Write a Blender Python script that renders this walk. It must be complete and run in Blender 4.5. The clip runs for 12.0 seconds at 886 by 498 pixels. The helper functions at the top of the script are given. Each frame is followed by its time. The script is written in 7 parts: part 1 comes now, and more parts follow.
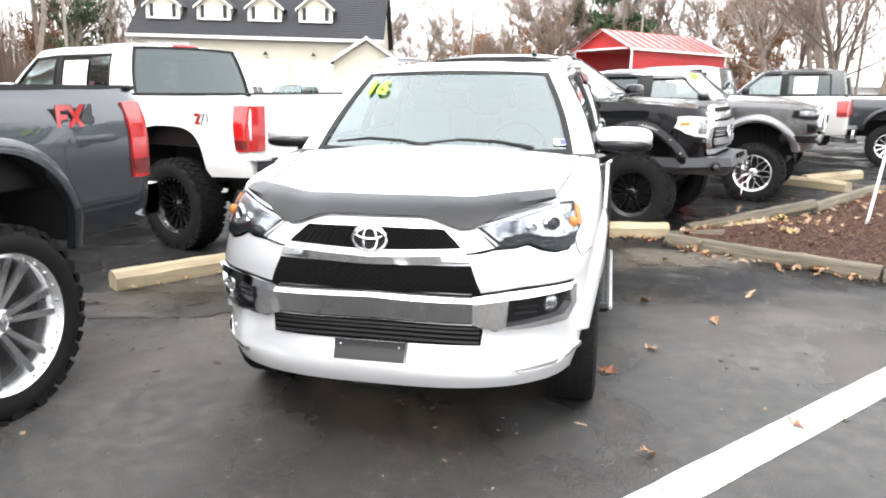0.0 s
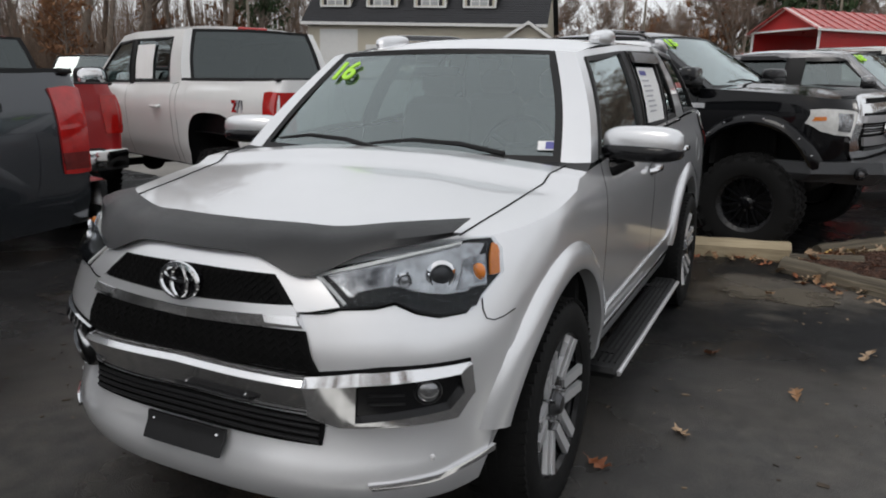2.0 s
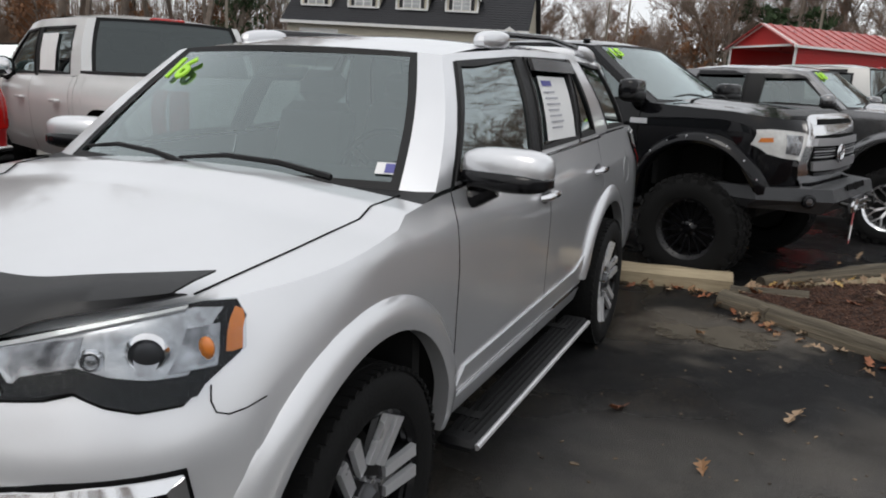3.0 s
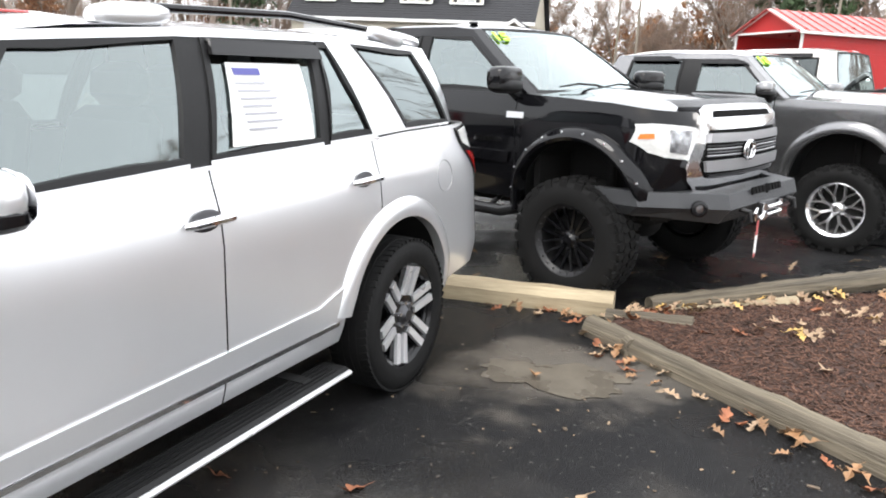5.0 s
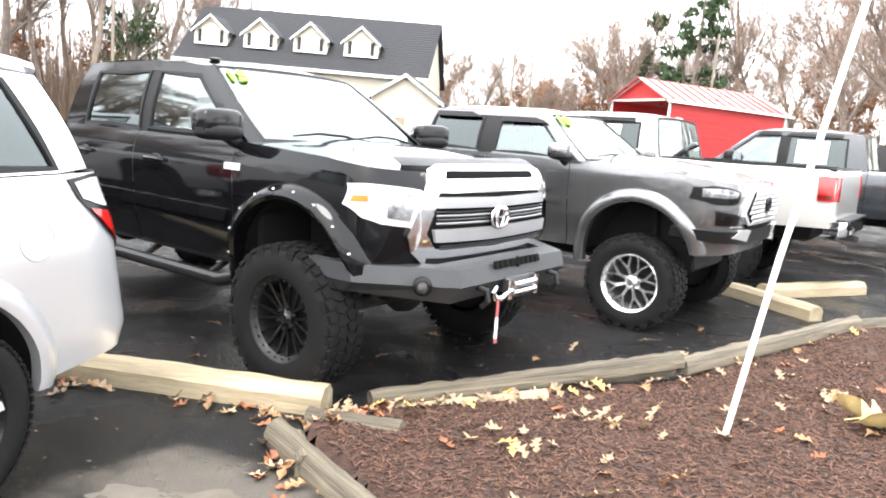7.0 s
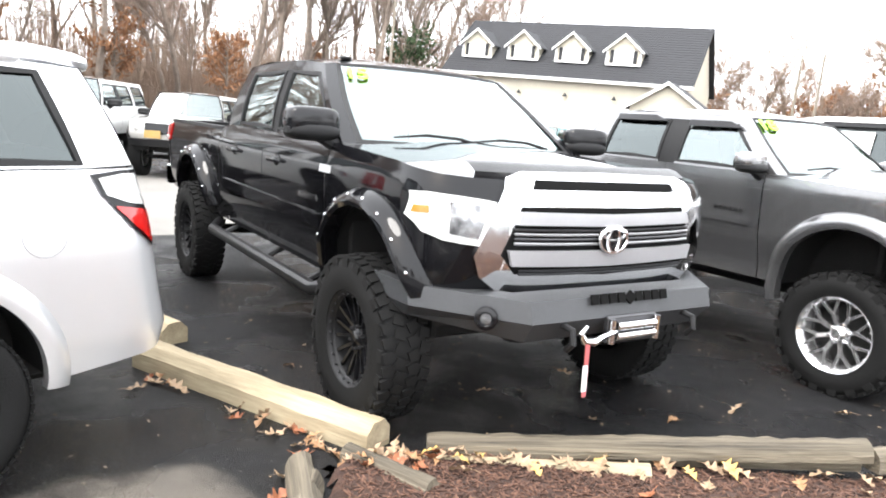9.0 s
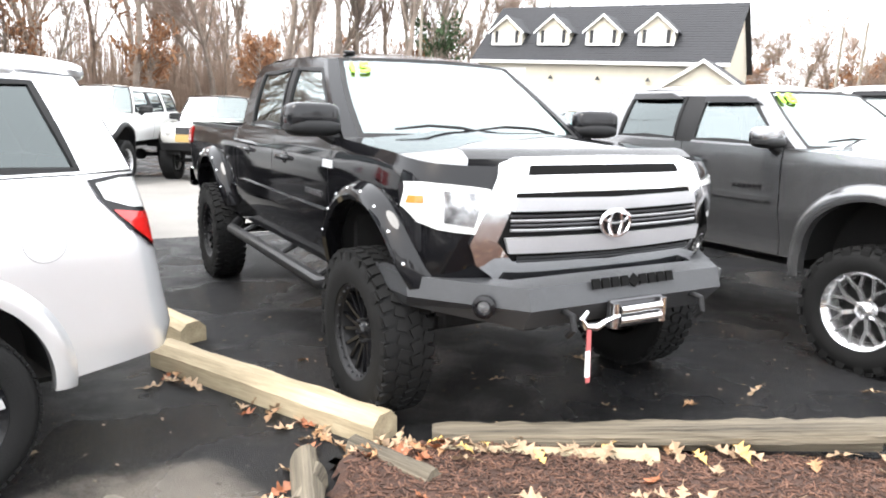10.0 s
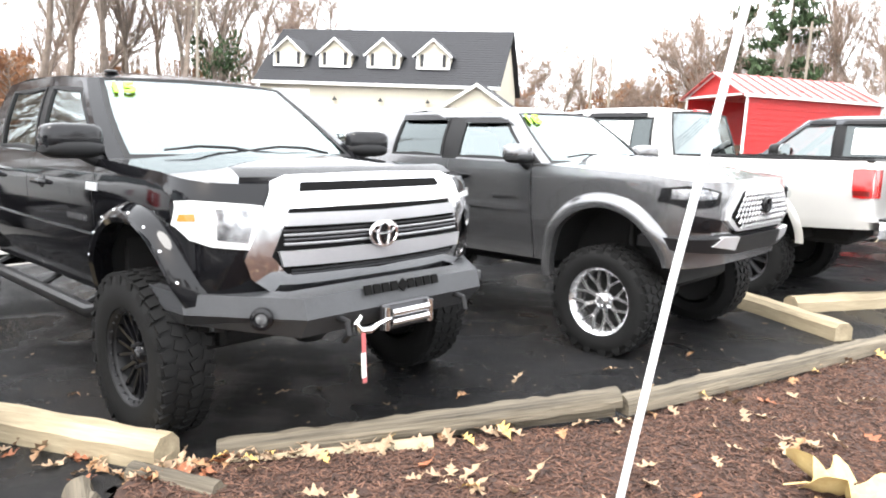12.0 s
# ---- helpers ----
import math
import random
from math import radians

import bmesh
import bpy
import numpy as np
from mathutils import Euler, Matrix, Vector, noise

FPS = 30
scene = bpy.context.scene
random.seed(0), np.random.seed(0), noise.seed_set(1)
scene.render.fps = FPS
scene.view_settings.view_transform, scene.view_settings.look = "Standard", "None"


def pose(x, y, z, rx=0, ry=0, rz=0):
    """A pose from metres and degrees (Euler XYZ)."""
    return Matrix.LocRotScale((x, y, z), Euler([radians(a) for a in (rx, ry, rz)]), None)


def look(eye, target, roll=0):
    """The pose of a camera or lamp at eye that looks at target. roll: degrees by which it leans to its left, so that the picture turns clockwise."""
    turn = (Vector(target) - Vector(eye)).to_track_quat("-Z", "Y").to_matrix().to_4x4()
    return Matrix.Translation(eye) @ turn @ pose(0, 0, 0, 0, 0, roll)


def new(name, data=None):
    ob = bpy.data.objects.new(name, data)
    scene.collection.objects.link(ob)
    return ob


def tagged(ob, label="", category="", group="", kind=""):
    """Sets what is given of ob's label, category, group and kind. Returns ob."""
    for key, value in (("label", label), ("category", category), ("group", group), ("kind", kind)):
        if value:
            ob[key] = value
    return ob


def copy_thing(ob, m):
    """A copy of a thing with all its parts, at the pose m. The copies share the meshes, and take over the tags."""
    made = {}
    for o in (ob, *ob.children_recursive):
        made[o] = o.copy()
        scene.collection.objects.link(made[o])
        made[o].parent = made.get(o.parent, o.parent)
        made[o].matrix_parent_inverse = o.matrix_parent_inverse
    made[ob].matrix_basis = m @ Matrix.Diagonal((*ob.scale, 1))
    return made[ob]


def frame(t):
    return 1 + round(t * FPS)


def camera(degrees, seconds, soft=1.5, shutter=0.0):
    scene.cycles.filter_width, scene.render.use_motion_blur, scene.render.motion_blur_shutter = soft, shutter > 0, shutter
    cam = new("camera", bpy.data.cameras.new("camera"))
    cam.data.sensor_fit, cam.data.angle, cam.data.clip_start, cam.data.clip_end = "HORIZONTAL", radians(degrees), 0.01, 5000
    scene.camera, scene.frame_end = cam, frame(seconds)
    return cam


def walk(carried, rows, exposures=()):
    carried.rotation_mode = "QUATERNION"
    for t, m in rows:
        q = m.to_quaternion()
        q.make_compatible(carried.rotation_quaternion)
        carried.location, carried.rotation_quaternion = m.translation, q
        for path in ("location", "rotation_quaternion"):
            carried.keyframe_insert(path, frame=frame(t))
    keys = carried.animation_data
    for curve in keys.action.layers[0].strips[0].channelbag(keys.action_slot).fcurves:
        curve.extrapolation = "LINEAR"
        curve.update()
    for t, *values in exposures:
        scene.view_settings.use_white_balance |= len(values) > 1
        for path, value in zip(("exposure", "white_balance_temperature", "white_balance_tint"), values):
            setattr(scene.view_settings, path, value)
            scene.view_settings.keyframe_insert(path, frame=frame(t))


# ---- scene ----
cam = camera(63.3, 12.0, soft=1.9)
METRES, EYE, TILT, LEAN, TURN = 7.2, 1.583, 1.6, 0.0, 0.0
ROWS = [
    (0.0, 0.0, 0.0, 0.0, -0.01, -14.0, 0.05),
    (0.5, 0.0273, 0.0302, -0.0018, -1.74, -15.49, -1.14),
    (1.0, 0.056, 0.0722, -0.0014, -2.3, -14.5, 0.78),
    (1.5, 0.0988, 0.1124, -0.0043, 6.57, -13.21, 1.24),
    (2.0, 0.131, 0.1544, -0.0055, 13.42, -15.0, 0.35),
    (2.5, 0.1575, 0.2054, -0.0047, 11.87, -15.17, -1.69),
    (4.5, 0.3036, 0.3667, -0.0099, 15.56, -12.96, -1.59),
    (5.0, 0.3446, 0.4081, -0.0092, 14.14, -15.17, -0.69),
    (5.5, 0.3836, 0.4561, -0.0098, 6.04, -15.76, -2.08),
    (6.0, 0.4316, 0.4855, -0.0096, 10.15, -11.59, -1.92),
    (6.5, 0.4661, 0.5198, -0.0086, 10.06, -12.64, -1.2),
    (7.0, 0.4902, 0.5621, -0.0111, 7.05, -10.81, -3.63),
    (7.5, 0.5192, 0.5975, -0.0132, 12.53, -10.3, -3.3),
    (9.5, 0.6067, 0.704, -0.0131, 30.11, -11.68, -2.39),
    (10.0, 0.6156, 0.7059, -0.0136, 30.61, -12.07, -0.63),
    (10.5, 0.6186, 0.6897, -0.0152, 25.28, -13.43, -0.57),
    (11.0, 0.6244, 0.6761, -0.0158, 20.76, -13.76, -0.81),
    (11.5, 0.6355, 0.6792, -0.0139, 16.04, -11.41, -1.18),
    (12.0, 0.6409, 0.6825, -0.0136, 14.03, -10.26, -0.7),
]
EXPOSURES = [(0.0, 2.17), (0.5, 2.05), (0.9, 1.6), (1.15, 1.1), (1.4, 0.42), (2.0, 0.1), (2.7, 0.1), (4.4, 1.35), (4.9, 1.62), (5.3, 2.38), (5.8, 2.72), (6.4, 2.66), (7.5, 2.6), (12.0, 2.54)]
walk(cam, [(t, pose(0, 0, EYE, TILT, LEAN, TURN) @ pose(METRES * x, METRES * y, METRES * z, 90 + pitch, roll, yaw)) for t, x, y, z, yaw, pitch, roll in ROWS], EXPOSURES)

# ---- world and sun: a bright overcast winter day ----
world = bpy.data.worlds.new("overcast_sky")
world.use_nodes = True
scene.world = world
wn, wl = world.node_tree.nodes, world.node_tree.links
sky = wn.new("ShaderNodeTexSky")
sky.sky_type, sky.sun_disc, sky.sun_elevation, sky.sun_rotation = "NISHITA", False, radians(48), radians(200)
sky.air_density, sky.dust_density = 1.0, 4.0
soft_cloud = wn.new("ShaderNodeMix")
soft_cloud.data_type = "RGBA"
soft_cloud.inputs[0].default_value = 0.88
soft_cloud.inputs[7].default_value = (8.6, 8.75, 9.0, 1)
wl.new(sky.outputs[0], soft_cloud.inputs[6])
wl.new(soft_cloud.outputs[2], wn["Background"].inputs["Color"])
wn["Background"].inputs["Strength"].default_value = 0.1
sun = new("sun", bpy.data.lights.new("sun", "SUN"))
sun.data.energy, sun.data.angle, sun.data.color = 0.7, radians(25), (1.0, 0.97, 0.93)
sun.matrix_world = look((0, 0, 30), (6, 14, 0))


# ---- materials ----
def material(name, colour, rough=0.5, metal=0.0, tint=None, scale=6.0, amount=0.5, grain=60.0, bump=0.0, bump_scale=80.0, coat=0.0, rough_var=0.1, spec=0.5, stretch=(1, 1, 1), per_object=0.0, per_island=0.0):
    m = bpy.data.materials.new(name)
    m.use_nodes = True
    n, l = m.node_tree.nodes, m.node_tree.links
    b = n["Principled BSDF"]
    tc = n.new("ShaderNodeTexCoord")
    mp = n.new("ShaderNodeMapping")
    mp.inputs["Scale"].default_value = stretch
    l.new(tc.outputs["Object"], mp.inputs[0])
    a, c = n.new("ShaderNodeTexNoise"), n.new("ShaderNodeTexNoise")
    a.inputs["Scale"].default_value, c.inputs["Scale"].default_value = scale, grain
    a.inputs["Detail"].default_value = c.inputs["Detail"].default_value = 4
    for t in (a, c):
        l.new(mp.outputs[0], t.inputs["Vector"])
    mean = n.new("ShaderNodeMath")
    mean.operation = "MULTIPLY_ADD"
    mean.inputs[1].default_value = 0.35
    l.new(c.outputs[0], mean.inputs[0])
    half = n.new("ShaderNodeMath")
    half.operation, half.inputs[1].default_value = "MULTIPLY", 0.65
    l.new(a.outputs[0], half.inputs[0])
    l.new(half.outputs[0], mean.inputs[2])
    ramp = n.new("ShaderNodeMapRange")
    ramp.inputs[1].default_value, ramp.inputs[2].default_value = 0.32, 0.68
    l.new(mean.outputs[0], ramp.inputs[0])
    mix = n.new("ShaderNodeMix")
    mix.data_type = "RGBA"
    tint = tint or tuple(v * (1 - amount) for v in colour)
    mix.inputs[6].default_value, mix.inputs[7].default_value = (*tint, 1), (*colour, 1)
    l.new(ramp.outputs[0], mix.inputs[0])
    out = mix.outputs[2]
    if per_object:
        info, hsv = n.new("ShaderNodeObjectInfo"), n.new("ShaderNodeHueSaturation")
        span = n.new("ShaderNodeMapRange")
        span.inputs[3].default_value, span.inputs[4].default_value = 1 - per_object, 1 + per_object
        l.new(info.outputs["Random"], span.inputs[0])
        l.new(span.outputs[0], hsv.inputs["Value"])
        l.new(out, hsv.inputs["Color"])
        out = hsv.outputs[0]
    if per_island:
        gi, hs2, sp2 = n.new("ShaderNodeNewGeometry"), n.new("ShaderNodeHueSaturation"), n.new("ShaderNodeMapRange")
        sp2.inputs[3].default_value, sp2.inputs[4].default_value = 1 - per_island, 1 + per_island
        l.new(gi.outputs["Random Per Island"], sp2.inputs[0])
        l.new(sp2.outputs[0], hs2.inputs["Value"])
        l.new(out, hs2.inputs["Color"])
        out = hs2.outputs[0]
    l.new(out, b.inputs["Base Color"])
    rr = n.new("ShaderNodeMapRange")
    rr.inputs[3].default_value, rr.inputs[4].default_value = max(rough - rough_var, 0.02), min(rough + rough_var, 1)
    l.new(a.outputs[0], rr.inputs[0])
    l.new(rr.outputs[0], b.inputs["Roughness"])
    b.inputs["Metallic"].default_value = metal
    b.inputs["Specular IOR Level"].default_value = spec
    b.inputs["Coat Weight"].default_value = coat
    b.inputs["Coat Roughness"].default_value = 0.03
    if bump:
        bp, bn = n.new("ShaderNodeBump"), n.new("ShaderNodeTexNoise")
        bn.inputs["Scale"].default_value, bn.inputs["Detail"].default_value = bump_scale, 5
        l.new(mp.outputs[0], bn.inputs["Vector"])
        l.new(bn.outputs[0], bp.inputs["Height"])
        bp.inputs["Strength"].default_value, bp.inputs["Distance"].default_value = bump, 0.01
        l.new(bp.outputs[0], b.inputs["Normal"])
    return m


def glass(name, tint, gloss=0.02, dark=0.0):
    """A thin tinted pane: see-through body with a Fresnel gloss."""
    m = bpy.data.materials.new(name)
    m.use_nodes = True
    n, l = m.node_tree.nodes, m.node_tree.links
    n.remove(n["Principled BSDF"])
    t, g, x, fr = n.new("ShaderNodeBsdfTransparent"), n.new("ShaderNodeBsdfGlossy"), n.new("ShaderNodeMixShader"), n.new("ShaderNodeLayerWeight")
    t.inputs[0].default_value, g.inputs["Roughness"].default_value = (*tint, 1), gloss
    g.inputs[0].default_value = (0.88, 0.98, 0.98, 1)
    fr.inputs[0].default_value = 0.5
    pw, sc = n.new("ShaderNodeMath"), n.new("ShaderNodeMapRange")
    pw.operation, pw.inputs[1].default_value = "POWER", 3.0
    sc.inputs[3].default_value, sc.inputs[4].default_value = 0.09 + dark, 0.95
    l.new(fr.outputs["Facing"], pw.inputs[0])
    l.new(pw.outputs[0], sc.inputs[0])
    l.new(sc.outputs[0], x.inputs[0])
    l.new(t.outputs[0], x.inputs[1])
    l.new(g.outputs[0], x.inputs[2])
    l.new(x.outputs[0], n["Material Output"].inputs[0])
    return m


def wet_asphalt():
    m = bpy.data.materials.new("wet_asphalt")
    m.use_nodes = True
    n, l = m.node_tree.nodes, m.node_tree.links
    b = n["Principled BSDF"]
    tc = n.new("ShaderNodeTexCoord")

    def noise_at(scale, detail, lo, hi, a=0.0, z=1.0):
        t, r = n.new("ShaderNodeTexNoise"), n.new("ShaderNodeMapRange")
        t.inputs["Scale"].default_value, t.inputs["Detail"].default_value = scale, detail
        r.inputs[1].default_value, r.inputs[2].default_value, r.inputs[3].default_value, r.inputs[4].default_value = lo, hi, a, z
        l.new(tc.outputs["Object"], t.inputs["Vector"])
        l.new(t.outputs[0], r.inputs[0])
        return r.outputs[0]

    def mixed(f, a, z):
        x = n.new("ShaderNodeMix")
        x.data_type = "RGBA"
        l.new(f, x.inputs[0])
        for s, v in ((6, a), (7, z)):
            if isinstance(v, tuple):
                x.inputs[s].default_value = (*v, 1)
            else:
                l.new(v, x.inputs[s])
        return x.outputs[2]

    damp = noise_at(0.75, 7, 0.36, 0.68)
    stone = noise_at(140, 3, 0.35, 0.7)
    fleck = noise_at(38, 2, 0.66, 0.70)
    base = mixed(stone, (0.004, 0.004, 0.0045), (0.02, 0.02, 0.021))
    silt = mixed(stone, (0.06, 0.056, 0.05), (0.15, 0.14, 0.122))
    sep, edge = n.new("ShaderNodeSeparateXYZ"), n.new("ShaderNodeMath")
    l.new(tc.outputs["Object"], sep.inputs[0])
    edge.operation, edge.inputs[1].default_value = "MULTIPLY_ADD", 1.0
    l.new(sep.outputs[1], edge.inputs[0])
    l.new(noise_at(1.2, 4, 0.3, 0.7, -0.5, 0.5), edge.inputs[2])
    newer = n.new("ShaderNodeMapRange")
    newer.inputs[1].default_value, newer.inputs[2].default_value = 4.2, 5.6
    l.new(edge.outputs[0], newer.inputs[0])
    base = mixed(newer.outputs[0], mixed(stone, (0.022, 0.021, 0.021), (0.07, 0.067, 0.064)), base)
    old = n.new("ShaderNodeMath")
    old.operation, old.inputs[0].default_value = "SUBTRACT", 1.0
    l.new(newer.outputs[0], old.inputs[1])
    dry = n.new("ShaderNodeMath")
    dry.operation = "MULTIPLY"
    l.new(damp, dry.inputs[0])
    l.new(old.outputs[0], dry.inputs[1])
    gloss = n.new("ShaderNodeMapRange")
    gloss.inputs[3].default_value, gloss.inputs[4].default_value = 0.45, 0.16
    l.new(newer.outputs[0], gloss.inputs[0])
    l.new(gloss.outputs[0], b.inputs["Specular IOR Level"])
    patch = mixed(dry.outputs[0], base, mixed(noise_at(9, 4, 0.4, 0.65, 0, 0.7), base, silt))
    def spot(cx, cy, r0, r1):
        v, r = n.new("ShaderNodeVectorMath"), n.new("ShaderNodeMapRange")
        v.operation, v.inputs[1].default_value = "DISTANCE", (cx, cy, 0)
        w, d = n.new("ShaderNodeMath"), noise_at(1.7, 6, 0.25, 0.75, -0.55, 0.55)
        w.operation = "ADD"
        l.new(tc.outputs["Object"], v.inputs[0])
        l.new(v.outputs["Value"], w.inputs[0])
        l.new(d, w.inputs[1])
        r.interpolation_type = "SMOOTHSTEP"
        r.inputs[1].default_value, r.inputs[2].default_value, r.inputs[3].default_value, r.inputs[4].default_value = r0, r1, 1.0, 0.0
        l.new(w.outputs[0], r.inputs[0])
        return r.outputs[0]

    def half(f, k):
        x = n.new("ShaderNodeMath")
        x.operation, x.inputs[1].default_value = "MULTIPLY", k
        l.new(f, x.inputs[0])
        return x.outputs[0]

    dusty = mixed(stone, (0.075, 0.066, 0.056), (0.19, 0.17, 0.145))
    for cx, cy, r0, r1, k in ((2.0, 4.55, 0.2, 1.1, 0.25), (2.9, 5.1, 0.1, 0.8, 0.3), (2.2, 6.66, 0.22, 0.72, 0.8), (-1.9, 4.3, 0.1, 1.1, 0.5), (-1.7, 5.6, 0.3, 1.2, 0.6), (0.4, 1.6, 0.2, 0.9, 0.35), (3.4, 3.6, 0.2, 1.3, 0.2)):
        patch = mixed(half(spot(cx, cy, r0, r1), k), patch, dusty)
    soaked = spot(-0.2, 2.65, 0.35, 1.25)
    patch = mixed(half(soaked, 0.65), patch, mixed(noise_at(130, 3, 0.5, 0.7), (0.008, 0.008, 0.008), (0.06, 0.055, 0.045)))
    l.new(mixed(fleck, patch, (0.075, 0.072, 0.066)), b.inputs["Base Color"])
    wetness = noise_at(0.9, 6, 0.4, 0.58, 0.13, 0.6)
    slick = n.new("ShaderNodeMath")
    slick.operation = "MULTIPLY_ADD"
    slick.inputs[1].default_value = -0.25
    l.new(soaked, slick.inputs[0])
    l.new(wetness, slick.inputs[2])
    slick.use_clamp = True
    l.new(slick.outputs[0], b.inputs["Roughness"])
    bp = n.new("ShaderNodeBump")
    bp.inputs["Strength"].default_value, bp.inputs["Distance"].default_value = 0.6, 0.008
    l.new(stone, bp.inputs["Height"])
    l.new(bp.outputs[0], b.inputs["Normal"])
    return m


def paint(name, colour, metal=0.0, rough=0.3, coat=1.0, spec=0.5):
    return material(name, colour, rough, metal, scale=3, amount=0.06, grain=900, rough_var=0.04, coat=coat, spec=spec)


ASPHALT = wet_asphalt()
SILVER = paint("silver_paint", (0.765, 0.77, 0.785), 0.62, 0.3)
BLACK = paint("black_paint", (0.005, 0.005, 0.006), 0.0, 0.06, 0.0, 0.3)
GREY = paint("grey_paint", (0.19, 0.19, 0.195), 0.75, 0.24)
CHARCOAL = paint("charcoal_paint", (0.04, 0.045, 0.052), 0.45, 0.24)
WHITE = paint("white_paint", (0.78, 0.78, 0.77), 0.0, 0.3)
PALE = paint("pale_silver_paint", (0.6, 0.59, 0.56), 0.35, 0.33)
RED = paint("red_paint", (0.33, 0.012, 0.014), 0.1, 0.3)
TEAL = paint("teal_paint", (0.03, 0.2, 0.19), 0.1, 0.3)
ORANGE = paint("orange_paint", (0.6, 0.12, 0.02), 0.0, 0.35)
WHEEL_CHROME = material("polished_wheel", (0.86, 0.86, 0.87), 0.14, 0.88, amount=0.08, rough_var=0.06)
CHROME = material("chrome", (0.82, 0.82, 0.83), 0.08, 1.0, amount=0.05, rough_var=0.04)
SATIN = material("satin_aluminium", (0.7, 0.7, 0.71), 0.3, 0.55, amount=0.1, rough_var=0.08)
DARK_METAL = material("dark_gunmetal", (0.09, 0.09, 0.095), 0.35, 0.8, amount=0.2)
GREY_TRIM = material("grey_trim", (0.34, 0.34, 0.35), 0.35, 0.4, amount=0.1)
GLOSS_BLACK = material("gloss_black", (0.006, 0.006, 0.007), 0.15, 0.0, amount=0.2, spec=0.35)
SATIN_BLACK = material("satin_black_steel", (0.014, 0.014, 0.015), 0.36, 0.0, amount=0.3, bump=0.15, bump_scale=300, spec=0.35)
POWDER = material("powder_coated_steel", (0.06, 0.062, 0.066), 0.42, 0.3, amount=0.25, bump=0.2, bump_scale=350)
PLASTIC = material("black_plastic", (0.01, 0.01, 0.0105), 0.5, 0.0, amount=0.3, bump=0.1, bump_scale=400, spec=0.25)
RUBBER = material("tyre_rubber", (0.009, 0.009, 0.009), 0.72, 0.0, amount=0.35, bump=0.25, bump_scale=120, spec=0.2)
VOID = material("dark_cavity", (0.006, 0.006, 0.006), 0.9, 0.0, amount=0.2)
VOID.node_tree.nodes["Principled BSDF"].inputs["Specular IOR Level"].default_value = 0.1
UNDER = material("underbody", (0.008, 0.008, 0.008), 0.8, 0.0, amount=0.4)
SEAT = material("seat_leather", (0.16, 0.155, 0.15), 0.6, 0.0, amount=0.2, bump=0.2, bump_scale=90)
DASH = material("dashboard_plastic", (0.03, 0.03, 0.032), 0.6, 0.0, amount=0.2)
CLEAR = glass("windscreen_glass", (0.5, 0.6, 0.58), 0.015, 0.1)
SIDE_GLASS = glass("side_window_glass", (0.34, 0.39, 0.38), 0.015, 0.1)
PRIVACY = glass("privacy_glass", (0.045, 0.048, 0.05), 0.02)
LENS = glass("clear_lens", (0.9, 0.91, 0.92), 0.02, -0.06)
for shade in (LENS,):
    for node in shade.node_tree.nodes:
        if node.type == "MAP_RANGE":
            node.inputs[3].default_value, node.inputs[4].default_value = 0.004, 0.035
HEADLAMP = material("headlamp_reflector", (0.7, 0.71, 0.73), 0.15, 0.9, tint=(0.08, 0.08, 0.085), scale=11, grain=30)
LAMP_CHROME = material("lamp_interior", (0.66, 0.67, 0.68), 0.2, 0.85, tint=(0.3, 0.3, 0.31), scale=16, grain=40)
RED_LENS = material("red_lens", (0.5, 0.012, 0.01), 0.12, 0.0, amount=0.35, scale=18, coat=0.8)
SMOKED_RED = material("smoked_red_lens", (0.16, 0.012, 0.01), 0.15, 0.0, amount=0.35, scale=18, coat=0.8)
AMBER = material("amber_lens", (0.75, 0.22, 0.03), 0.15, 0.0, amount=0.3, coat=0.8)
WHITE_LENS = material("white_lens", (0.72, 0.72, 0.7), 0.12, 0.1, amount=0.25, scale=20, coat=0.8)
PAPER = material("paper", (0.8, 0.8, 0.79), 0.7, amount=0.05)
NEON = material("neon_green_marker", (0.45, 0.85, 0.06), 0.6, amount=0.15)
BLUE_INK = material("blue_print", (0.1, 0.1, 0.32), 0.6, amount=0.1)
GREY_INK = material("grey_print", (0.42, 0.42, 0.46), 0.6, amount=0.2)
RED_STRAP = material("red_webbing", (0.5, 0.12, 0.12), 0.8, amount=0.3, grain=300)
LINE = material("road_paint", (0.78, 0.77, 0.73), 0.55, tint=(0.45, 0.44, 0.41), scale=9, grain=70, bump=0.15)
LUMBER = material("treated_lumber", (0.43, 0.355, 0.235), 0.8, tint=(0.22, 0.175, 0.11), scale=4, grain=26, stretch=(0.3, 3, 3), bump=0.4, bump_scale=22, per_object=0.08)
WEATHERED = material("weathered_timber", (0.19, 0.16, 0.115), 0.85, tint=(0.035, 0.029, 0.021), scale=4, grain=16, stretch=(0.16, 5, 5), bump=1.0, bump_scale=16, per_object=0.1)
MULCH = material("wet_mulch", (0.075, 0.037, 0.024), 0.9, tint=(0.022, 0.011, 0.008), scale=25, grain=120, bump=1.0, bump_scale=110)
CHIP = material("mulch_chip", (0.12, 0.062, 0.042), 0.9, tint=(0.045, 0.022, 0.014), scale=20, grain=90, per_island=0.7)
CRUMB = material("leaf_crumb", (0.2, 0.145, 0.095), 0.8, tint=(0.06, 0.045, 0.03), scale=30, per_island=0.8)
LEAF_TAN = material("tan_leaf", (0.33, 0.19, 0.09), 0.65, tint=(0.2, 0.1, 0.045), scale=14, per_object=0.2)
LEAF_RUST = material("rust_leaf", (0.33, 0.12, 0.05), 0.65, tint=(0.18, 0.06, 0.025), scale=14, per_object=0.2)
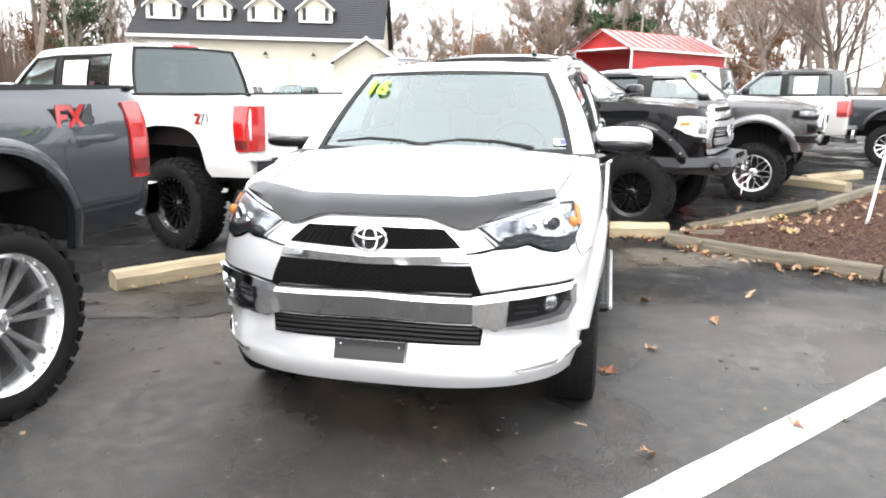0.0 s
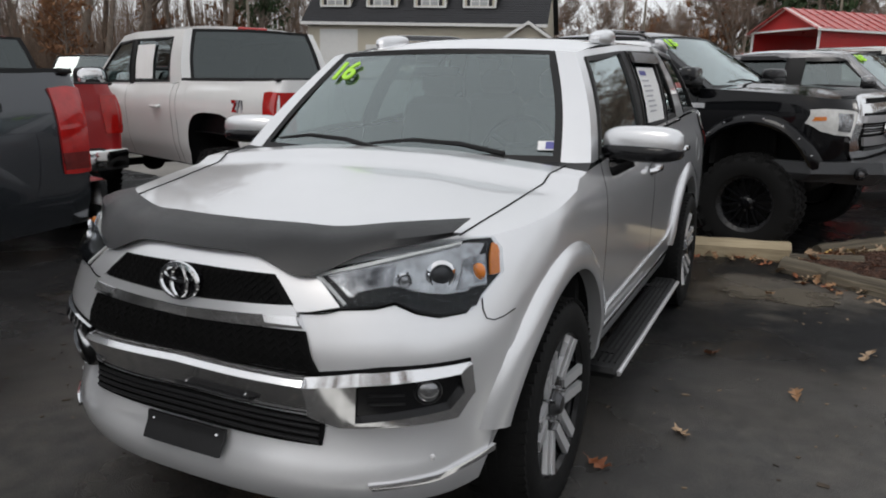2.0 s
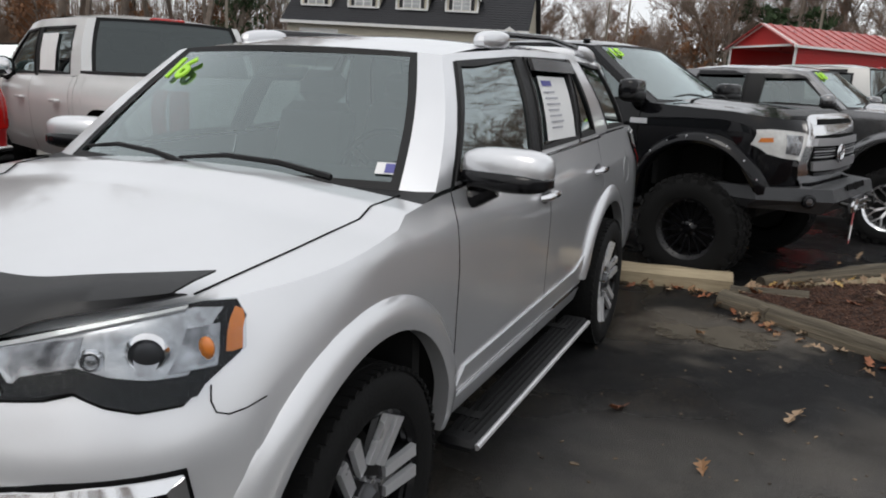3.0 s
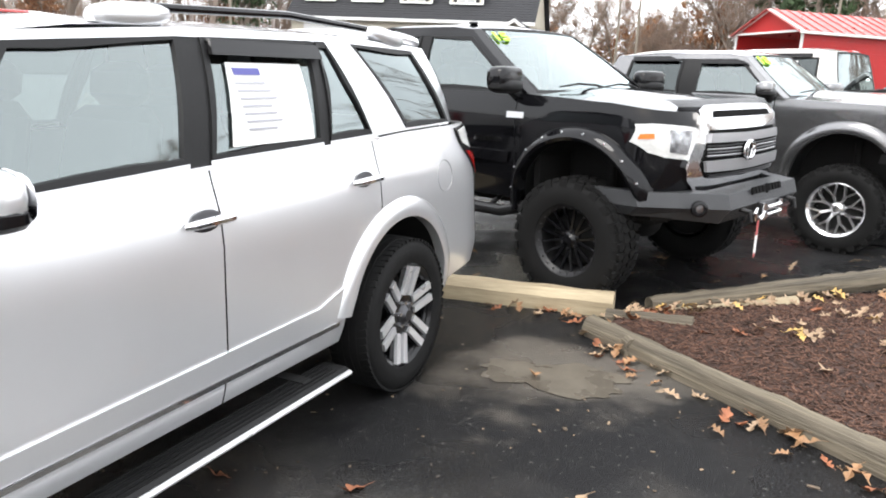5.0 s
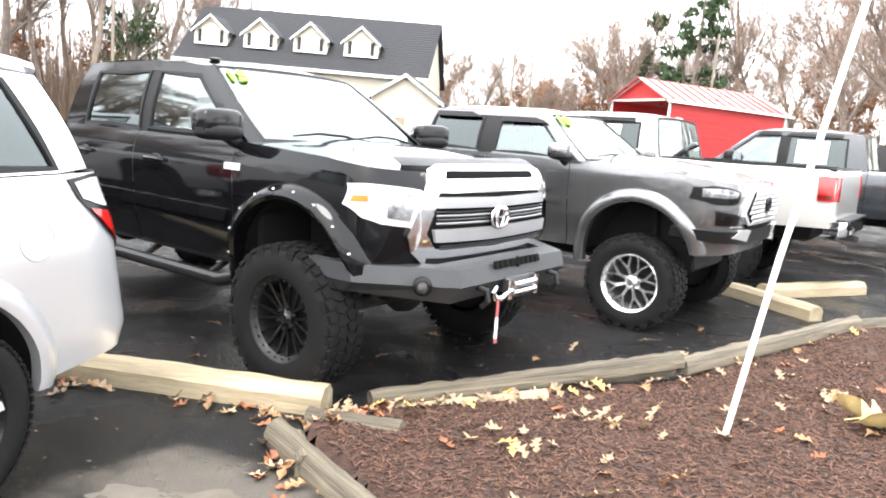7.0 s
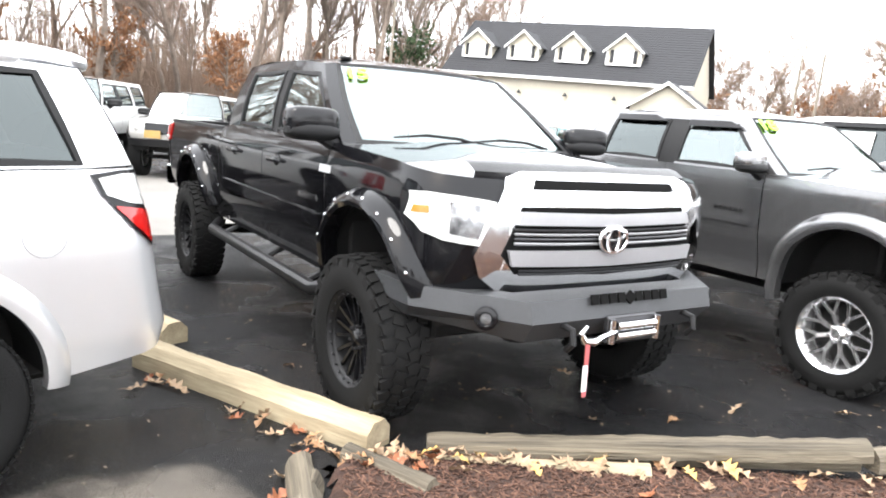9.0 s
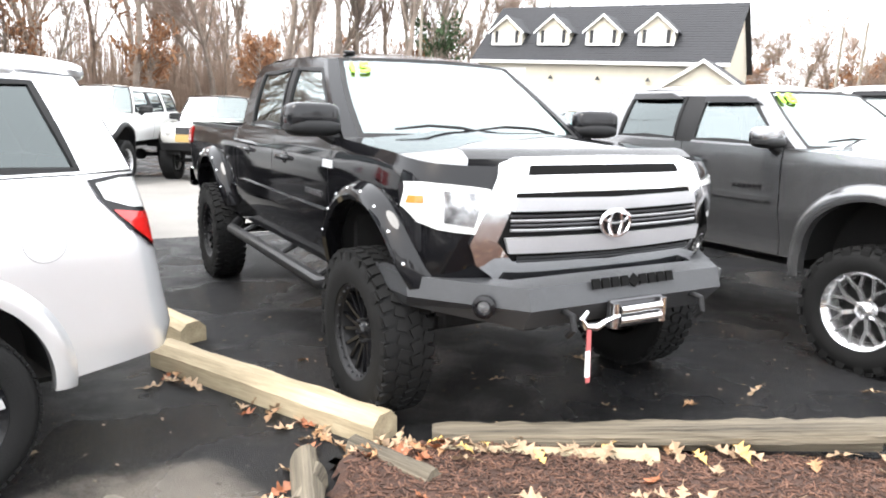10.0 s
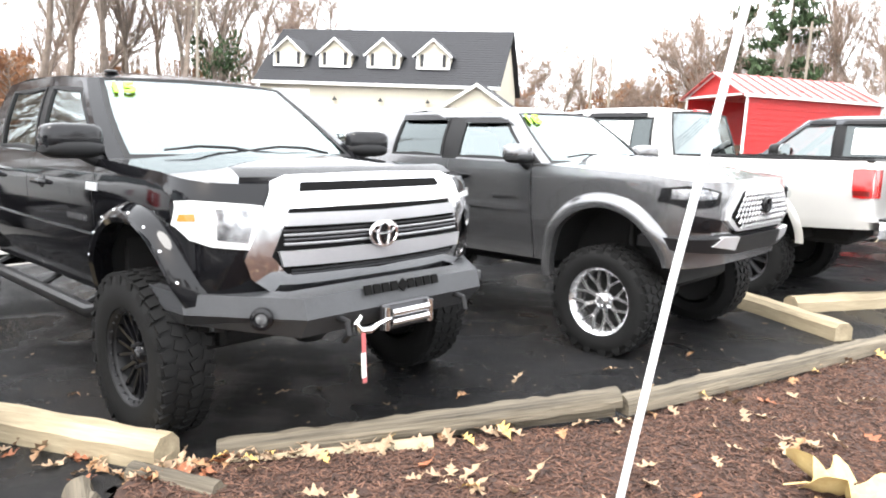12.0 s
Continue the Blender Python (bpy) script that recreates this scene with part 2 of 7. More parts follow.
LEAF_YELLOW = material("yellow_leaf", (0.42, 0.31, 0.12), 0.65, tint=(0.5, 0.3, 0.08), scale=14, per_object=0.15)
BROAD_LEAF = material("broad_yellow_leaf", (0.62, 0.5, 0.24), 0.6, tint=(0.48, 0.33, 0.13), scale=12, grain=60)
# older asphalt; its pale tone has the sunlit look mixed into the colour
OLD_SUNLIT_ASPHALT = material("old_sunlit_asphalt", (0.22, 0.208, 0.192), 0.85, tint=(0.12, 0.114, 0.105), scale=0.6, grain=60, bump=0.3, bump_scale=90)
LEAF_PALE = material("pale_leaf", (0.38, 0.27, 0.17), 0.65, tint=(0.25, 0.165, 0.1), scale=14, per_object=0.15)
SIDING = material("cream_siding", (0.62, 0.57, 0.46), 0.7, amount=0.08, scale=1.5)
TRIM = material("white_trim", (0.8, 0.8, 0.78), 0.6, amount=0.06)
SHINGLE = material("dark_shingle", (0.035, 0.036, 0.04), 0.9, amount=0.35, scale=3, grain=14, bump=0.5, bump_scale=20)
SHUTTER = material("black_shutter", (0.02, 0.02, 0.022), 0.6, amount=0.1)
PANE = material("house_pane", (0.5, 0.52, 0.53), 0.08, 0.0, amount=0.25, scale=2, spec=0.8)
RED_METAL = material("red_sheet_metal", (0.55, 0.03, 0.03), 0.42, 0.1, amount=0.12, scale=2)
RED_ROOF = material("red_roof_metal", (0.5, 0.11, 0.1), 0.3, 0.35, amount=0.1, scale=2)
BARK = material("bark", (0.27, 0.22, 0.18), 0.95, tint=(0.14, 0.11, 0.09), scale=2, grain=12, bump=0.6, bump_scale=12, per_object=0.2)
TWIG = material("twigs", (0.34, 0.25, 0.2), 0.95, tint=(0.2, 0.145, 0.115), scale=1, per_object=0.2)
NEEDLE = material("pine_needles", (0.05, 0.085, 0.03), 0.8, tint=(0.025, 0.045, 0.018), scale=2)
RUSSET = material("russet_foliage", (0.3, 0.15, 0.07), 0.9, tint=(0.17, 0.08, 0.045), scale=1.5, per_object=0.2)
WOODS = material("far_woods", (0.34, 0.25, 0.19), 1.0, tint=(0.17, 0.125, 0.095), scale=0.6, grain=6)
POLE_WOOD = material("pole_wood", (0.3, 0.26, 0.21), 0.9, amount=0.3, stretch=(4, 4, 0.3))
PVC = material("white_pvc", (0.8, 0.8, 0.8), 0.35, amount=0.06, scale=8)
DAMP = material("damp_dirt", (0.04, 0.036, 0.03), 0.3, tint=(0.015, 0.014, 0.013), scale=3, grain=40, rough_var=0.25, bump=0.2)
SILT = material("silty_puddle", (0.14, 0.122, 0.096), 0.3, tint=(0.075, 0.065, 0.052), scale=5, grain=30, rough_var=0.2)
GRASS = material("winter_grass", (0.16, 0.14, 0.075), 0.95, tint=(0.09, 0.085, 0.04), scale=0.8, grain=10)


# ---- building blocks ----
def lerp(a, b, t):
    return a + (b - a) * t


def table(rows, x):
    """Straight interpolation in rows of (x, value), x rising."""
    return float(np.interp(x, [r[0] for r in rows], [r[1] for r in rows]))


class Geo:
    """Collects vertices and faces for one mesh."""

    def __init__(self):
        self.v, self.f = [], []

    def add(self, vs, fs, m=None):
        k = len(self.v)
        self.v += [tuple(m @ Vector(p)) for p in vs] if m else [tuple(p) for p in vs]
        self.f += [tuple(k + i for i in q) for q in fs]
        return self

    def grid(self, rows, close=False, flip=False, m=None):
        n, c = len(rows), len(rows[0])
        fs = []
        for i in range(n - 1):
            for j in range(c if close else c - 1):
                q = (i * c + j, i * c + (j + 1) % c, (i + 1) * c + (j + 1) % c, (i + 1) * c + j)
                fs.append(q[::-1] if flip else q)
        return self.add([p for r in rows for p in r], fs, m)

    def slab(self, front, back):
        """A closed plate between two equal grids of points."""
        n, c = len(front), len(front[0])
        self.grid(front)
        self.grid(back, flip=True)
        rim = [(0, j) for j in range(c)] + [(i, c - 1) for i in range(1, n)] + [(n - 1, j) for j in range(c - 2, -1, -1)] + [(i, 0) for i in range(n - 2, 0, -1)]
        return self.grid([[back[i][j] for i, j in rim], [front[i][j] for i, j in rim]], close=True)

    def box(self, sx, sy, sz, m=None, bevel=0.0, taper=1.0):
        x, y, z = sx / 2, sy / 2, sz / 2
        b = min(bevel, x * 0.9, y * 0.9, z * 0.9)
        if b <= 0:
            vs = [(i * x * (taper if k > 0 else 1), j * y * (taper if k > 0 else 1), k * z) for k in (-1, 1) for i, j in ((-1, -1), (1, -1), (1, 1), (-1, 1))]
            return self.add(vs, [(3, 2, 1, 0), (4, 5, 6, 7), (0, 1, 5, 4), (1, 2, 6, 5), (2, 3, 7, 6), (3, 0, 4, 7)], m)

        def ring(d, h, s):
            a, c = (x - d) * s, (y - d) * s
            e = b * 0.6 if d < b else 0.0
            return [(-a + e, -c, h), (a - e, -c, h), (a, -c + e, h), (a, c - e, h), (a - e, c, h), (-a + e, c, h), (-a, c - e, h), (-a, -c + e, h)]

        rings = [ring(b, -z, 1), ring(0, -z + b, 1), ring(0, z - b, taper), ring(b, z, taper)]
        k = len(self.v)
        self.grid(rings, close=True, m=m)
        self.f += [tuple(k + i for i in range(7, -1, -1)), tuple(k + 24 + i for i in range(8))]
        return self

    def lathe(self, profile, n=32, m=None):
        """Revolves (radius, y) about the Y axis."""
        return self.grid([[(r * math.cos(2 * math.pi * j / n), h, r * math.sin(2 * math.pi * j / n)) for j in range(n)] for r, h in profile], close=True, m=m)

    def tube(self, path, radius, n=8, m=None, caps=True):
        pts = [Vector(p) for p in path]
        rad = radius if isinstance(radius, (list, tuple)) else [radius] * len(pts)
        rows, up = [], None
        for i, p in enumerate(pts):
            d = (pts[min(i + 1, len(pts) - 1)] - pts[max(i - 1, 0)]).normalized()
            if up is None:
                up = d.orthogonal().normalized()
            up = (up - d * up.dot(d)).normalized()
            side = d.cross(up)
            rows.append([p + (up * math.cos(2 * math.pi * j / n) + side * math.sin(2 * math.pi * j / n)) * rad[i] for j in range(n)])
        k = len(self.v)
        self.grid(rows, close=True, m=m)
        if caps:
            self.f += [tuple(k + i for i in range(n - 1, -1, -1)), tuple(k + (len(rows) - 1) * n + i for i in range(n))]
        return self

    def ball(self, rx, ry, rz, n=14, m=None, power=1.0):
        rows = []
        for i in range(n // 2 + 1):
            a = -math.pi / 2 + math.pi * i / (n // 2)
            ca, sa = abs(math.cos(a)) ** power, math.copysign(abs(math.sin(a)) ** power, math.sin(a))
            rows.append([(rx * ca * math.copysign(abs(math.cos(b)) ** power, math.cos(b)), ry * ca * math.copysign(abs(math.sin(b)) ** power, math.sin(b)), rz * sa)
                         for b in (2 * math.pi * j / n for j in range(n))])
        return self.grid(rows, close=True, m=m)

    def mesh(self, name, mat, smooth=35):
        me = bpy.data.meshes.new(name)
        me.from_pydata(self.v, [], self.f)
        me.materials.append(mat)
        if smooth:
            me.polygons.foreach_set("use_smooth", [True] * len(me.polygons))
            me.set_sharp_from_angle(angle=radians(smooth))
        me.update()
        return me


def part(name, geo, mat, parent, label="", smooth=35):
    ob = new(name, geo.mesh(name, mat, smooth))
    ob.parent = parent
    return tagged(ob, label)


def thing(name, label, category, m=None, group="", kind=""):
    ob = new(name)
    ob.empty_display_size = 0.2
    ob.matrix_world = m or Matrix()
    return tagged(ob, label, category, group, kind)


def solid(name, geo, mat, label, category="", m=None, group="", kind="", smooth=35):
    ob = new(name, geo.mesh(name, mat, smooth))
    ob.matrix_world = m or Matrix()
    return tagged(ob, label, category, group, kind)


def lettering(name, body, size, mat, parent, m, label="", depth=0.002, bold=0.0, swell=0.0):
    """Raised writing in the built-in font, turned into a mesh."""
    cu = bpy.data.curves.new(name, "FONT")
    cu.body, cu.size, cu.extrude, cu.align_x, cu.align_y = body, size, depth, "CENTER", "CENTER"
    cu.offset, cu.bevel_depth = bold, swell
    tmp = bpy.data.objects.new(name, cu)
    scene.collection.objects.link(tmp)
    me = bpy.data.meshes.new_from_object(tmp.evaluated_get(bpy.context.evaluated_depsgraph_get()))
    bpy.data.objects.remove(tmp)
    me.materials.append(mat)
    ob = new(name, me)
    ob.parent = parent
    ob.matrix_local = m
    return tagged(ob, label)


# ---- vehicles: X ahead, Y to the driver's side, Z up, origin on the ground between the axles ----
class Car:
    def __init__(self, name, label, m, paint_mat, **s):
        self.wb = s["wb"]
        self.hub = s["hub"]
        self.tyre_r = s["tyre_r"]
        self.track = s["track"]
        self.arch_r = s["arch_r"]
        self.arch_z = s["arch_z"]
        self.wz = s["wz"]
        self.xf = s["xf"]
        self.nf = s["nf"]
        self.lf = s["lf"]
        self.xr = s["xr"]
        self.nr = s["nr"]
        self.lr = s["lr"]
        self.sill = s["sill"]
        self.tops = s["tops"]
        self.cuts = s["cuts"]
        self.panels = s["panels"]
        self.tail_name = s["tail_name"]
        self.cowl = s["cowl"]
        self.hood_crown = s["hood_crown"]
        self.belt_up = s["belt_up"]
        self.belt_in = s["belt_in"]
        self.cab = s["cab"]
        self.roof_z = s["roof_z"]
        self.roof_w = s["roof_w"]
        self.win_h = s["win_h"]
        self.bow_f = s["bow_f"]
        self.bow_r = s["bow_r"]
        self.roof_crown = s["roof_crown"]
        self.under_z = s["under_z"]
        self.tub_z = s["tub_z"]
        self.post = s.get("post", 0.0)
        self.post_r = s.get("post_r", 0.0)
        self.arch_n = s.get("arch_n", 2.0)
        self.paint = paint_mat
        self.root = thing(name, label, s.get("category", "pickup truck"), m, s.get("group", ""))
        self.fx, self.rx = self.wb / 2, -self.wb / 2

    # the smooth outer skin; the nose may be squarer low down than at the bonnet
    def wid(self, z):
        return table(self.wz, z)

    def square(self, z):
        return table(self.nf, z) if isinstance(self.nf, list) else self.nf

    def front(self, y, z, off=0.0):
        w, n = self.wid(z), self.square(z)
        t = min(abs(y) / w, 0.9995)
        p = Vector((table(self.xf, z) - self.lf * (1 - (1 - t ** n) ** (1 / n)), y, z))
        if off:
            e = 0.01
            dy = self.front(math.copysign(min(abs(y) + e, w * 0.999), y if y else 1), z) - self.front(math.copysign(max(abs(y) - e, 0), y if y else 1), z)
            dz = self.front(y, z + e) - self.front(y, z - e)
            nrm = dy.cross(dz)
            if nrm.x < 0:
                nrm = -nrm
            p += nrm.normalized() * off
        return p

    def rear(self, y, z, off=0.0):
        w, n = self.wid(z), self.nr
        t = min(abs(y) / w, 0.9995)
        return Vector((table(self.xr, z) + self.lr * (1 - (1 - t ** n) ** (1 / n)) - off, y, z))

    def half(self, x, z):
        f = lambda t, n: 1.0 if t >= 1 else (1 - (1 - max(t, 0.0)) ** n) ** (1 / n)
        return self.wid(z) * f((table(self.xf, z) - x) / self.lf, self.square(z)) * f((x - table(self.xr, z)) / self.lr, self.nr)

    def side(self, x, z, off=0.0, s=1):
        return Vector((x, s * (self.half(x, z) + off), z))

    def low(self, x):
        z = table(self.sill, x)
        for wx in (self.fx, self.rx):
            d = abs(x - wx) / self.arch_r
            if d < 1:
                z = max(z, self.arch_z + self.arch_r * (1 - d ** self.arch_n) ** (1 / self.arch_n))
        return z

    def top(self, x):
        return table(self.tops, x)

    def column(self, c, z):
        k, a = c
        if k == "F":
            n = self.square(z)
            return Vector((table(self.xf, z) - self.lf * (1 - max(math.cos(a), 0) ** (2 / n)), self.wid(z) * math.sin(a) ** (2 / n), z))
        if k == "R":
            n = self.nr
            return Vector((table(self.xr, z) + self.lr * (1 - max(math.cos(a), 0) ** (2 / n)), self.wid(z) * math.sin(a) ** (2 / n), z))
        return self.side(a, z)

    def patch(self, where, tops, bots, off, thick, mat, name, parent=None, label="", s=1, nu=14, nv=4, smooth=40, tilt=0.0):
        """A plate that hugs the skin; tops and bots are polylines of (y or x, z)."""
        surf = {"front": self.front, "rear": self.rear, "side": lambda x, z, o: self.side(x, z, o, s), "cab": lambda x, z, o: self.cab_side(x, z, o, s)}[where]
        f = lambda rows, t: (table([(i, r[0]) for i, r in enumerate(rows)], t * (len(rows) - 1)), table([(i, r[1]) for i, r in enumerate(rows)], t * (len(rows) - 1)))
        fr, bk = [], []
        for j in range(nv + 1):
            a, b = [], []
            for i in range(nu + 1):
                p, q = f(tops, i / nu), f(bots, i / nu)
                x, z = lerp(q[0], p[0], j / nv), lerp(q[1], p[1], j / nv)
                a.append(surf(x, z, off + tilt * j / nv))
                b.append(surf(x, z, off - thick))
            fr.append(a)
            bk.append(b)
        return part(name, Geo().slab(fr, bk), mat, parent or self.root, label, smooth)

    def skin(self, rows=14, dx=0.07):
        na = 20
        fc = [("F", math.pi / 2 * (i / na)) for i in range(na + 1)]
        rc = [("R", math.pi / 2 * (1 - i / 10)) for i in range(11)]
        x0 = min(v for _, v in self.xf) - self.lf - 0.01
        x1 = max(v for _, v in self.xr) + self.lr + 0.01
        xs = set(np.round(np.arange(x1, x0, dx), 3))
        for wx in (self.fx, self.rx):
            for i in range(25):
                xs.add(round(wx + (self.arch_r - 0.001) * math.cos(math.pi * i / 24), 3))
        for c in self.cuts:
            xs = {v for v in xs if abs(v - c) > 0.02} | {round(c - 0.004, 4), round(c + 0.004, 4)}
        sc = [("S", x) for x in sorted((v for v in xs if x1 < v < x0), reverse=True)]
        self.cols = fc + sc + rc
        zm = 0.8
        cells = {}
        for c0, c1 in zip(self.cols, self.cols[1:]):
            xa, xb = self.column(c0, zm).x, self.column(c1, zm).x
            if c0[0] == "S" and c1[0] == "S" and any(abs((xa + xb) / 2 - c) < 0.003 for c in self.cuts):
                key = "gap%d" % round(xa * 100)
            elif c1[0] == "F" or c0[0] == "F":
                key = "front_end"
            elif c0[0] == "R" or c1[0] == "R":
                key = self.tail_name
            else:
                xm, key = (xa + xb) / 2, self.panels[-1]
                for cut, nm in zip(self.cuts, self.panels):
                    if xm > cut:
                        key = nm
                        break
            cells.setdefault(key, []).append((c0, c1))
        for key, pairs in cells.items():
            for s in ((1, -1) if key not in ("front_end", self.tail_name) else (0,)):
                g = Geo()
                for sg in ((1, -1) if s == 0 else (s,)):
                    strip = []
                    for c0, c1 in pairs:
                        if strip and strip[-1] == c0:
                            strip.append(c1)
                        else:
                            if strip:
                                self.strip(g, strip, rows, sg, key[:3] == "gap")
                            strip = [c0, c1]
                    self.strip(g, strip, rows, sg, key[:3] == "gap")
                part("panel_gap" if key[:3] == "gap" else key, g, VOID if key[:3] == "gap" else self.paint, self.root, smooth=50)
        self.seams = [c for c in self.cols if c[0] != "R"]

    def strip(self, g, cs, rows, s, gap):
        out = []
        for c in cs:
            p = self.column(c, 0.8)
            lo, hi = self.low(p.x), self.top(p.x)
            line = []
            for i in range(rows + 1):
                q = self.column(c, lerp(lo, hi, i / rows))
                if gap:
                    q.y -= 0.006
                line.append((q.x, s * q.y, q.z))
            out.append(line)
        g.grid(out, flip=s > 0)

    def hood(self, bulge=0.0, n=16):
        """The bonnet between the top edges of the two sides."""
        g, rows = Geo(), []
        for c in self.cols:
            p = self.column(c, 0.8)
            if c[0] == "R" or p.x < self.cowl:
                break
            e = self.column(c, self.top(p.x))
            d = table(self.xf, e.z) - e.x
            k = self.hood_crown * min(1, max(d / 0.6, 0)) ** 0.7
            line = []
            for i in range(n + 1):
                v = 1 - 2 * i / n
                y = e.y * v
                z = e.z + k * (1 - abs(v) ** 2.4)
                u = min(1, max(0, (0.62 - abs(y)) / 0.34))
                b = bulge * min(1, max(d / 0.7, 0)) * u * u * (3 - 2 * u)
                line.append((e.x, y, z + b))
            rows.append(line)
        g.grid(rows)
        # shut line beneath the bonnet's edge
        ob = part("hood", g, self.paint, self.root, smooth=50)
        self.hood_end = rows[-1]
        return ob

    # the glasshouse: cab lines run from the belt up to the roof's edge
    def cab_line(self, i, h):
        xb, xt = self.cab[i][:2]
        x = lerp(xb, xt, h)
        zb, zt = self.belt(xb), table(self.roof_z, xt)
        z = lerp(zb, zt, h)
        wb_, wt = self.half(xb, zb) - self.belt_in, table(self.roof_w, xt)
        return Vector((x, lerp(wb_, wt, h) + 0.025 * math.sin(math.pi * h), z))

    def belt(self, x):
        return self.top(x) + self.belt_up

    def cab_side(self, x, z, off=0.0, s=1):
        zb, zt = self.belt(x), table(self.roof_z, x)
        h = (z - zb) / (zt - zb)
        wb_, wt = self.half(x, zb) - self.belt_in, table(self.roof_w, x)
        return Vector((x, s * (lerp(wb_, wt, h) + 0.025 * math.sin(math.pi * min(max(h, 0), 1)) + off), z))

    def glasshouse(self, glasses):
        hs = [0, 0.06, 0.2, 0.4, 0.6, 0.78, 0.9, 1.0]
        for s in (1, -1):
            for i in range(len(self.cab) - 1):
                kind = self.cab[i][2]
                line = lambda k, h: Vector((self.cab_line(k, h).x, s * self.cab_line(k, h).y, self.cab_line(k, h).z))
                mid = lambda h, t: line(i, h).lerp(line(i + 1, h), t)
                ts = [j / 4 for j in range(5)]
                if kind in "PK":
                    g = Geo()
                    rows = [[mid(h, t) for t in ts] for h in hs]
                    g.grid(rows, flip=s < 0)
                    if kind == "K":
                        h1 = self.win_h[1]
                        g = Geo().grid([[mid(h * h1, t) + Vector((0, -s * 0.004, 0)) for t in ts] for h in hs], flip=s < 0)
                        part("window_header", Geo().grid([[mid(h, t) for t in ts] for h in (h1, (1 + h1) / 2, 1)], flip=s < 0), self.paint, self.root)
                    part("pillar_trim" if kind == "K" else "pillar", g, PLASTIC if kind == "K" else self.paint, self.root, smooth=40)
                else:
                    h0, h1 = self.win_h
                    part("window_header", Geo().grid([[mid(h, t) for t in ts] for h in (h1, (1 + h1) / 2, 1)], flip=s < 0), self.paint, self.root)
                    part("window_ledge", Geo().grid([[mid(h, t) for t in ts] for h in (0, h0)], flip=s < 0), self.paint, self.root)
                    inset = Vector((0, -s * 0.012, 0))
                    gl = Geo().grid([[mid(lerp(h0, h1, k / 6), t) + inset for t in ts] for k in range(7)], flip=s < 0)
                    ob = part("side_window", gl, glasses[kind], self.root)
                    ob.visible_shadow = False
                    fr = Geo()
                    loop = [mid(h0, t) for t in ts] + [mid(lerp(h0, h1, k / 6), 1) for k in range(1, 7)] + [mid(h1, 1 - t) for t in ts[1:]] + [mid(lerp(h1, h0, k / 6), 0) for k in range(1, 6)]
                    cen = sum((Vector(p) for p in loop), Vector()) / len(loop)
                    wide = lambda p, d: Vector(p) + (cen - Vector(p)).normalized() * d
                    up = Vector((0, s * 0.004, 0))
                    fr.grid([[wide(p, -0.002) + inset * 1.2 for p in loop], [wide(p, -0.002) + up for p in loop], [wide(p, 0.028) + up for p in loop], [wide(p, 0.034) + inset * 1.2 for p in loop]], close=True, flip=s < 0)
                    part("window_frame", fr, PLASTIC, self.root)
        # windscreen and back window
        for end, bow, name, mat in ((0, self.bow_f, "windscreen", CLEAR), (len(self.cab) - 1, -self.bow_r, "rear_window", glasses.get("rear", PRIVACY))):
            n, rows, post = 16, [], self.post if end == 0 else self.post_r
            at = lambda h, v: Vector((self.cab_line(end, h).x + bow * (1 - v * v), self.cab_line(end, h).y * v, self.cab_line(end, h).z + 0.02 * h * (1 - v * v)))
            for k in range(11):
                h = k / 10
                rows.append([at(h, (1 - post) * (1 - 2 * i / n)) for i in range(n + 1)])
            for s in (1, -1):
                if post:
                    lift = Vector((0.006 if end == 0 else -0.006, 0, 0.004))
                    part("pillar", Geo().grid([[at(k / 10, s * lerp(1 - post, 1, j / 3)) + lift * (1 - j / 3) for j in range(4)] for k in range(11)], flip=(s > 0) == (end == 0)), self.paint, self.root)
            pane, edge = Geo(), Geo()
            inner = [[p + Vector((-0.004 if end == 0 else 0.004, 0, -0.003)) for p in r] for r in rows]
            pane.grid(inner, flip=end > 0)
            ob = part(name, pane, mat, self.root)
            ob.visible_shadow = False
            rim = [rows[0][i] for i in range(n + 1)] + [rows[k][n] for k in range(1, 11)] + [rows[10][i] for i in range(n - 1, -1, -1)] + [rows[k][0] for k in range(9, 0, -1)]
            cen = sum(rim, Vector()) / len(rim)
            o = Vector((0.004 if end == 0 else -0.004, 0, 0.003))
            edge.grid([[p + o for p in rim], [p + Vector(((cen.x - p.x) * 0.07, (cen.y - p.y) * 0.05, (cen.z - p.z) * 0.1)) + o for p in rim]], close=True, flip=end > 0)
            part("windscreen_surround" if end == 0 else "rear_window_surround", edge, PLASTIC, self.root)
        # roof
        rows, n = [], 14
        xf_, xr_ = self.cab[0][1], self.cab[-1][1]
        for k in range(17):
            t = k / 16
            x = lerp(xf_, xr_, t)
            z, w = table(self.roof_z, x), table(self.roof_w, x)
            line = []
            for i in range(n + 1):
                v = 1 - 2 * i / n
                b = self.bow_f * (1 - v * v) * max(0, 1 - t * 5) - self.bow_r * (1 - v * v) * max(0, 1 - (1 - t) * 5)
                line.append((x + b, w * v, z + self.roof_crown * (1 - abs(v) ** 2.6) * min(1, 0.35 + t * 4, 0.35 + (1 - t) * 4)))
            rows.append(line)
        part("roof", Geo().grid(rows), self.paint, self.root, smooth=60)
        # scuttle under the windscreen
        e = self.cab_line(0, 0)
        back = [Vector((e.x + self.bow_f * (1 - v * v) - 0.01, e.y * v, e.z + 0.005)) for v in (1 - 2 * i / 16 for i in range(17))]
        part("cowl", Geo().grid([[Vector(p) + Vector((0.01, 0, -0.012)) for p in self.hood_end], back]), PLASTIC, self.root)

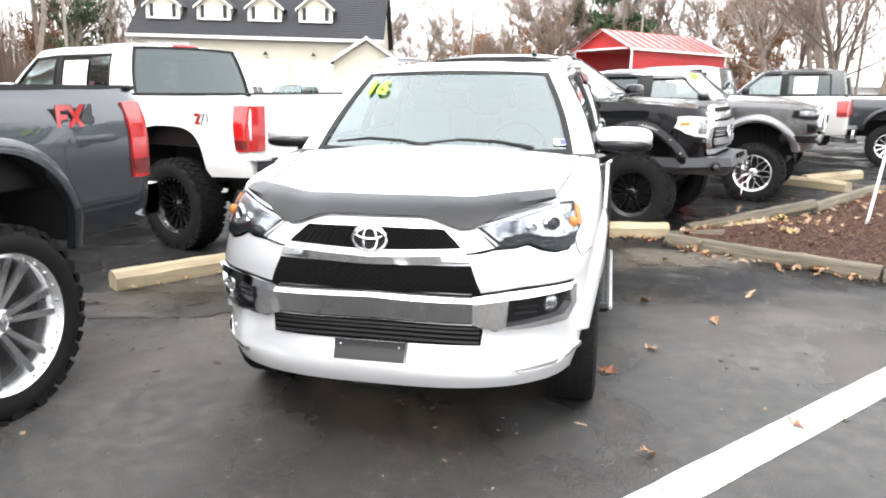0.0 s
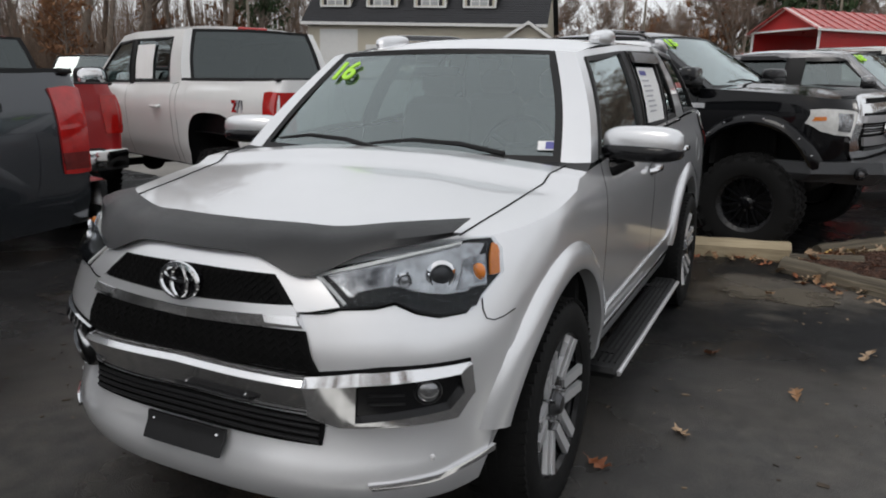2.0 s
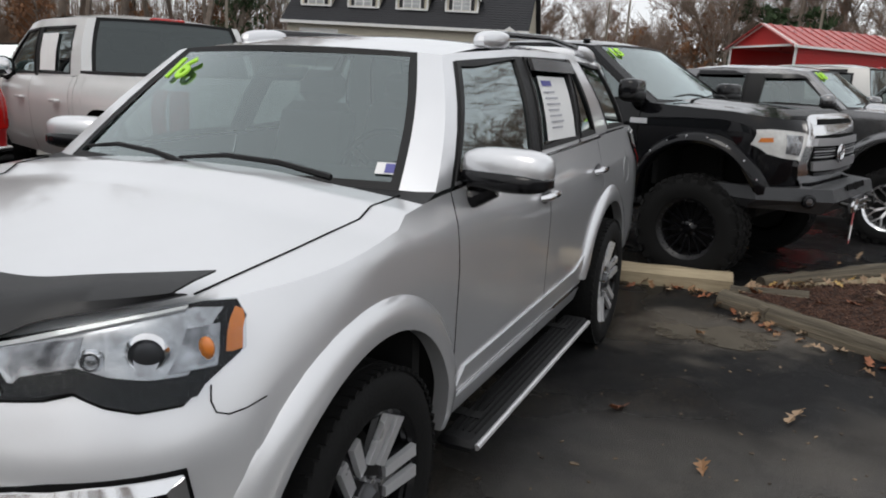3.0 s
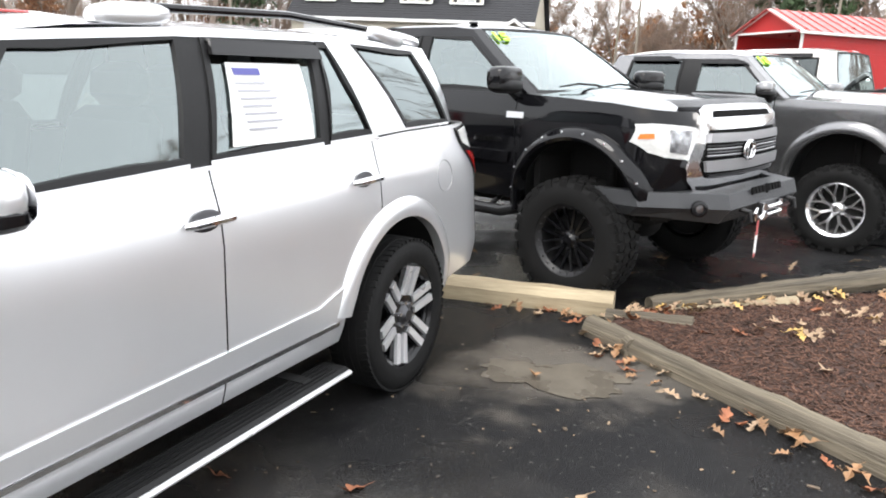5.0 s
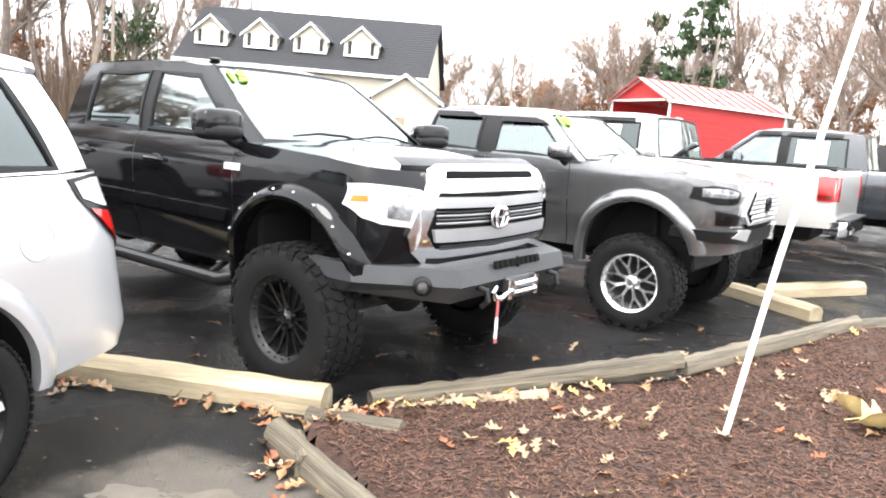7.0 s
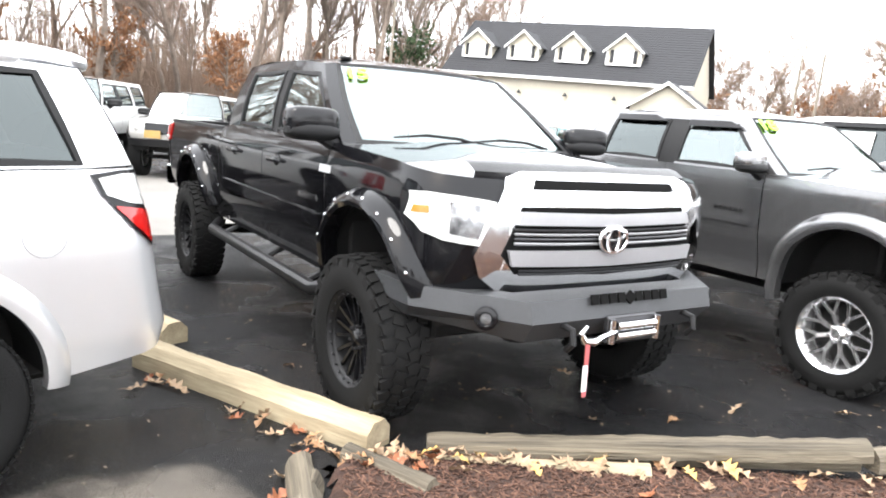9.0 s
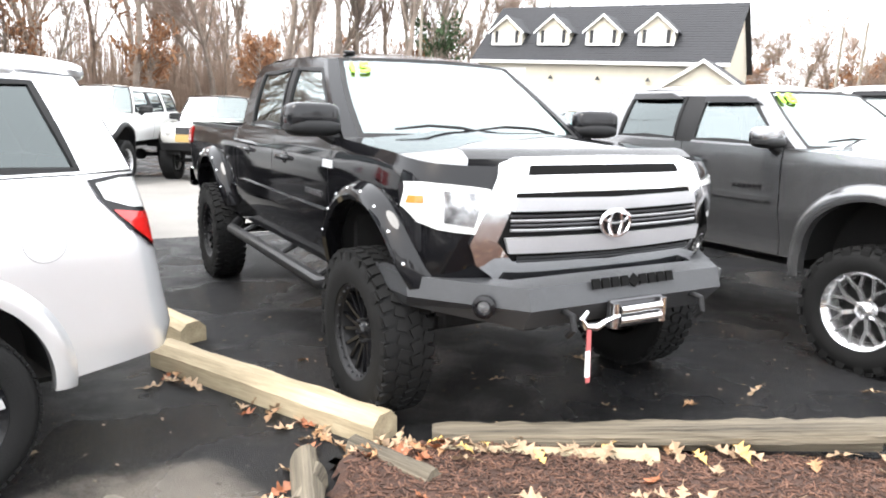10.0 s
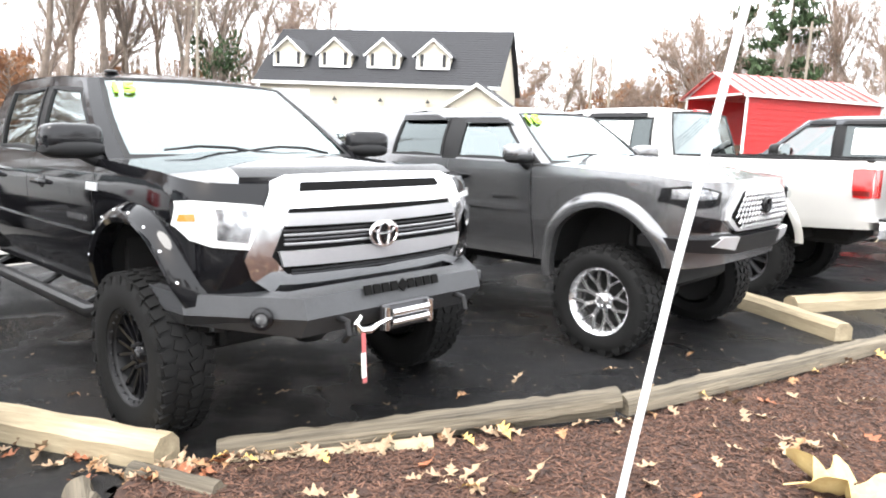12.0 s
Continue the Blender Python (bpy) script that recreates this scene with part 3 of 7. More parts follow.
    def wheels(self, style, tyre_w=0.26, rim_r=0.25, lugs=0, out=0.0, rim_mat=SATIN, spoke_mat=None, depth=0.03, tuck=0.0):
        base = None
        for wx in (self.fx, self.rx):
            for s in (1, -1):
                m = pose(wx, s * (self.track + out - (tuck if wx == self.fx else 0.0)), self.hub, 0, 0, 0 if s > 0 else 180) @ pose(0, 0, 0, 0, 17 * wx + 9 * s, 0)
                if base is None:
                    base = wheel(self.root, self.tyre_r, rim_r, tyre_w, style, lugs, rim_mat, spoke_mat or rim_mat, depth)
                    base.matrix_local = m
                    made = base
                else:
                    made = copy_thing(base, m)
                    made.parent = self.root
                    made.matrix_local = m

    def underside(self):
        L = table(self.xf, 0.6) - 0.35
        R = table(self.xr, 0.6) + 0.3
        zt = self.under_z
        g = Geo().box(L - R, 0.9, 0.3, pose((L + R) / 2, 0, zt + 0.2), 0.04)
        part("chassis", g, UNDER, self.root)
        tub = Geo()
        xa, xb = self.fx - self.arch_r - 0.06, self.rx + self.arch_r + 0.06
        tub.box(xa - xb, 2 * self.wid(0.7) - 0.16, 0.22, pose((xa + xb) / 2, 0, self.tub_z), 0.03)
        part("floor_pan", tub, UNDER, self.root)
        g = Geo()
        xe = table(self.xf, 0.7)
        g.box(max(xe - 0.42 - (self.fx + self.arch_r * 0.8), 0.1), 1.4, 0.35, pose((xe - 0.42 + self.fx + self.arch_r * 0.8) / 2, 0, self.top(self.fx) - 0.45), 0.03)
        g.box(0.05, 1.75, max(self.top(self.cowl) - 0.12 - self.tub_z, 0.1), pose(self.cowl - 0.02, 0, (self.top(self.cowl) - 0.12 + self.tub_z) / 2))
        part("bulkhead", g, UNDER, self.root)
        for wx in (self.fx, self.rx):
            for s in (1, -1):
                r, rows = self.arch_r * (1.0 if self.arch_n < 2.5 else 1.14) + 0.015, []
                for i in range(17):
                    a = math.pi * i / 16
                    x, z = wx + r * math.cos(a), self.arch_z + r * math.sin(a)
                    rows.append([(x, s * 0.46, z), (x, s * (self.half(min(max(x, -9), 9), z) - 0.012), z)])
                g = Geo().grid(rows)
                g.add([(wx, s * 0.46, self.arch_z)] + [r_[0] for r_ in rows], [(0, i, i + 1) for i in range(1, 17)])
                part("wheel_arch_liner", g, UNDER, self.root)
            g = Geo().tube([(wx, -self.track, self.hub), (wx, self.track, self.hub)], 0.05, 10)
            g.ball(0.14, 0.16, 0.14, 12, pose(wx, 0.1, self.hub))
            for s in (1, -1):
                g.tube([(wx + 0.05, s * 0.55, self.hub - 0.02), (wx + 0.02, s * 0.52, self.arch_z + self.arch_r * 0.8)], 0.035, 8)
            part("axle", g, UNDER, self.root)

    def flares(self, mat, wide=0.035, band=0.075, bolts=0, drop=0.0):
        for wx in (self.fx, self.rx):
            for s in (1, -1):
                rows, pts = [], []
                for i in range(31):
                    a = math.radians(lerp(10, 184 + drop, i / 30))
                    prof = []
                    for r, o in ((self.arch_r - 0.012, -0.03), (self.arch_r - 0.012, wide * 0.85), (self.arch_r + 0.012, wide), (self.arch_r + band * 0.6, wide * 0.82), (self.arch_r + band, 0.006), (self.arch_r + band + 0.004, -0.006)):
                        x, z = wx + r * math.cos(a), self.arch_z + r * math.sin(a)
                        prof.append(self.side(x, max(z, 0.2), o, s))
                    rows.append(prof)
                    if bolts and i % 3 == 0 and 2 < i < 28:
                        x, z = wx + (self.arch_r + band * 0.55) * math.cos(a), self.arch_z + (self.arch_r + band * 0.55) * math.sin(a)
                        pts.append(self.side(x, z, wide * 0.8, s))
                fl = part("fender_flare", Geo().grid(rows, flip=s < 0), mat, self.root, smooth=45)
                for p in pts:
                    part("bolt", Geo().lathe([(0.0001, 0.008), (0.007, 0.007), (0.011, 0.001), (0.011, -0.004)], 8, Matrix.Translation(p) @ pose(0, 0, 0, 0, 0, 0 if s > 0 else 180)), CHROME, fl)

    def handle(self, x, z, s, mat, recess=True):
        y = self.half(x, z)
        g = Geo().tube([(x + 0.1, s * (y + 0.004), z - 0.004), (x + 0.085, s * (y + 0.03), z), (x, s * (y + 0.04), z + 0.004), (x - 0.085, s * (y + 0.03), z + 0.002), (x - 0.1, s * (y + 0.004), z)], [0.012, 0.016, 0.017, 0.016, 0.012], 8)
        h = part("door_handle", g, mat, self.root)
        if recess:
            part("handle_recess", Geo().ball(0.075, 0.006, 0.04, 14, Matrix.Translation((x + 0.01, s * (y + 0.001), z))), DARK_METAL if mat == CHROME else mat, h)

    def mirror(self, x, z, s, cap, size=1.0, lower=PLASTIC, chrome_strip=False, tall=1.0, square=0.66):
        y = self.half(x, self.top(x)) - self.belt_in
        m = Matrix.Translation((x, s * (y + 0.03 + 0.11 * size), z)) @ pose(0, 0, 0, 0, 0, s * -10)
        root = part("side_mirror", Geo().ball(0.07 * size, 0.145 * size, 0.062 * size * tall, 20, m @ pose(0, 0, 0.008 * size), square), cap, self.root)
        part("mirror_base", Geo().ball(0.078 * size, 0.15 * size, 0.04 * size * tall, 18, m @ pose(0.003, -s * 0.004, -0.032 * size * tall), 0.7).tube([(x, s * (y - 0.02), z - 0.1 * size), (x + 0.01, s * (y + 0.05), z - 0.09 * size), (x, s * (y + 0.1 * size), z - 0.06 * size)], [0.05, 0.035, 0.03], 10), lower, root)
        part("mirror_glass", Geo().ball(0.006, 0.12 * size, 0.06 * size * tall, 16, m @ pose(-0.068 * size, 0, 0), 0.7), CHROME, root)
        if chrome_strip:
            part("turn_signal", Geo().ball(0.02, 0.09 * size, 0.01, 12, m @ pose(0.058 * size, s * 0.03, -0.02 * size)), WHITE_LENS, root)

    def seats(self, rows_x, wheel_x=None):
        for x in rows_x:
            for y in (0.38, -0.38):
                zc = self.tub_z + 0.34
                g = Geo().box(0.5, 0.5, 0.16, pose(x, y, zc, 0, -6, 0), 0.05)
                st = part("seat", g, SEAT, self.root)
                part("backrest", Geo().box(0.14, 0.48, 0.62, pose(x - 0.3, y, zc + 0.3, 0, -14, 0), 0.06, 0.9), SEAT, st)
                part("headrest", Geo().box(0.1, 0.26, 0.17, pose(x - 0.4, y, zc + 0.68, 0, -10, 0), 0.05), SEAT, st)
        e = self.cab_line(0, 0)
        part("dashboard", Geo().box(0.5, 2 * e.y - 0.14, 0.22, pose(e.x - 0.28, 0, e.z - 0.13, 0, 6, 0), 0.06), DASH, self.root)
        if wheel_x is not None:
            m = pose(wheel_x, 0.38, e.z - 0.02, 0, 65, 0)
            g = Geo()
            ring = [(0.18 * math.cos(a), 0.18 * math.sin(a), 0) for a in (2 * math.pi * i / 28 for i in range(29))]
            g.tube(ring, 0.015, 8, m, caps=False)
            g.box(0.1, 0.13, 0.05, m, 0.02)
            for a in (0, 120, 240):
                g.box(0.15, 0.03, 0.02, m @ pose(0, 0, 0, 0, 0, a) @ pose(0.1, 0, 0), 0.006)
            part("steering_wheel", g, PLASTIC, self.root)

    def wipers(self):
        e = self.cab_line(0, 0.02)
        for y0, y1 in ((0.55, -0.08), (-0.02, -0.62)):
            pts = []
            for t in (0, 0.3, 0.65, 1):
                y = lerp(y0, y1, t)
                v = y / e.y
                pts.append((e.x + self.bow_f * (1 - v * v) + 0.04 - 0.02 * t, y, e.z + 0.025 + 0.035 * math.sin(math.pi * t) + 0.02 * t))
            part("wiper", Geo().tube(pts, [0.012, 0.01, 0.009, 0.006], 6), PLASTIC, self.root)

    def bed(self, x0, x1, rail=PLASTIC, floor_z=None, wall=0.07):
        """The open load box behind the cab."""
        xs = np.linspace(x0, x1, 10)
        floor_z = floor_z or self.top(x1) - 0.5
        for s in (1, -1):
            part("bed_rail", Geo().grid([[self.side(x, self.top(x), 0.004, s) + Vector((0, 0, -0.012)), self.side(x, self.top(x), 0.0, s) + Vector((0, 0, 0.018)), self.side(x, self.top(x), -wall, s) + Vector((0, 0, 0.018)), self.side(x, self.top(x), -wall, s) + Vector((0, 0, -0.03))] for x in xs], flip=s > 0), rail, self.root)
        g = Geo()
        for s in (1, -1):
            g.grid([[self.side(x, self.top(x), -wall, s), (x, s * (self.half(x, self.top(x)) - wall), floor_z)] for x in xs], flip=s > 0)
        w0, w1 = self.half(x0, 1.0) - wall, self.half(x1, 1.0) - wall
        g.add([(x0, -w0, floor_z), (x1, -w1, floor_z), (x1, w1, floor_z), (x0, w0, floor_z)], [(0, 1, 2, 3)])
        g.add([(x0, -w0, floor_z), (x0, w0, floor_z), (x0, w0, self.top(x0)), (x0, -w0, self.top(x0))], [(0, 1, 2, 3)])
        g.add([(x1 + 0.05, -w1, floor_z), (x1 + 0.05, w1, floor_z), (x1 + 0.05, w1, self.top(x1)), (x1 + 0.05, -w1, self.top(x1))], [(3, 2, 1, 0)])
        part("bed_liner", g, PLASTIC, self.root)
        xe = table(self.xr, self.top(x1))
        part("tailgate_cap", Geo().box(0.07, 2 * w1 + 0.06, 0.03, pose(x1 + 0.02, 0, self.top(x1) + 0.004), 0.01), rail, self.root)
        return xe

    def cab_back(self):
        """The painted panel under the back window."""
        e = self.cab_line(len(self.cab) - 1, 0)
        zb = self.top(self.cab[-1][0] - 0.1) - 0.5
        part("cab_back", Geo().slab([[(e.x + 0.0, e.y, zb), (e.x, -e.y, zb)], [(e.x, e.y, e.z + 0.01), (e.x, -e.y, e.z + 0.01)]], [[(e.x + 0.04, e.y, zb), (e.x + 0.04, -e.y, zb)], [(e.x + 0.04, e.y, e.z), (e.x + 0.04, -e.y, e.z)]]), self.paint, self.root)
        c = Geo().box(0.05, 0.34, 0.035, pose(self.cab[-1][1] - 0.0, 0, table(self.roof_z, self.cab[-1][1]) + self.roof_crown * 0.55), 0.012)
        part("brake_light", c, RED_LENS, self.root)

    def badge(self, m, r, mat=CHROME):
        """A round emblem of plain rings."""
        g = Geo()
        for rx, rz, dz in ((r, r * 0.72, 0), (r * 0.42, r * 0.66, 0), (r * 0.8, r * 0.3, r * 0.3)):
            g.tube([(0.0, rx * math.cos(a), dz + rz * math.sin(a)) for a in (2 * math.pi * i / 28 for i in range(29))], r * 0.095, 6, m, caps=False)
        b = part("emblem", g, mat, self.root)
        part("emblem_backing", Geo().lathe([(0.0001, 0.0), (r * 0.95, 0.0), (r * 0.97, -0.02)], 24, m @ pose(-0.006, 0, 0) @ pose(0, 0, 0, 0, 0, -90) @ Matrix.Diagonal((1, 1, 0.74, 1))), GLOSS_BLACK, b)


def wheel(parent, r, rim_r, w, style, lugs, rim_mat, spoke_mat, depth):
    """A wheel whose outer face looks along +Y."""
    h = w / 2
    sw = (r - rim_r)
    prof = [(rim_r, h * 0.72), (rim_r + 0.012, h * 0.9), (rim_r + sw * 0.35, h), (rim_r + sw * 0.7, h * 0.98), (r - 0.025, h * 0.9), (r - 0.004, h * 0.76), (r, h * 0.5), (r, 0), (r, -h * 0.5), (r - 0.004, -h * 0.76), (r - 0.025, -h * 0.9), (rim_r + sw * 0.4, -h), (rim_r, -h * 0.75)]
    root = new("wheel")
    root.parent = parent
    g = Geo().lathe(prof, 56)
    part("tyre", g, RUBBER, root)
    g = Geo()
    if lugs:
        n = lugs
        for i in range(n):
            for row, (y, tw, off, turn) in enumerate(((h * 0.74, w * 0.2, 0, 14), (h * 0.26, w * 0.2, 0.5, -20), (-h * 0.26, w * 0.2, 0, 20), (-h * 0.74, w * 0.2, 0.5, -14))):
                a = 360 * (i + off) / n
                g.box(2 * math.pi * r / n * 0.7, tw, 0.022, pose(0, 0, 0, 0, a, 0) @ pose(0, y, r + 0.001 - (0.004 if row in (0, 3) else 0), 0, 0, turn))
            a = 360 * i / n
            if i % 2 == 0:
                g.box(2 * math.pi * r / n * 0.9, 0.014, 0.05, pose(0, 0, 0, 0, a, 0) @ pose(0, h * 0.93, r - 0.035))
    else:
        n = 64
        for i in range(n):
            for y in (h * 0.7, -h * 0.7):
                g.box(2 * math.pi * r / n * 0.72, w * 0.2, 0.012, pose(0, 0, 0, 0, 360 * i / n, 0) @ pose(0, y, r - 0.006, 0, 0, 12))
        for y in (h * 0.34, 0, -h * 0.34):
            g.lathe([(r - 0.003, y + w * 0.06), (r + 0.003, y + w * 0.05), (r + 0.003, y - w * 0.05), (r - 0.003, y - w * 0.06)], 56)
    tagged(part("tread", g, RUBBER, root), kind="stuff")
    fy = h * 0.78 - depth
    rim = Geo().lathe([(rim_r - 0.012, h * 0.74), (rim_r + 0.008, h * 0.86), (rim_r + 0.01, h * 0.8), (rim_r - 0.005, h * 0.7), (rim_r - 0.02, h * 0.6), (rim_r - 0.035, 0), (rim_r - 0.03, -h * 0.8)], 48)
    part("rim", rim, rim_mat, root)
    part("brake_disc", Geo().lathe([(0.0001, -0.02), (rim_r * 0.75, -0.02), (rim_r * 0.75, -0.045), (0.0001, -0.045)], 28).lathe([(0.0001, -h * 0.5), (rim_r - 0.03, -h * 0.5)], 28), UNDER, root)
    sp, back = Geo(), Geo()
    L = rim_r - 0.01

    def spoke(g2, ang, off, wi, wo, th, y0, y1, r0=0.05, r1=None, lean=0.0):
        r1 = r1 or L
        c0, c1 = off, off + lean
        vs = [(-wi / 2 + c0, y0, r0), (wi / 2 + c0, y0, r0), (wo / 2 + c1, y1, r1), (-wo / 2 + c1, y1, r1)]
        top_ = [(x * 0.86 + (c0 if i < 2 else c1) * 0.14, y + th, z) for i, (x, y, z) in enumerate(vs)]
        g2.add(vs + top_, [(7, 6, 5, 4), (0, 1, 5, 4), (1, 2, 6, 5), (2, 3, 7, 6), (3, 0, 4, 7)], pose(0, 0, 0, 0, ang, 0))

    if style == "suv":
        for k in range(6):
            a = 60 * k
            for o in (-0.033, 0.033):
                spoke(sp, a, o, 0.04, 0.044, 0.018, fy - 0.012, fy + 0.012, 0.1, L, o * 0.12)
            spoke(back, a, 0, 0.11, 0.13, 0.016, fy - 0.03, fy - 0.012, 0.03, L)
        part("spoke_backing", back, GLOSS_BLACK, root)
        hub_r = 0.085
        part("hub_face", Geo().lathe([(0.0001, fy + 0.002), (0.04, fy + 0.002), (hub_r + 0.02, fy - 0.006), (hub_r + 0.03, fy - 0.035)], 24), GLOSS_BLACK, root)
    elif style == "black":
        for k in range(8):
            a = 45 * k
            for o in (-0.02, 0.02):
                spoke(sp, a, o, 0.022, 0.02, 0.02, fy - 0.02, fy + 0.012, 0.06, L, o * 1.4)
    elif style == "mesh":
        for k in range(8):
            a = 45 * k
            spoke(sp, a, 0, 0.03, 0.034, 0.024, fy - 0.03, fy + 0.0, 0.05, L * 0.62)
            for o in (-1, 1):
                spoke(sp, a, o * 0.004, 0.028, 0.024, 0.022, fy, fy + 0.012, L * 0.56, L, o * 0.062)
    else:
        for k in range(6):
            a = 60 * k
            for o in (-1, 1):
                spoke(sp, a, o * 0.012, 0.034, 0.045, 0.03, fy - 0.05, fy + 0.01, 0.06, L, o * 0.05)
    part("spokes", sp, spoke_mat, root)
    cap = Geo().lathe([(0.0001, fy + 0.03), (0.03, fy + 0.028), (0.042, fy + 0.012), (0.06, fy + 0.004), (0.075, fy - 0.03)], 20)
    part("centre_cap", cap, spoke_mat if style != "suv" else DARK_METAL, root)
    nuts = 6 if style != "other" else 8
    for k in range(nuts):
        part("lug_nut", Geo().lathe([(0.0001, fy + 0.022), (0.009, fy + 0.02), (0.011, fy - 0.01)], 6, pose(0, 0, 0, 0, 360 * k / nuts + 30, 0) @ pose(0, 0, 0.066)), CHROME if style != "black" else DARK_METAL, root)
    if style in ("mesh", "other", "black"):
        for k in range(24):
            part("rim_bolt", Geo().lathe([(0.0001, h * 0.8 + 0.004), (0.006, h * 0.8 + 0.002), (0.007, h * 0.74)], 6, pose(0, 0, 0, 0, 15 * k, 0) @ pose(0, 0, rim_r - 0.014)), CHROME if style != "black" else DARK_METAL, root)
    return root


# ---- the silver SUV ----
def silver_suv():
    m = pose(0.205, 5.17, 0, 0, 0, -103.0)
    c = Car("silver_suv", "silver metallic SUV with black hood deflector parked on wet asphalt", m, SILVER, category="car", wb=2.79, hub=0.395, tyre_r=0.397, track=0.815, arch_r=0.482, arch_z=0.437,
            wz=[(0.3, 0.86), (0.45, 0.91), (0.6, 0.935), (0.8, 0.94), (1.0, 0.945), (1.12, 0.935), (1.22, 0.905), (1.32, 0.88)],
            xf=[(0.3, 2.26), (0.36, 2.315), (0.42, 2.325), (0.46, 2.31), (0.5, 2.285), (0.6, 2.265), (0.64, 2.27), (0.8, 2.285), (0.95, 2.25), (1.05, 2.2), (1.12, 2.12), (1.2, 2.0)], nf=[(0.3, 2.8), (0.82, 2.8), (1.0, 2.3), (1.2, 2.2)], lf=0.78,
            xr=[(0.4, -2.46), (0.6, -2.5), (0.75, -2.47), (1.0, -2.43), (1.3, -2.37)], nr=4.0, lr=0.32,
            sill=[(-2.6, 0.52), (-1.8, 0.42), (-0.9, 0.4), (0.9, 0.4), (1.85, 0.36), (2.0, 0.34), (2.4, 0.345)],
            tops=[(-2.6, 1.335), (-1.5, 1.315), (-1.2, 1.302), (0.0, 1.272), (0.95, 1.232), (1.05, 1.225), (1.6, 1.165), (1.8, 1.13), (2.0, 1.105), (2.15, 1.09), (2.4, 1.07)],
            cuts=[0.87, -0.16, -1.2], panels=["front_fender", "front_door", "rear_door", "rear_quarter"], tail_name="liftgate", cowl=1.06, hood_crown=0.05,
            belt_up=0.005, belt_in=0.02, cab=[(0.945, 0.47, "P"), (0.825, 0.39, "K"), (0.79, 0.36, "F"), (-0.1, -0.25, "K"), (-0.2, -0.35, "B"), (-0.86, -0.97, "K"), (-0.91, -1.01, "B"), (-1.25, -1.06, "P"), (-1.58, -1.28, "Q"), (-2.05, -1.93, "P"), (-2.31, -2.12, "P")], post=0.13,
            roof_z=[(-2.1, 1.745), (-1.6, 1.765), (-0.8, 1.762), (0.1, 1.735), (0.47, 1.685)], roof_w=[(-2.1, 0.64), (-1.0, 0.7), (0.47, 0.66)], win_h=(0.03, 0.93),
            bow_f=0.12, bow_r=0.06, roof_crown=0.045, under_z=0.22, tub_z=0.52)
    c.skin(16, 0.06)
    hood = c.hood(0.012)
    c.glasshouse({"F": SIDE_GLASS, "B": SIDE_GLASS, "Q": PRIVACY, "rear": PRIVACY})
    c.underside()
    c.flares(SILVER, 0.03, 0.085)
    c.wheels("suv", 0.245, 0.262, 0, 0.055, GLOSS_BLACK, SATIN, 0.012, 0.045)
    c.seats((0.15, -0.75), 0.45)
    c.wipers()
    P = c.patch
    # hood deflector: a dark lip that rises from the hood's edge
    g, fr, bk = Geo(), [], []
    for i in range(49):
        v = 1 - 2 * i / 48
        y = 0.738 * v
        p = c.front(y, 1.09)
        dip = 0.032 * math.exp(-((abs(v) - 0.53) / 0.14) ** 2)
        x = p.x - 0.1
        z, k = 1.09 + 0.035 * abs(v) ** 3 - dip * 0.3, 1 - 0.45 * v ** 6
        lip, inner = c.front(y, z - 0.036 * k - dip * 1.35, 0.03), c.front(y, z - 0.031 * k - dip * 1.35, 0.014)
        fr.append([tuple(lip), (x + 0.126, y, z + 0.012 * k), (x + 0.06, y, z + 0.036 * k), (x - 0.02, y * 0.99, z + 0.044 * k)])
        bk.append([tuple(inner), (x + 0.113, y, z + 0.008 * k), (x + 0.055, y, z + 0.027 * k), (x - 0.02, y * 0.99, z + 0.035 * k)])
    part("hood_deflector", g.slab(fr, bk), SATIN_BLACK, c.root, "smoked black plastic hood deflector")
    # grille: hooped surround, upper and lower mesh, bright bars
    both = lambda rows: rows + [(-y, z) for y, z in reversed(rows) if y]
    P("front", both([(0.41, 1.034), (0.352, 1.06), (0, 1.08)]), both([(0.515, 0.934), (0.42, 0.916), (0, 0.91)]), 0.002, 0.02, VOID, "hoop_gap", nu=30)
    P("front", both([(0.405, 1.03), (0.346, 1.056), (0, 1.076)]), both([(0.51, 0.94), (0.417, 0.922), (0, 0.915)]), 0.012, 0.03, SILVER, "grille_hoop", nu=30)
    up = P("front", both([(0.3, 1.013), (0, 1.018)]), both([(0.38, 0.94), (0.3, 0.934), (0, 0.93)]), 0.016, 0.02, VOID, "upper_grille", nu=20)
    lo = P("front", both([(0.424, 0.872), (0, 0.874)]), both([(0.47, 0.758), (0.3, 0.764), (0, 0.766)]), 0.01, 0.03, VOID, "lower_grille", nu=20)
    for (za, zb, wt, wb_, par) in ((0.94, 1.01, 0.29, 0.36, up), (0.77, 0.868, 0.42, 0.455, lo)):
        for k in range(5):
            z = lerp(za, zb, (k + 0.5) / 5)
            w = lerp(wb_, wt, (k + 0.5) / 5)
            pts = [c.front(w * (1 - 2 * i / 48), z + 0.008 * (1 if i % 2 else -1), 0.02 if par == up else 0.014) for i in range(49)]
            part("grille_mesh_bar", Geo().tube(pts, 0.0025, 5), VOID, par)
    P("front", both([(0.378, 0.938), (0.2, 0.934), (0, 0.928)]), both([(0.402, 0.912), (0.27, 0.908), (0, 0.9)]), 0.026, 0.04, SILVER, "grille_bar", nu=22)
    P("front", both([(0.404, 0.912), (0.27, 0.908), (0, 0.898)]), both([(0.42, 0.878), (0.27, 0.874), (0, 0.868)]), 0.016, 0.03, CHROME, "chrome_strip", nu=24, tilt=0.012)
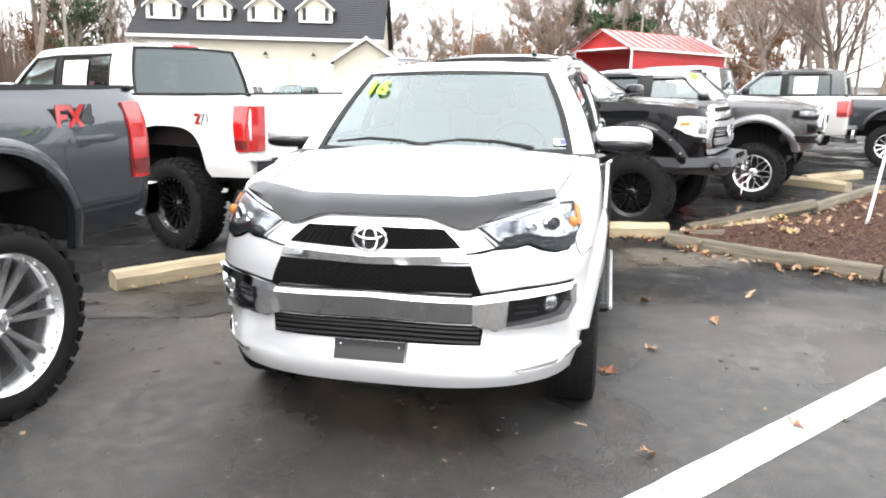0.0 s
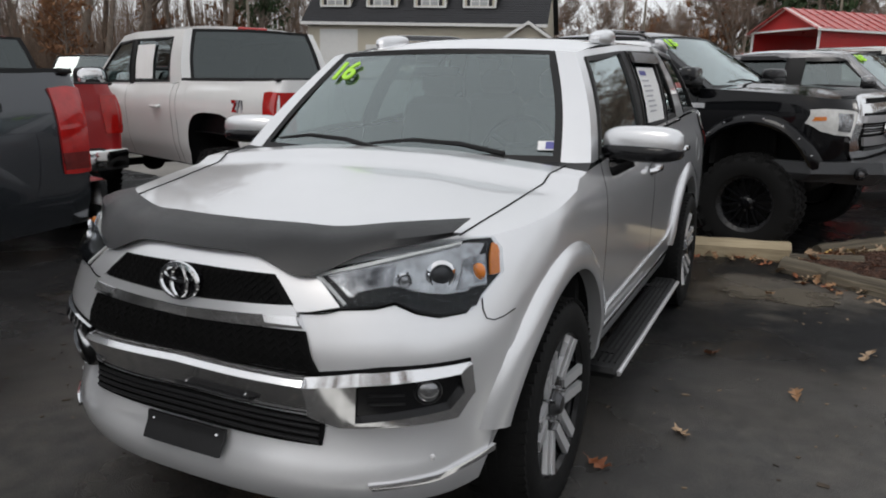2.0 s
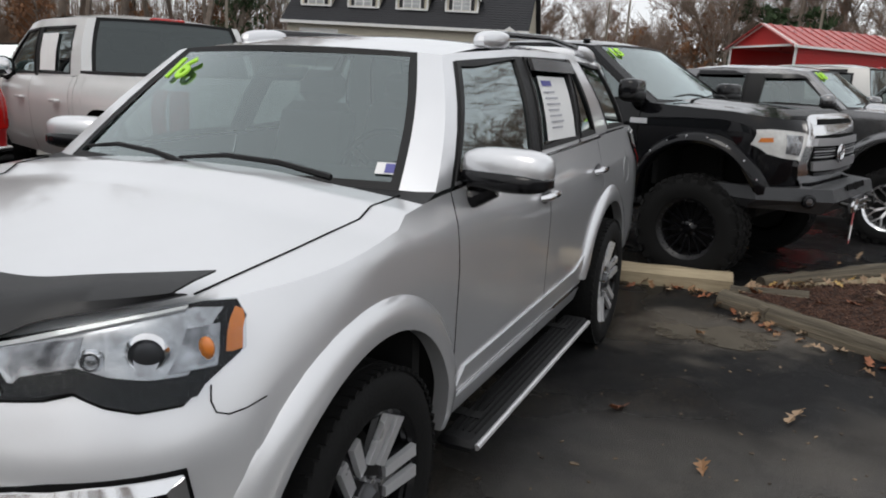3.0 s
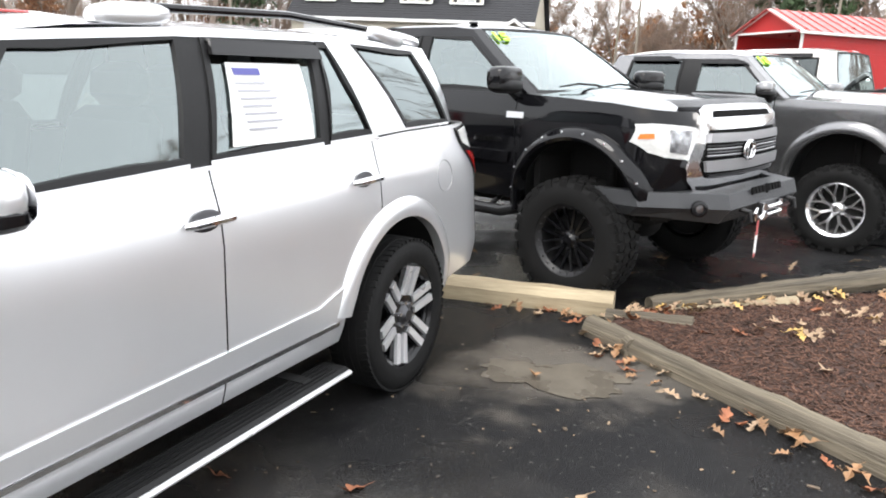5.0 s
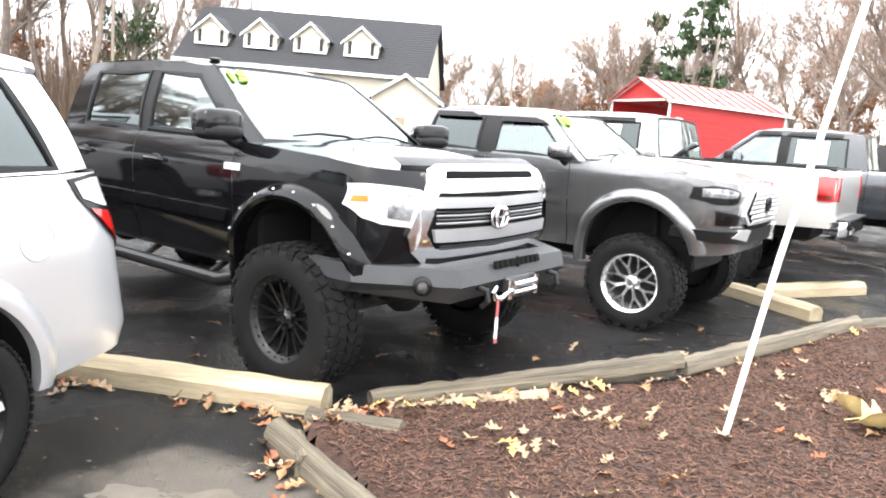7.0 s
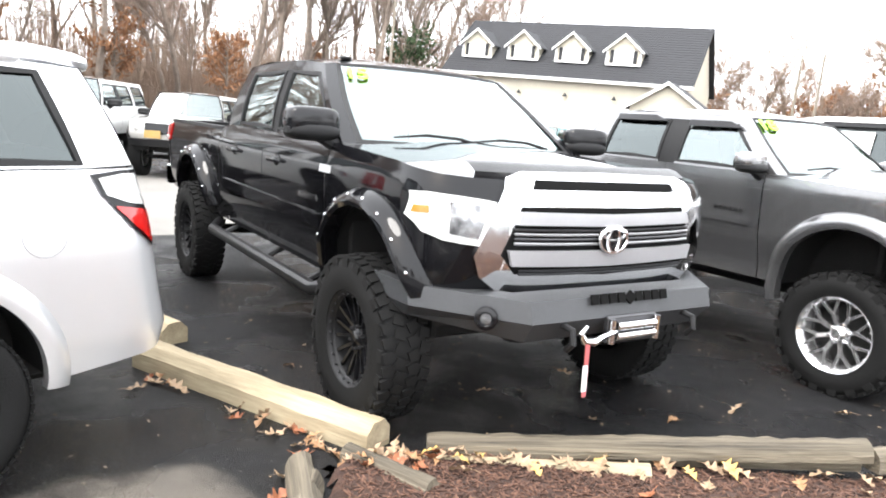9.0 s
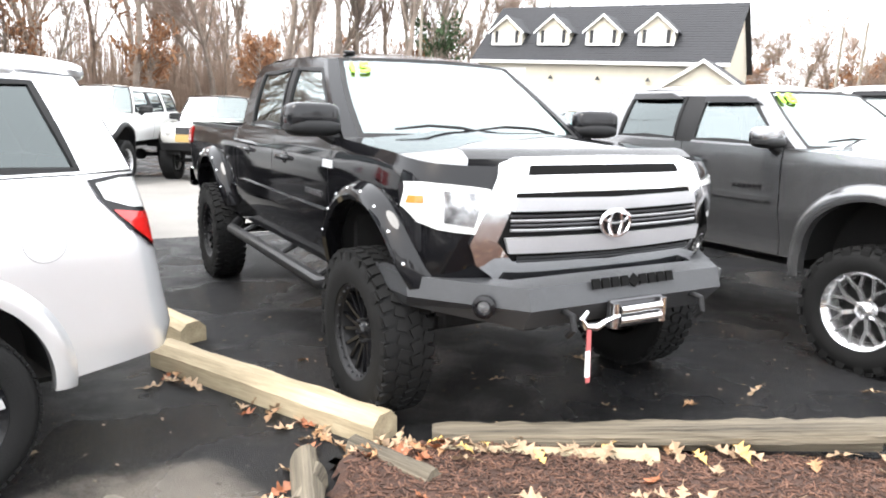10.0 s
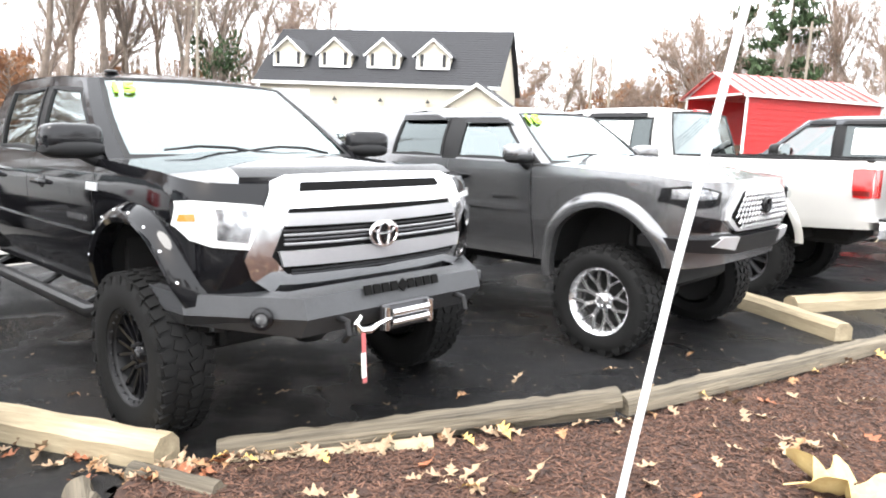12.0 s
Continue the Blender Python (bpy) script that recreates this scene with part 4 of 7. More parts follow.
    for s in (1, -1):
        P("front", [(s * 0.3, 0.907), (s * 0.4, 0.91)], [(s * 0.31, 0.888), (s * 0.412, 0.885)], 0.03, 0.02, WHEEL_CHROME, "bright_insert", nu=6, nv=1)
    c.badge(Matrix.Translation(c.front(0, 0.962, 0.042)) @ pose(0, 0, 0, 0, -6, 0), 0.074)
    # bright bumper bar between fog lamp bezels
    P("front", both([(0.436, 0.752), (0, 0.766)]), both([(0.434, 0.622), (0, 0.63)]), 0.004, 0.03, VOID, "bumper_gap", nu=24)
    P("front", both([(0.433, 0.734), (0, 0.748)]), both([(0.43, 0.628), (0, 0.636)]), 0.008, 0.05, CHROME, "bumper_bar", nu=24, label="chrome bumper bar", tilt=0.04)
    P("front", both([(0.433, 0.746), (0, 0.76)]), both([(0.433, 0.733), (0, 0.747)]), 0.05, 0.05, WHEEL_CHROME, "bumper_lip", nu=30, nv=2, label="bright chrome bumper lip", tilt=-0.016)
    low = P("front", both([(0.476, 0.612), (0, 0.626)]), both([(0.468, 0.53), (0, 0.534)]), 0.008, 0.03, VOID, "lower_intake", nu=20)
    for k in range(4):
        pts = [c.front(0.46 * (1 - 2 * i / 20), 0.542 + 0.02 * k + 0.01 * (1 - (1 - i / 10) ** 2), 0.012) for i in range(21)]
        part("intake_slat", Geo().tube(pts, 0.006, 6), SATIN_BLACK, low)
    pl = P("front", [(0.16, 0.532), (-0.16, 0.532)], [(0.155, 0.45), (-0.155, 0.45)], 0.03, 0.012, SATIN_BLACK, "plate_holder", nu=6)
    for s in (1, -1):
        P("front", [(s * 0.43, 0.756), (s * 0.64, 0.782), (s * 0.834, 0.784)], [(s * 0.426, 0.622), (s * 0.52, 0.586), (s * 0.66, 0.594), (s * 0.8, 0.607), (s * 0.838, 0.684)], 0.002, 0.03, VOID, "bezel_gap", nu=24)
        pod = P("front", [(s * 0.433, 0.748), (s * 0.58, 0.769), (s * 0.7, 0.777), (s * 0.828, 0.778)], [(s * 0.433, 0.72), (s * 0.575, 0.736), (s * 0.7, 0.746), (s * 0.806, 0.754)], 0.03, 0.03, CHROME, "fog_lamp_bezel", nu=18, tilt=-0.014, label="chrome fog lamp bezel")
        P("front", [(s * 0.433, 0.72), (s * 0.515, 0.73), (s * 0.575, 0.737)], [(s * 0.43, 0.628), (s * 0.515, 0.594), (s * 0.562, 0.613)], 0.026, 0.03, CHROME, "bezel_side", pod, nu=8, tilt=0.0)
        P("front", [(s * 0.562, 0.615), (s * 0.67, 0.628), (s * 0.783, 0.644), (s * 0.812, 0.69)], [(s * 0.517, 0.592), (s * 0.66, 0.6), (s * 0.797, 0.613), (s * 0.831, 0.684)], 0.026, 0.03, CHROME, "bezel_side", pod, nu=18, nv=2)
        P("front", [(s * 0.806, 0.754), (s * 0.829, 0.778)], [(s * 0.812, 0.689), (s * 0.832, 0.684)], 0.026, 0.03, CHROME, "bezel_side", pod, nu=4)
        P("front", [(s * 0.57, 0.738), (s * 0.66, 0.743), (s * 0.76, 0.752), (s * 0.81, 0.756)], [(s * 0.556, 0.612), (s * 0.67, 0.625), (s * 0.783, 0.64), (s * 0.816, 0.69)], 0.005, 0.02, GLOSS_BLACK, "fog_lamp_recess", pod, nu=16)
        part("fog_lamp", Geo().ball(0.018, 0.034, 0.034, 16, Matrix.Translation(c.front(s * 0.742, 0.703, 0.008)) @ pose(0, 0, 0, 0, 0, s * 35)), HEADLAMP, pod)
        part("lamp_ring", Geo().lathe([(0.033, 0.0), (0.038, 0.006), (0.042, 0.0)], 24, Matrix.Translation(c.front(s * 0.742, 0.703, 0.008)) @ pose(0, 0, 0, 0, 0, -90 + s * 35)), SATIN_BLACK, pod)
        for z in (0.668, 0.696):
            part("louvre", Geo().tube([c.front(s * 0.6, z, 0.008), c.front(s * 0.69, z, 0.008)], 0.004, 6), PLASTIC, pod)
        part("screw", Geo().ball(0.006, 0.006, 0.006, 8, Matrix.Translation(c.front(s * 0.13, 0.512, 0.031))), CHROME, pl)
        P("front", [(s * 0.61, 0.428), (s * 0.77, 0.438), (s * 0.87, 0.47)], [(s * 0.62, 0.412), (s * 0.77, 0.42), (s * 0.87, 0.452)], 0.008, 0.014, CHROME, "bumper_trim", nu=12)
        part("parking_sensor", Geo().ball(0.008, 0.01, 0.01, 10, Matrix.Translation(c.front(s * 0.753, 0.487, 0.0))), SATIN, c.root)
        part("bumper_seam", Geo().tube([c.front(s * lerp(0.417, 0.513, k / 8), lerp(0.92, 0.934, k / 8) - 0.006 * math.sin(math.pi * k / 8), 0.007) for k in range(9)], 0.002, 5), VOID, c.root)
        part("bumper_seam", Geo().tube([c.front(s * y, z, 0.001) for y, z in ((0.835, 0.942), (0.842, 0.91), (0.853, 0.885), (0.868, 0.875), (0.884, 0.878), (0.9, 0.89))], 0.002, 5), VOID, c.root)
        # headlamps wrap round the corner
        HT = [(0.405, 1.026), (0.507, 1.047), (0.611, 1.067), (0.7, 1.085), (0.765, 1.097), (0.81, 1.095), (0.838, 1.062)]
        HB = [(0.513, 0.936), (0.6, 0.939), (0.645, 0.95), (0.7, 0.924), (0.754, 0.909), (0.81, 0.913), (0.852, 1.0)]
        P("front", [(s * y, z + 0.004) for y, z in HT], [(s * y, z - 0.005) for y, z in HB], 0.001, 0.02, VOID, "headlamp_gap", nu=30, nv=6)
        P("front", [(s * y, z) for y, z in HT], [(s * y, z) for y, z in HB], 0.006, 0.02, GLOSS_BLACK, "headlamp_housing", nu=30, nv=6)
        hl = P("front", [(s * 0.44, 1.026), (s * 0.53, 1.044), (s * 0.64, 1.066), (s * 0.76, 1.088), (s * 0.8, 1.084)], [(s * 0.525, 0.965), (s * 0.6, 0.962), (s * 0.66, 0.972), (s * 0.74, 0.955), (s * 0.8, 0.945)], 0.009, 0.012, LAMP_CHROME, "headlamp", nu=26, nv=6)
        P("front", [(s * 0.45, 1.02), (s * 0.53, 1.034), (s * 0.62, 1.045)], [(s * 0.53, 0.972), (s * 0.575, 0.97), (s * 0.625, 0.985)], 0.012, 0.006, HEADLAMP, "reflector_bowl", hl, nu=10)
        P("front", [(s * 0.545, 0.975), (s * 0.63, 0.99), (s * 0.69, 0.972), (s * 0.75, 0.962), (s * 0.83, 0.966)], [(s * 0.525, 0.94), (s * 0.6, 0.942), (s * 0.645, 0.952), (s * 0.7, 0.927), (s * 0.76, 0.912), (s * 0.822, 0.925)], 0.015, 0.008, GLOSS_BLACK, "lower_mask", hl, nu=24)
        for y, z, r, mt in ((0.728, 1.012, 0.036, DARK_METAL), (0.648, 1.004, 0.02, LAMP_CHROME)):
            part("projector_ring", Geo().lathe([(r * 0.8, 0.002), (r * 1.0, 0.012), (r * 1.25, 0.0)], 28, Matrix.Translation(c.front(s * y, z, 0.013)) @ pose(0, 0, 0, 0, 0, -90 + s * 38)), CHROME, hl)
            part("projector", Geo().ball(0.012, r * 0.85, r * 0.85, 18, Matrix.Translation(c.front(s * y, z, 0.013)) @ pose(0, 0, 0, 0, 0, s * 38)), mt, hl)
        P("front", [(s * 0.42, 1.022), (s * 0.52, 1.043), (s * 0.625, 1.064), (s * 0.75, 1.09)], [(s * 0.43, 1.014), (s * 0.52, 1.035), (s * 0.625, 1.056), (s * 0.75, 1.083)], 0.018, 0.01, WHITE_LENS, "running_light", hl, nu=16, nv=1)
        part("light_blade", Geo().tube([c.front(s * lerp(0.424, 0.522, k / 6), lerp(1.018, 0.945, k / 6), 0.014) for k in range(7)], 0.006, 6), WHITE_LENS, hl)
        P("front", [(s * 0.77, 1.05), (s * 0.81, 1.055)], [(s * 0.772, 0.97), (s * 0.83, 0.975)], 0.018, 0.008, HEADLAMP, "side_reflector", hl, nu=4, nv=3)
        part("signal_bulb", Geo().ball(0.012, 0.022, 0.026, 12, Matrix.Translation(c.front(s * 0.805, 1.012, 0.02))), AMBER, hl)
        P("front", [(s * 0.815, 1.082), (s * 0.828, 1.075), (s * 0.838, 1.058)], [(s * 0.832, 1.0), (s * 0.84, 0.998), (s * 0.85, 1.002)], 0.014, 0.01, AMBER, "turn_signal", hl, nu=6)
        cover = P("front", [(s * y, z - 0.002) for y, z in HT], [(s * y, z + 0.002) for y, z in HB], 0.03, 0.001, LENS, "lens_cover", hl, nu=30, nv=6)
        cover.visible_shadow = False
        # sides
        for x, z in ((-0.1, 1.105), (-1.075, 1.128)):
            c.handle(x, z, s, CHROME)
        c.mirror(0.71, 1.305, s, SILVER, 1.16, GLOSS_BLACK, True, 0.9)
        P("side", [(0.82, 0.513), (-0.86, 0.513)], [(0.82, 0.492), (-0.86, 0.492)], 0.012, 0.03, CHROME, "rocker_trim", s=s, nu=20, nv=1)
        P("side", [(0.78, 0.6), (-0.7, 0.62), (-0.88, 0.67)], [(0.84, 0.515), (-0.7, 0.517), (-0.88, 0.52)], 0.008, 0.02, SILVER, "door_moulding", s=s, nu=20, nv=2)
        P("side", [(0.75, 1.246), (0.0, 1.277), (-1.26, 1.31)], [(0.75, 1.233), (0.0, 1.264), (-1.26, 1.297)], 0.004, 0.03, CHROME, "belt_moulding", s=s, nu=20, nv=1)
        board = part("running_board", Geo().box(1.66, 0.15, 0.05, pose(-0.01, s * 0.93, 0.3), 0.02), PLASTIC, c.root, "black ribbed running board")
        part("step_trim", Geo().tube([(0.8, s * 1.01, 0.303), (-0.82, s * 1.01, 0.303)], 0.012, 8), SATIN, board)
        for k in range(5):
            part("step_rib", Geo().box(1.5, 0.008, 0.006, pose(-0.01, s * (0.88 + 0.025 * k), 0.327)), RUBBER, board)
        for x in (0.6, -0.6):
            part("step_bracket", Geo().box(0.06, 0.3, 0.04, pose(x, s * 0.8, 0.31)), UNDER, board)
        # roof rails with silver feet
        rail = part("roof_rail", Geo().tube([(-0.15, s * 0.63, 1.805), (-0.9, s * 0.65, 1.835), (-1.7, s * 0.61, 1.815)], 0.017, 8), GLOSS_BLACK, c.root)
        for x, z in ((-0.1, 1.775), (-1.72, 1.785)):
            part("rail_foot", Geo().ball(0.17, 0.05, 0.042, 16, pose(x, s * 0.635, z, 0, 4 if x > -1 else -8, 0), 0.8), SILVER, rail)
        # tail lamps
        tl = P("side", [(-2.06, 1.305), (-2.2, 1.325), (-2.34, 1.32)], [(-2.1, 1.22), (-2.22, 1.08), (-2.34, 0.98)], 0.01, 0.05, GLOSS_BLACK, "tail_lamp", s=s, nu=10)
        P("side", [(-2.09, 1.29), (-2.2, 1.31), (-2.335, 1.305)], [(-2.12, 1.22), (-2.22, 1.185), (-2.335, 1.165)], 0.016, 0.02, WHITE_LENS, "clear_lens", tl, s=s, nu=8)
        P("side", [(-2.15, 1.175), (-2.22, 1.165), (-2.335, 1.145)], [(-2.16, 1.16), (-2.24, 1.08), (-2.335, 1.0)], 0.016, 0.02, RED_LENS, "red_lens", tl, s=s, nu=8)
        vis = P("cab", [(-0.36, 1.712), (-0.97, 1.712)], [(-0.34, 1.655), (-0.97, 1.655)], 0.03, 0.02, GLOSS_BLACK, "window_visor", s=s, nu=10, nv=3)
    # fuel door on the near quarter
    part("fuel_door", Geo().tube([c.side(-1.86 + 0.085 * math.cos(a), 1.06 + 0.085 * math.sin(a), 0.001) for a in (2 * math.pi * i / 32 for i in range(33))], 0.002, 5, caps=False), GREY_TRIM, c.root)
    # shut lines of the bonnet
    for s in (1, -1):
        pts = []
        for cc in c.cols:
            p = c.column(cc, 0.8)
            if cc[0] == "R" or p.x < c.cowl - 0.02:
                break
            e = c.column(cc, c.top(p.x))
            y = lerp(0.815, 0.725, (e.x - 1.0) / 0.85)
            if e.x > 1.86 or e.y < y + 0.01:
                continue
            v = y / e.y
            k = c.hood_crown * min(1, max((table(c.xf, e.z) - e.x) / 0.6, 0)) ** 0.7
            pts.append((e.x, s * y, e.z + k * (1 - v ** 2.4) + 0.0005))
        part("shut_line", Geo().tube(pts, 0.0035, 5), VOID, c.root)
    # rear spoiler
    part("rear_spoiler", Geo().ball(0.2, 0.62, 0.055, 24, pose(-2.06, 0, 1.785, 0, -6, 0), 0.6), SILVER, c.root)
    # price sheet inside the rear door glass
    sheet = P("cab", [(-0.41, 1.63), (-0.83, 1.63)], [(-0.32, 1.33), (-0.8, 1.33)], 0.002, 0.002, PAPER, "window_sticker", s=1, nu=6, nv=3, label="white printed price sheet")
    P("cab", [(-0.43, 1.61), (-0.57, 1.61)], [(-0.43, 1.585), (-0.57, 1.585)], 0.005, 0.002, BLUE_INK, "heading_bar", sheet, s=1, nu=2, nv=1)
    for k in range(7):
        z = 1.56 - 0.028 * k
        P("cab", [(-0.42, z), (-0.58 - 0.02 * (k % 3), z)], [(-0.42, z - 0.008), (-0.58 - 0.02 * (k % 3), z - 0.008)], 0.005, 0.002, GREY_INK, "text_bar", sheet, s=1, nu=2, nv=1)
    # model year marked on the windscreen, stickers in its corners
    def on_glass(h, v):
        e = c.cab_line(0, h)
        return Vector((e.x + c.bow_f * (1 - v * v) + 0.004, e.y * v, e.z + 0.02 * h * (1 - v * v)))
    def glass_frame(h, v):
        o = on_glass(h, v)
        u = (on_glass(h, v + 0.02) - on_glass(h, v - 0.02)).normalized()
        w = (on_glass(h + 0.02, v) - on_glass(h - 0.02, v)).normalized()
        nrm = u.cross(w).normalized()
        return Matrix((u, w, nrm)).transposed().to_4x4(), o, nrm
    r, o, nrm = glass_frame(0.78, -0.66)
    lettering("year_marking", "16", 0.17, NEON, c.root, Matrix.Translation(o + nrm * 0.008) @ r, "neon green year written on the windscreen", 0.001, 0.0, 0.005)
    for h, v, sx, sy in ((0.14, 0.8, 0.075, 0.05), (0.88, 0.88, 0.03, 0.045)):
        r, o, nrm = glass_frame(h, v)
        st = part("inspection_sticker", Geo().box(sx, sy, 0.001, Matrix.Translation(o - nrm * 0.001) @ r), PAPER, c.root)
        if h < 0.5:
            part("sticker_print", Geo().box(sx * 0.5, sy * 0.8, 0.001, Matrix.Translation(o + nrm * 0.001) @ r @ pose(0.014, 0, 0)), BLUE_INK, st)
    r, o, nrm = glass_frame(0.9, 0)
    part("interior_mirror", Geo().box(0.24, 0.06, 0.03, Matrix.Translation(o - nrm * 0.08) @ r, 0.012), PLASTIC, c.root)
    return c


suv = silver_suv()


# ---- pickups ----
def pickup(name, label, m, paint_mat, wb=3.7, w=0.98, lift=0.15, tyre=0.43, arch=0.53, nose=0.98, tail=1.22, cab_len=1.0, glasses=None, group="", bulge=0.03, bed_rail=PLASTIC, hood_h=1.33, bed_h=1.3, roof_h=1.93, res=0.09, arch_c=None, sill_z=None, cowl_back=0.4, belt_in=0.03, rake=0.68, doors=(1.08, 1.18), post=0.08, post_r=0.0, arch_n=2.0):
    """A crew-cab pickup; lift raises the body over the axles."""
    L = lift
    fx = wb / 2
    sz = sill_z or 0.5 + L
    ch = fx - cowl_back          # foot of the windscreen
    cb = ch - 2.35 * cab_len  # back of the cab
    xe, xt = fx + nose, -fx - tail
    c = Car(name, label, m, paint_mat, group=group, wb=wb, hub=tyre - 0.005, tyre_r=tyre, track=w - 0.2, arch_r=arch, arch_z=arch_c or tyre + 0.08 + L * 0.6,
            wz=[(0.4 + L, w - 0.08), (0.6 + L, w - 0.02), (0.85 + L, w - 0.005), (0.98 + L, w), (1.08 + L, w - 0.012), (1.15 + L, w - 0.035), (1.2 + L, w - 0.07), (1.3 + L, w - 0.1)],
            xf=[(0.45 + L, xe - 0.05), (0.7 + L, xe), (0.9 + L, xe - 0.005), (1.05 + L, xe - 0.03), (1.15 + L, xe - 0.1), (1.3 + L, xe - 0.25)], nf=4.2, lf=0.6,
            xr=[(0.5 + L, xt), (0.9 + L, xt), (1.3 + L, xt + 0.01)], nr=9.0, lr=0.16,
            sill=[(xt, sz + 0.08), (-fx - 0.5, sz + 0.05), (-fx + 0.55, sz), (fx - 0.55, sz), (fx + 0.5, sz + 0.06), (xe, sz + 0.1)],
            tops=[(xt, bed_h + L - 0.15), (cb - 0.03, bed_h + L - 0.15), (cb + 0.03, hood_h + L - 0.18), (0.3, hood_h + L - 0.19), (ch, hood_h + L - 0.2), (fx + 0.3, hood_h + L - 0.235), (xe - 0.2, hood_h + L - 0.27), (xe, hood_h + L - 0.29)],
            cuts=[ch - 0.06, ch - (doors[0] + 0.05) * cab_len, cb + 0.1, cb - 0.02], panels=["front_fender", "front_door", "rear_door", "cab_corner", "bed_side"], tail_name="tailgate", cowl=ch + 0.1, hood_crown=0.038,
            belt_up=0.0, belt_in=belt_in, post=post, post_r=post_r, arch_n=arch_n, cab=[(ch + 0.0, ch - rake, "P"), (ch - 0.1, ch - rake - 0.06, "F"), (ch - doors[0] * cab_len, ch - doors[0] * cab_len, "K"), (ch - doors[1] * cab_len, ch - doors[1] * cab_len, "B"), (cb + 0.28, cb + 0.32, "P"), (cb, cb + 0.12, "P")],
            roof_z=[(cb, roof_h + L - 0.2), (cb + 0.6, roof_h + L - 0.165), (ch - rake - 0.22, roof_h + L - 0.175), (ch - rake + 0.02, roof_h + L - 0.2)], roof_w=[(cb, w - 0.24), (ch - 1.2, w - 0.22), (ch - 0.6, w - 0.27)], win_h=(0.04, 0.86),
            bow_f=0.12, bow_r=0.03, roof_crown=0.055, under_z=sz - 0.2, tub_z=sz + 0.1)
    c.ch, c.cb, c.xe, c.xt, c.L, c.sz = ch, cb, xe, xt, L, sz
    c.skin(12, res)
    c.hood(bulge)
    g = {"F": SIDE_GLASS, "B": PRIVACY, "rear": PRIVACY}
    g.update(glasses or {})
    c.glasshouse(g)
    c.underside()
    c.cab_back()
    c.bed(cb - 0.05, xt + 0.06, bed_rail)
    c.seats((ch - 0.75, ch - 1.65 * cab_len))
    c.wipers()
    return c


def tail_lamps(c, z0, z1, wide=0.16, lower=None):
    z1 = min(z1, c.top(c.xt) - 0.03)
    for s in (1, -1):
        x = c.xt + 0.12
        tl = c.patch("side", [(x + wide * 0.6, z1), (x, z1 + 0.01), (c.xt + 0.012, z1)], [(x + wide * 0.45, z0), (x, z0 - 0.005), (c.xt + 0.012, z0)], 0.014, 0.05, RED_LENS, "tail_lamp", s=s, nu=8, nv=4)
        zm = lerp(z0, z1, 0.25)
        c.patch("side", [(x + wide * 0.5, zm), (c.xt + 0.014, zm)], [(x + wide * 0.45, z0 + 0.02), (c.xt + 0.014, z0 + 0.02)], 0.018, 0.01, lower or WHITE_LENS, "reverse_lens", tl, s=s, nu=5, nv=2)
        c.patch("rear", [(s * (c.wid(z1) - 0.16), z1), (s * (c.wid(z1) - 0.02), z1)], [(s * (c.wid(z0) - 0.16), z0), (s * (c.wid(z0) - 0.02), z0)], 0.012, 0.04, RED_LENS, "rear_lens", tl, nu=4, nv=3)


def rear_bumper(c, mat=CHROME):
    b = Geo()
    rows = []
    for y in np.linspace(-c.wid(0.9) - 0.01, c.wid(0.9) + 0.01, 15):
        k = 0.07 * (abs(y) / c.wid(0.9)) ** 6
        x = c.xt - 0.14 + k
        z = 0.56 + c.L
        rows.append([(x + 0.18, y, z + 0.1), (x + 0.01, y, z + 0.1), (x, y, z + 0.08), (x + 0.01, y, z - 0.06), (x + 0.04, y, z - 0.09), (x + 0.18, y, z - 0.09)])
    b.grid(rows)
    bump = part("rear_bumper", b, mat, c.root)
    part("step_pad", Geo().box(0.12, 1.5, 0.015, pose(c.xt - 0.06, 0, 0.665 + c.L)), PLASTIC, bump)
    part("hitch", Geo().box(0.2, 0.1, 0.08, pose(c.xt - 0.06, 0, 0.42 + c.L), 0.01), DARK_METAL, bump)
    part("exhaust_pipe", Geo().tube([(c.xt + 0.6, -0.5, 0.42 + c.L), (c.xt + 0.05, -0.62, 0.4 + c.L)], 0.045, 12), SATIN, c.root)


def trail_steps(c, mat=SATIN_BLACK):
    for s in (1, -1):
        y = c.wid(0.8) + 0.06
        z = c.sz - 0.1
        st = part("step_bar", Geo().tube([(c.ch + 0.0, s * (y - 0.1), z + 0.04), (c.ch - 0.15, s * y, z), (c.cb - 0.1, s * y, z), (c.cb - 0.25, s * (y - 0.1), z + 0.04)], 0.045, 10), mat, c.root, "black tubular side step")
        for x in (c.ch - 0.3, c.ch - 1.1, c.cb + 0.2):
            part("step_bracket", Geo().tube([(x, s * y, z), (x, s * (y - 0.25), z + 0.12)], 0.022, 6), mat, st)


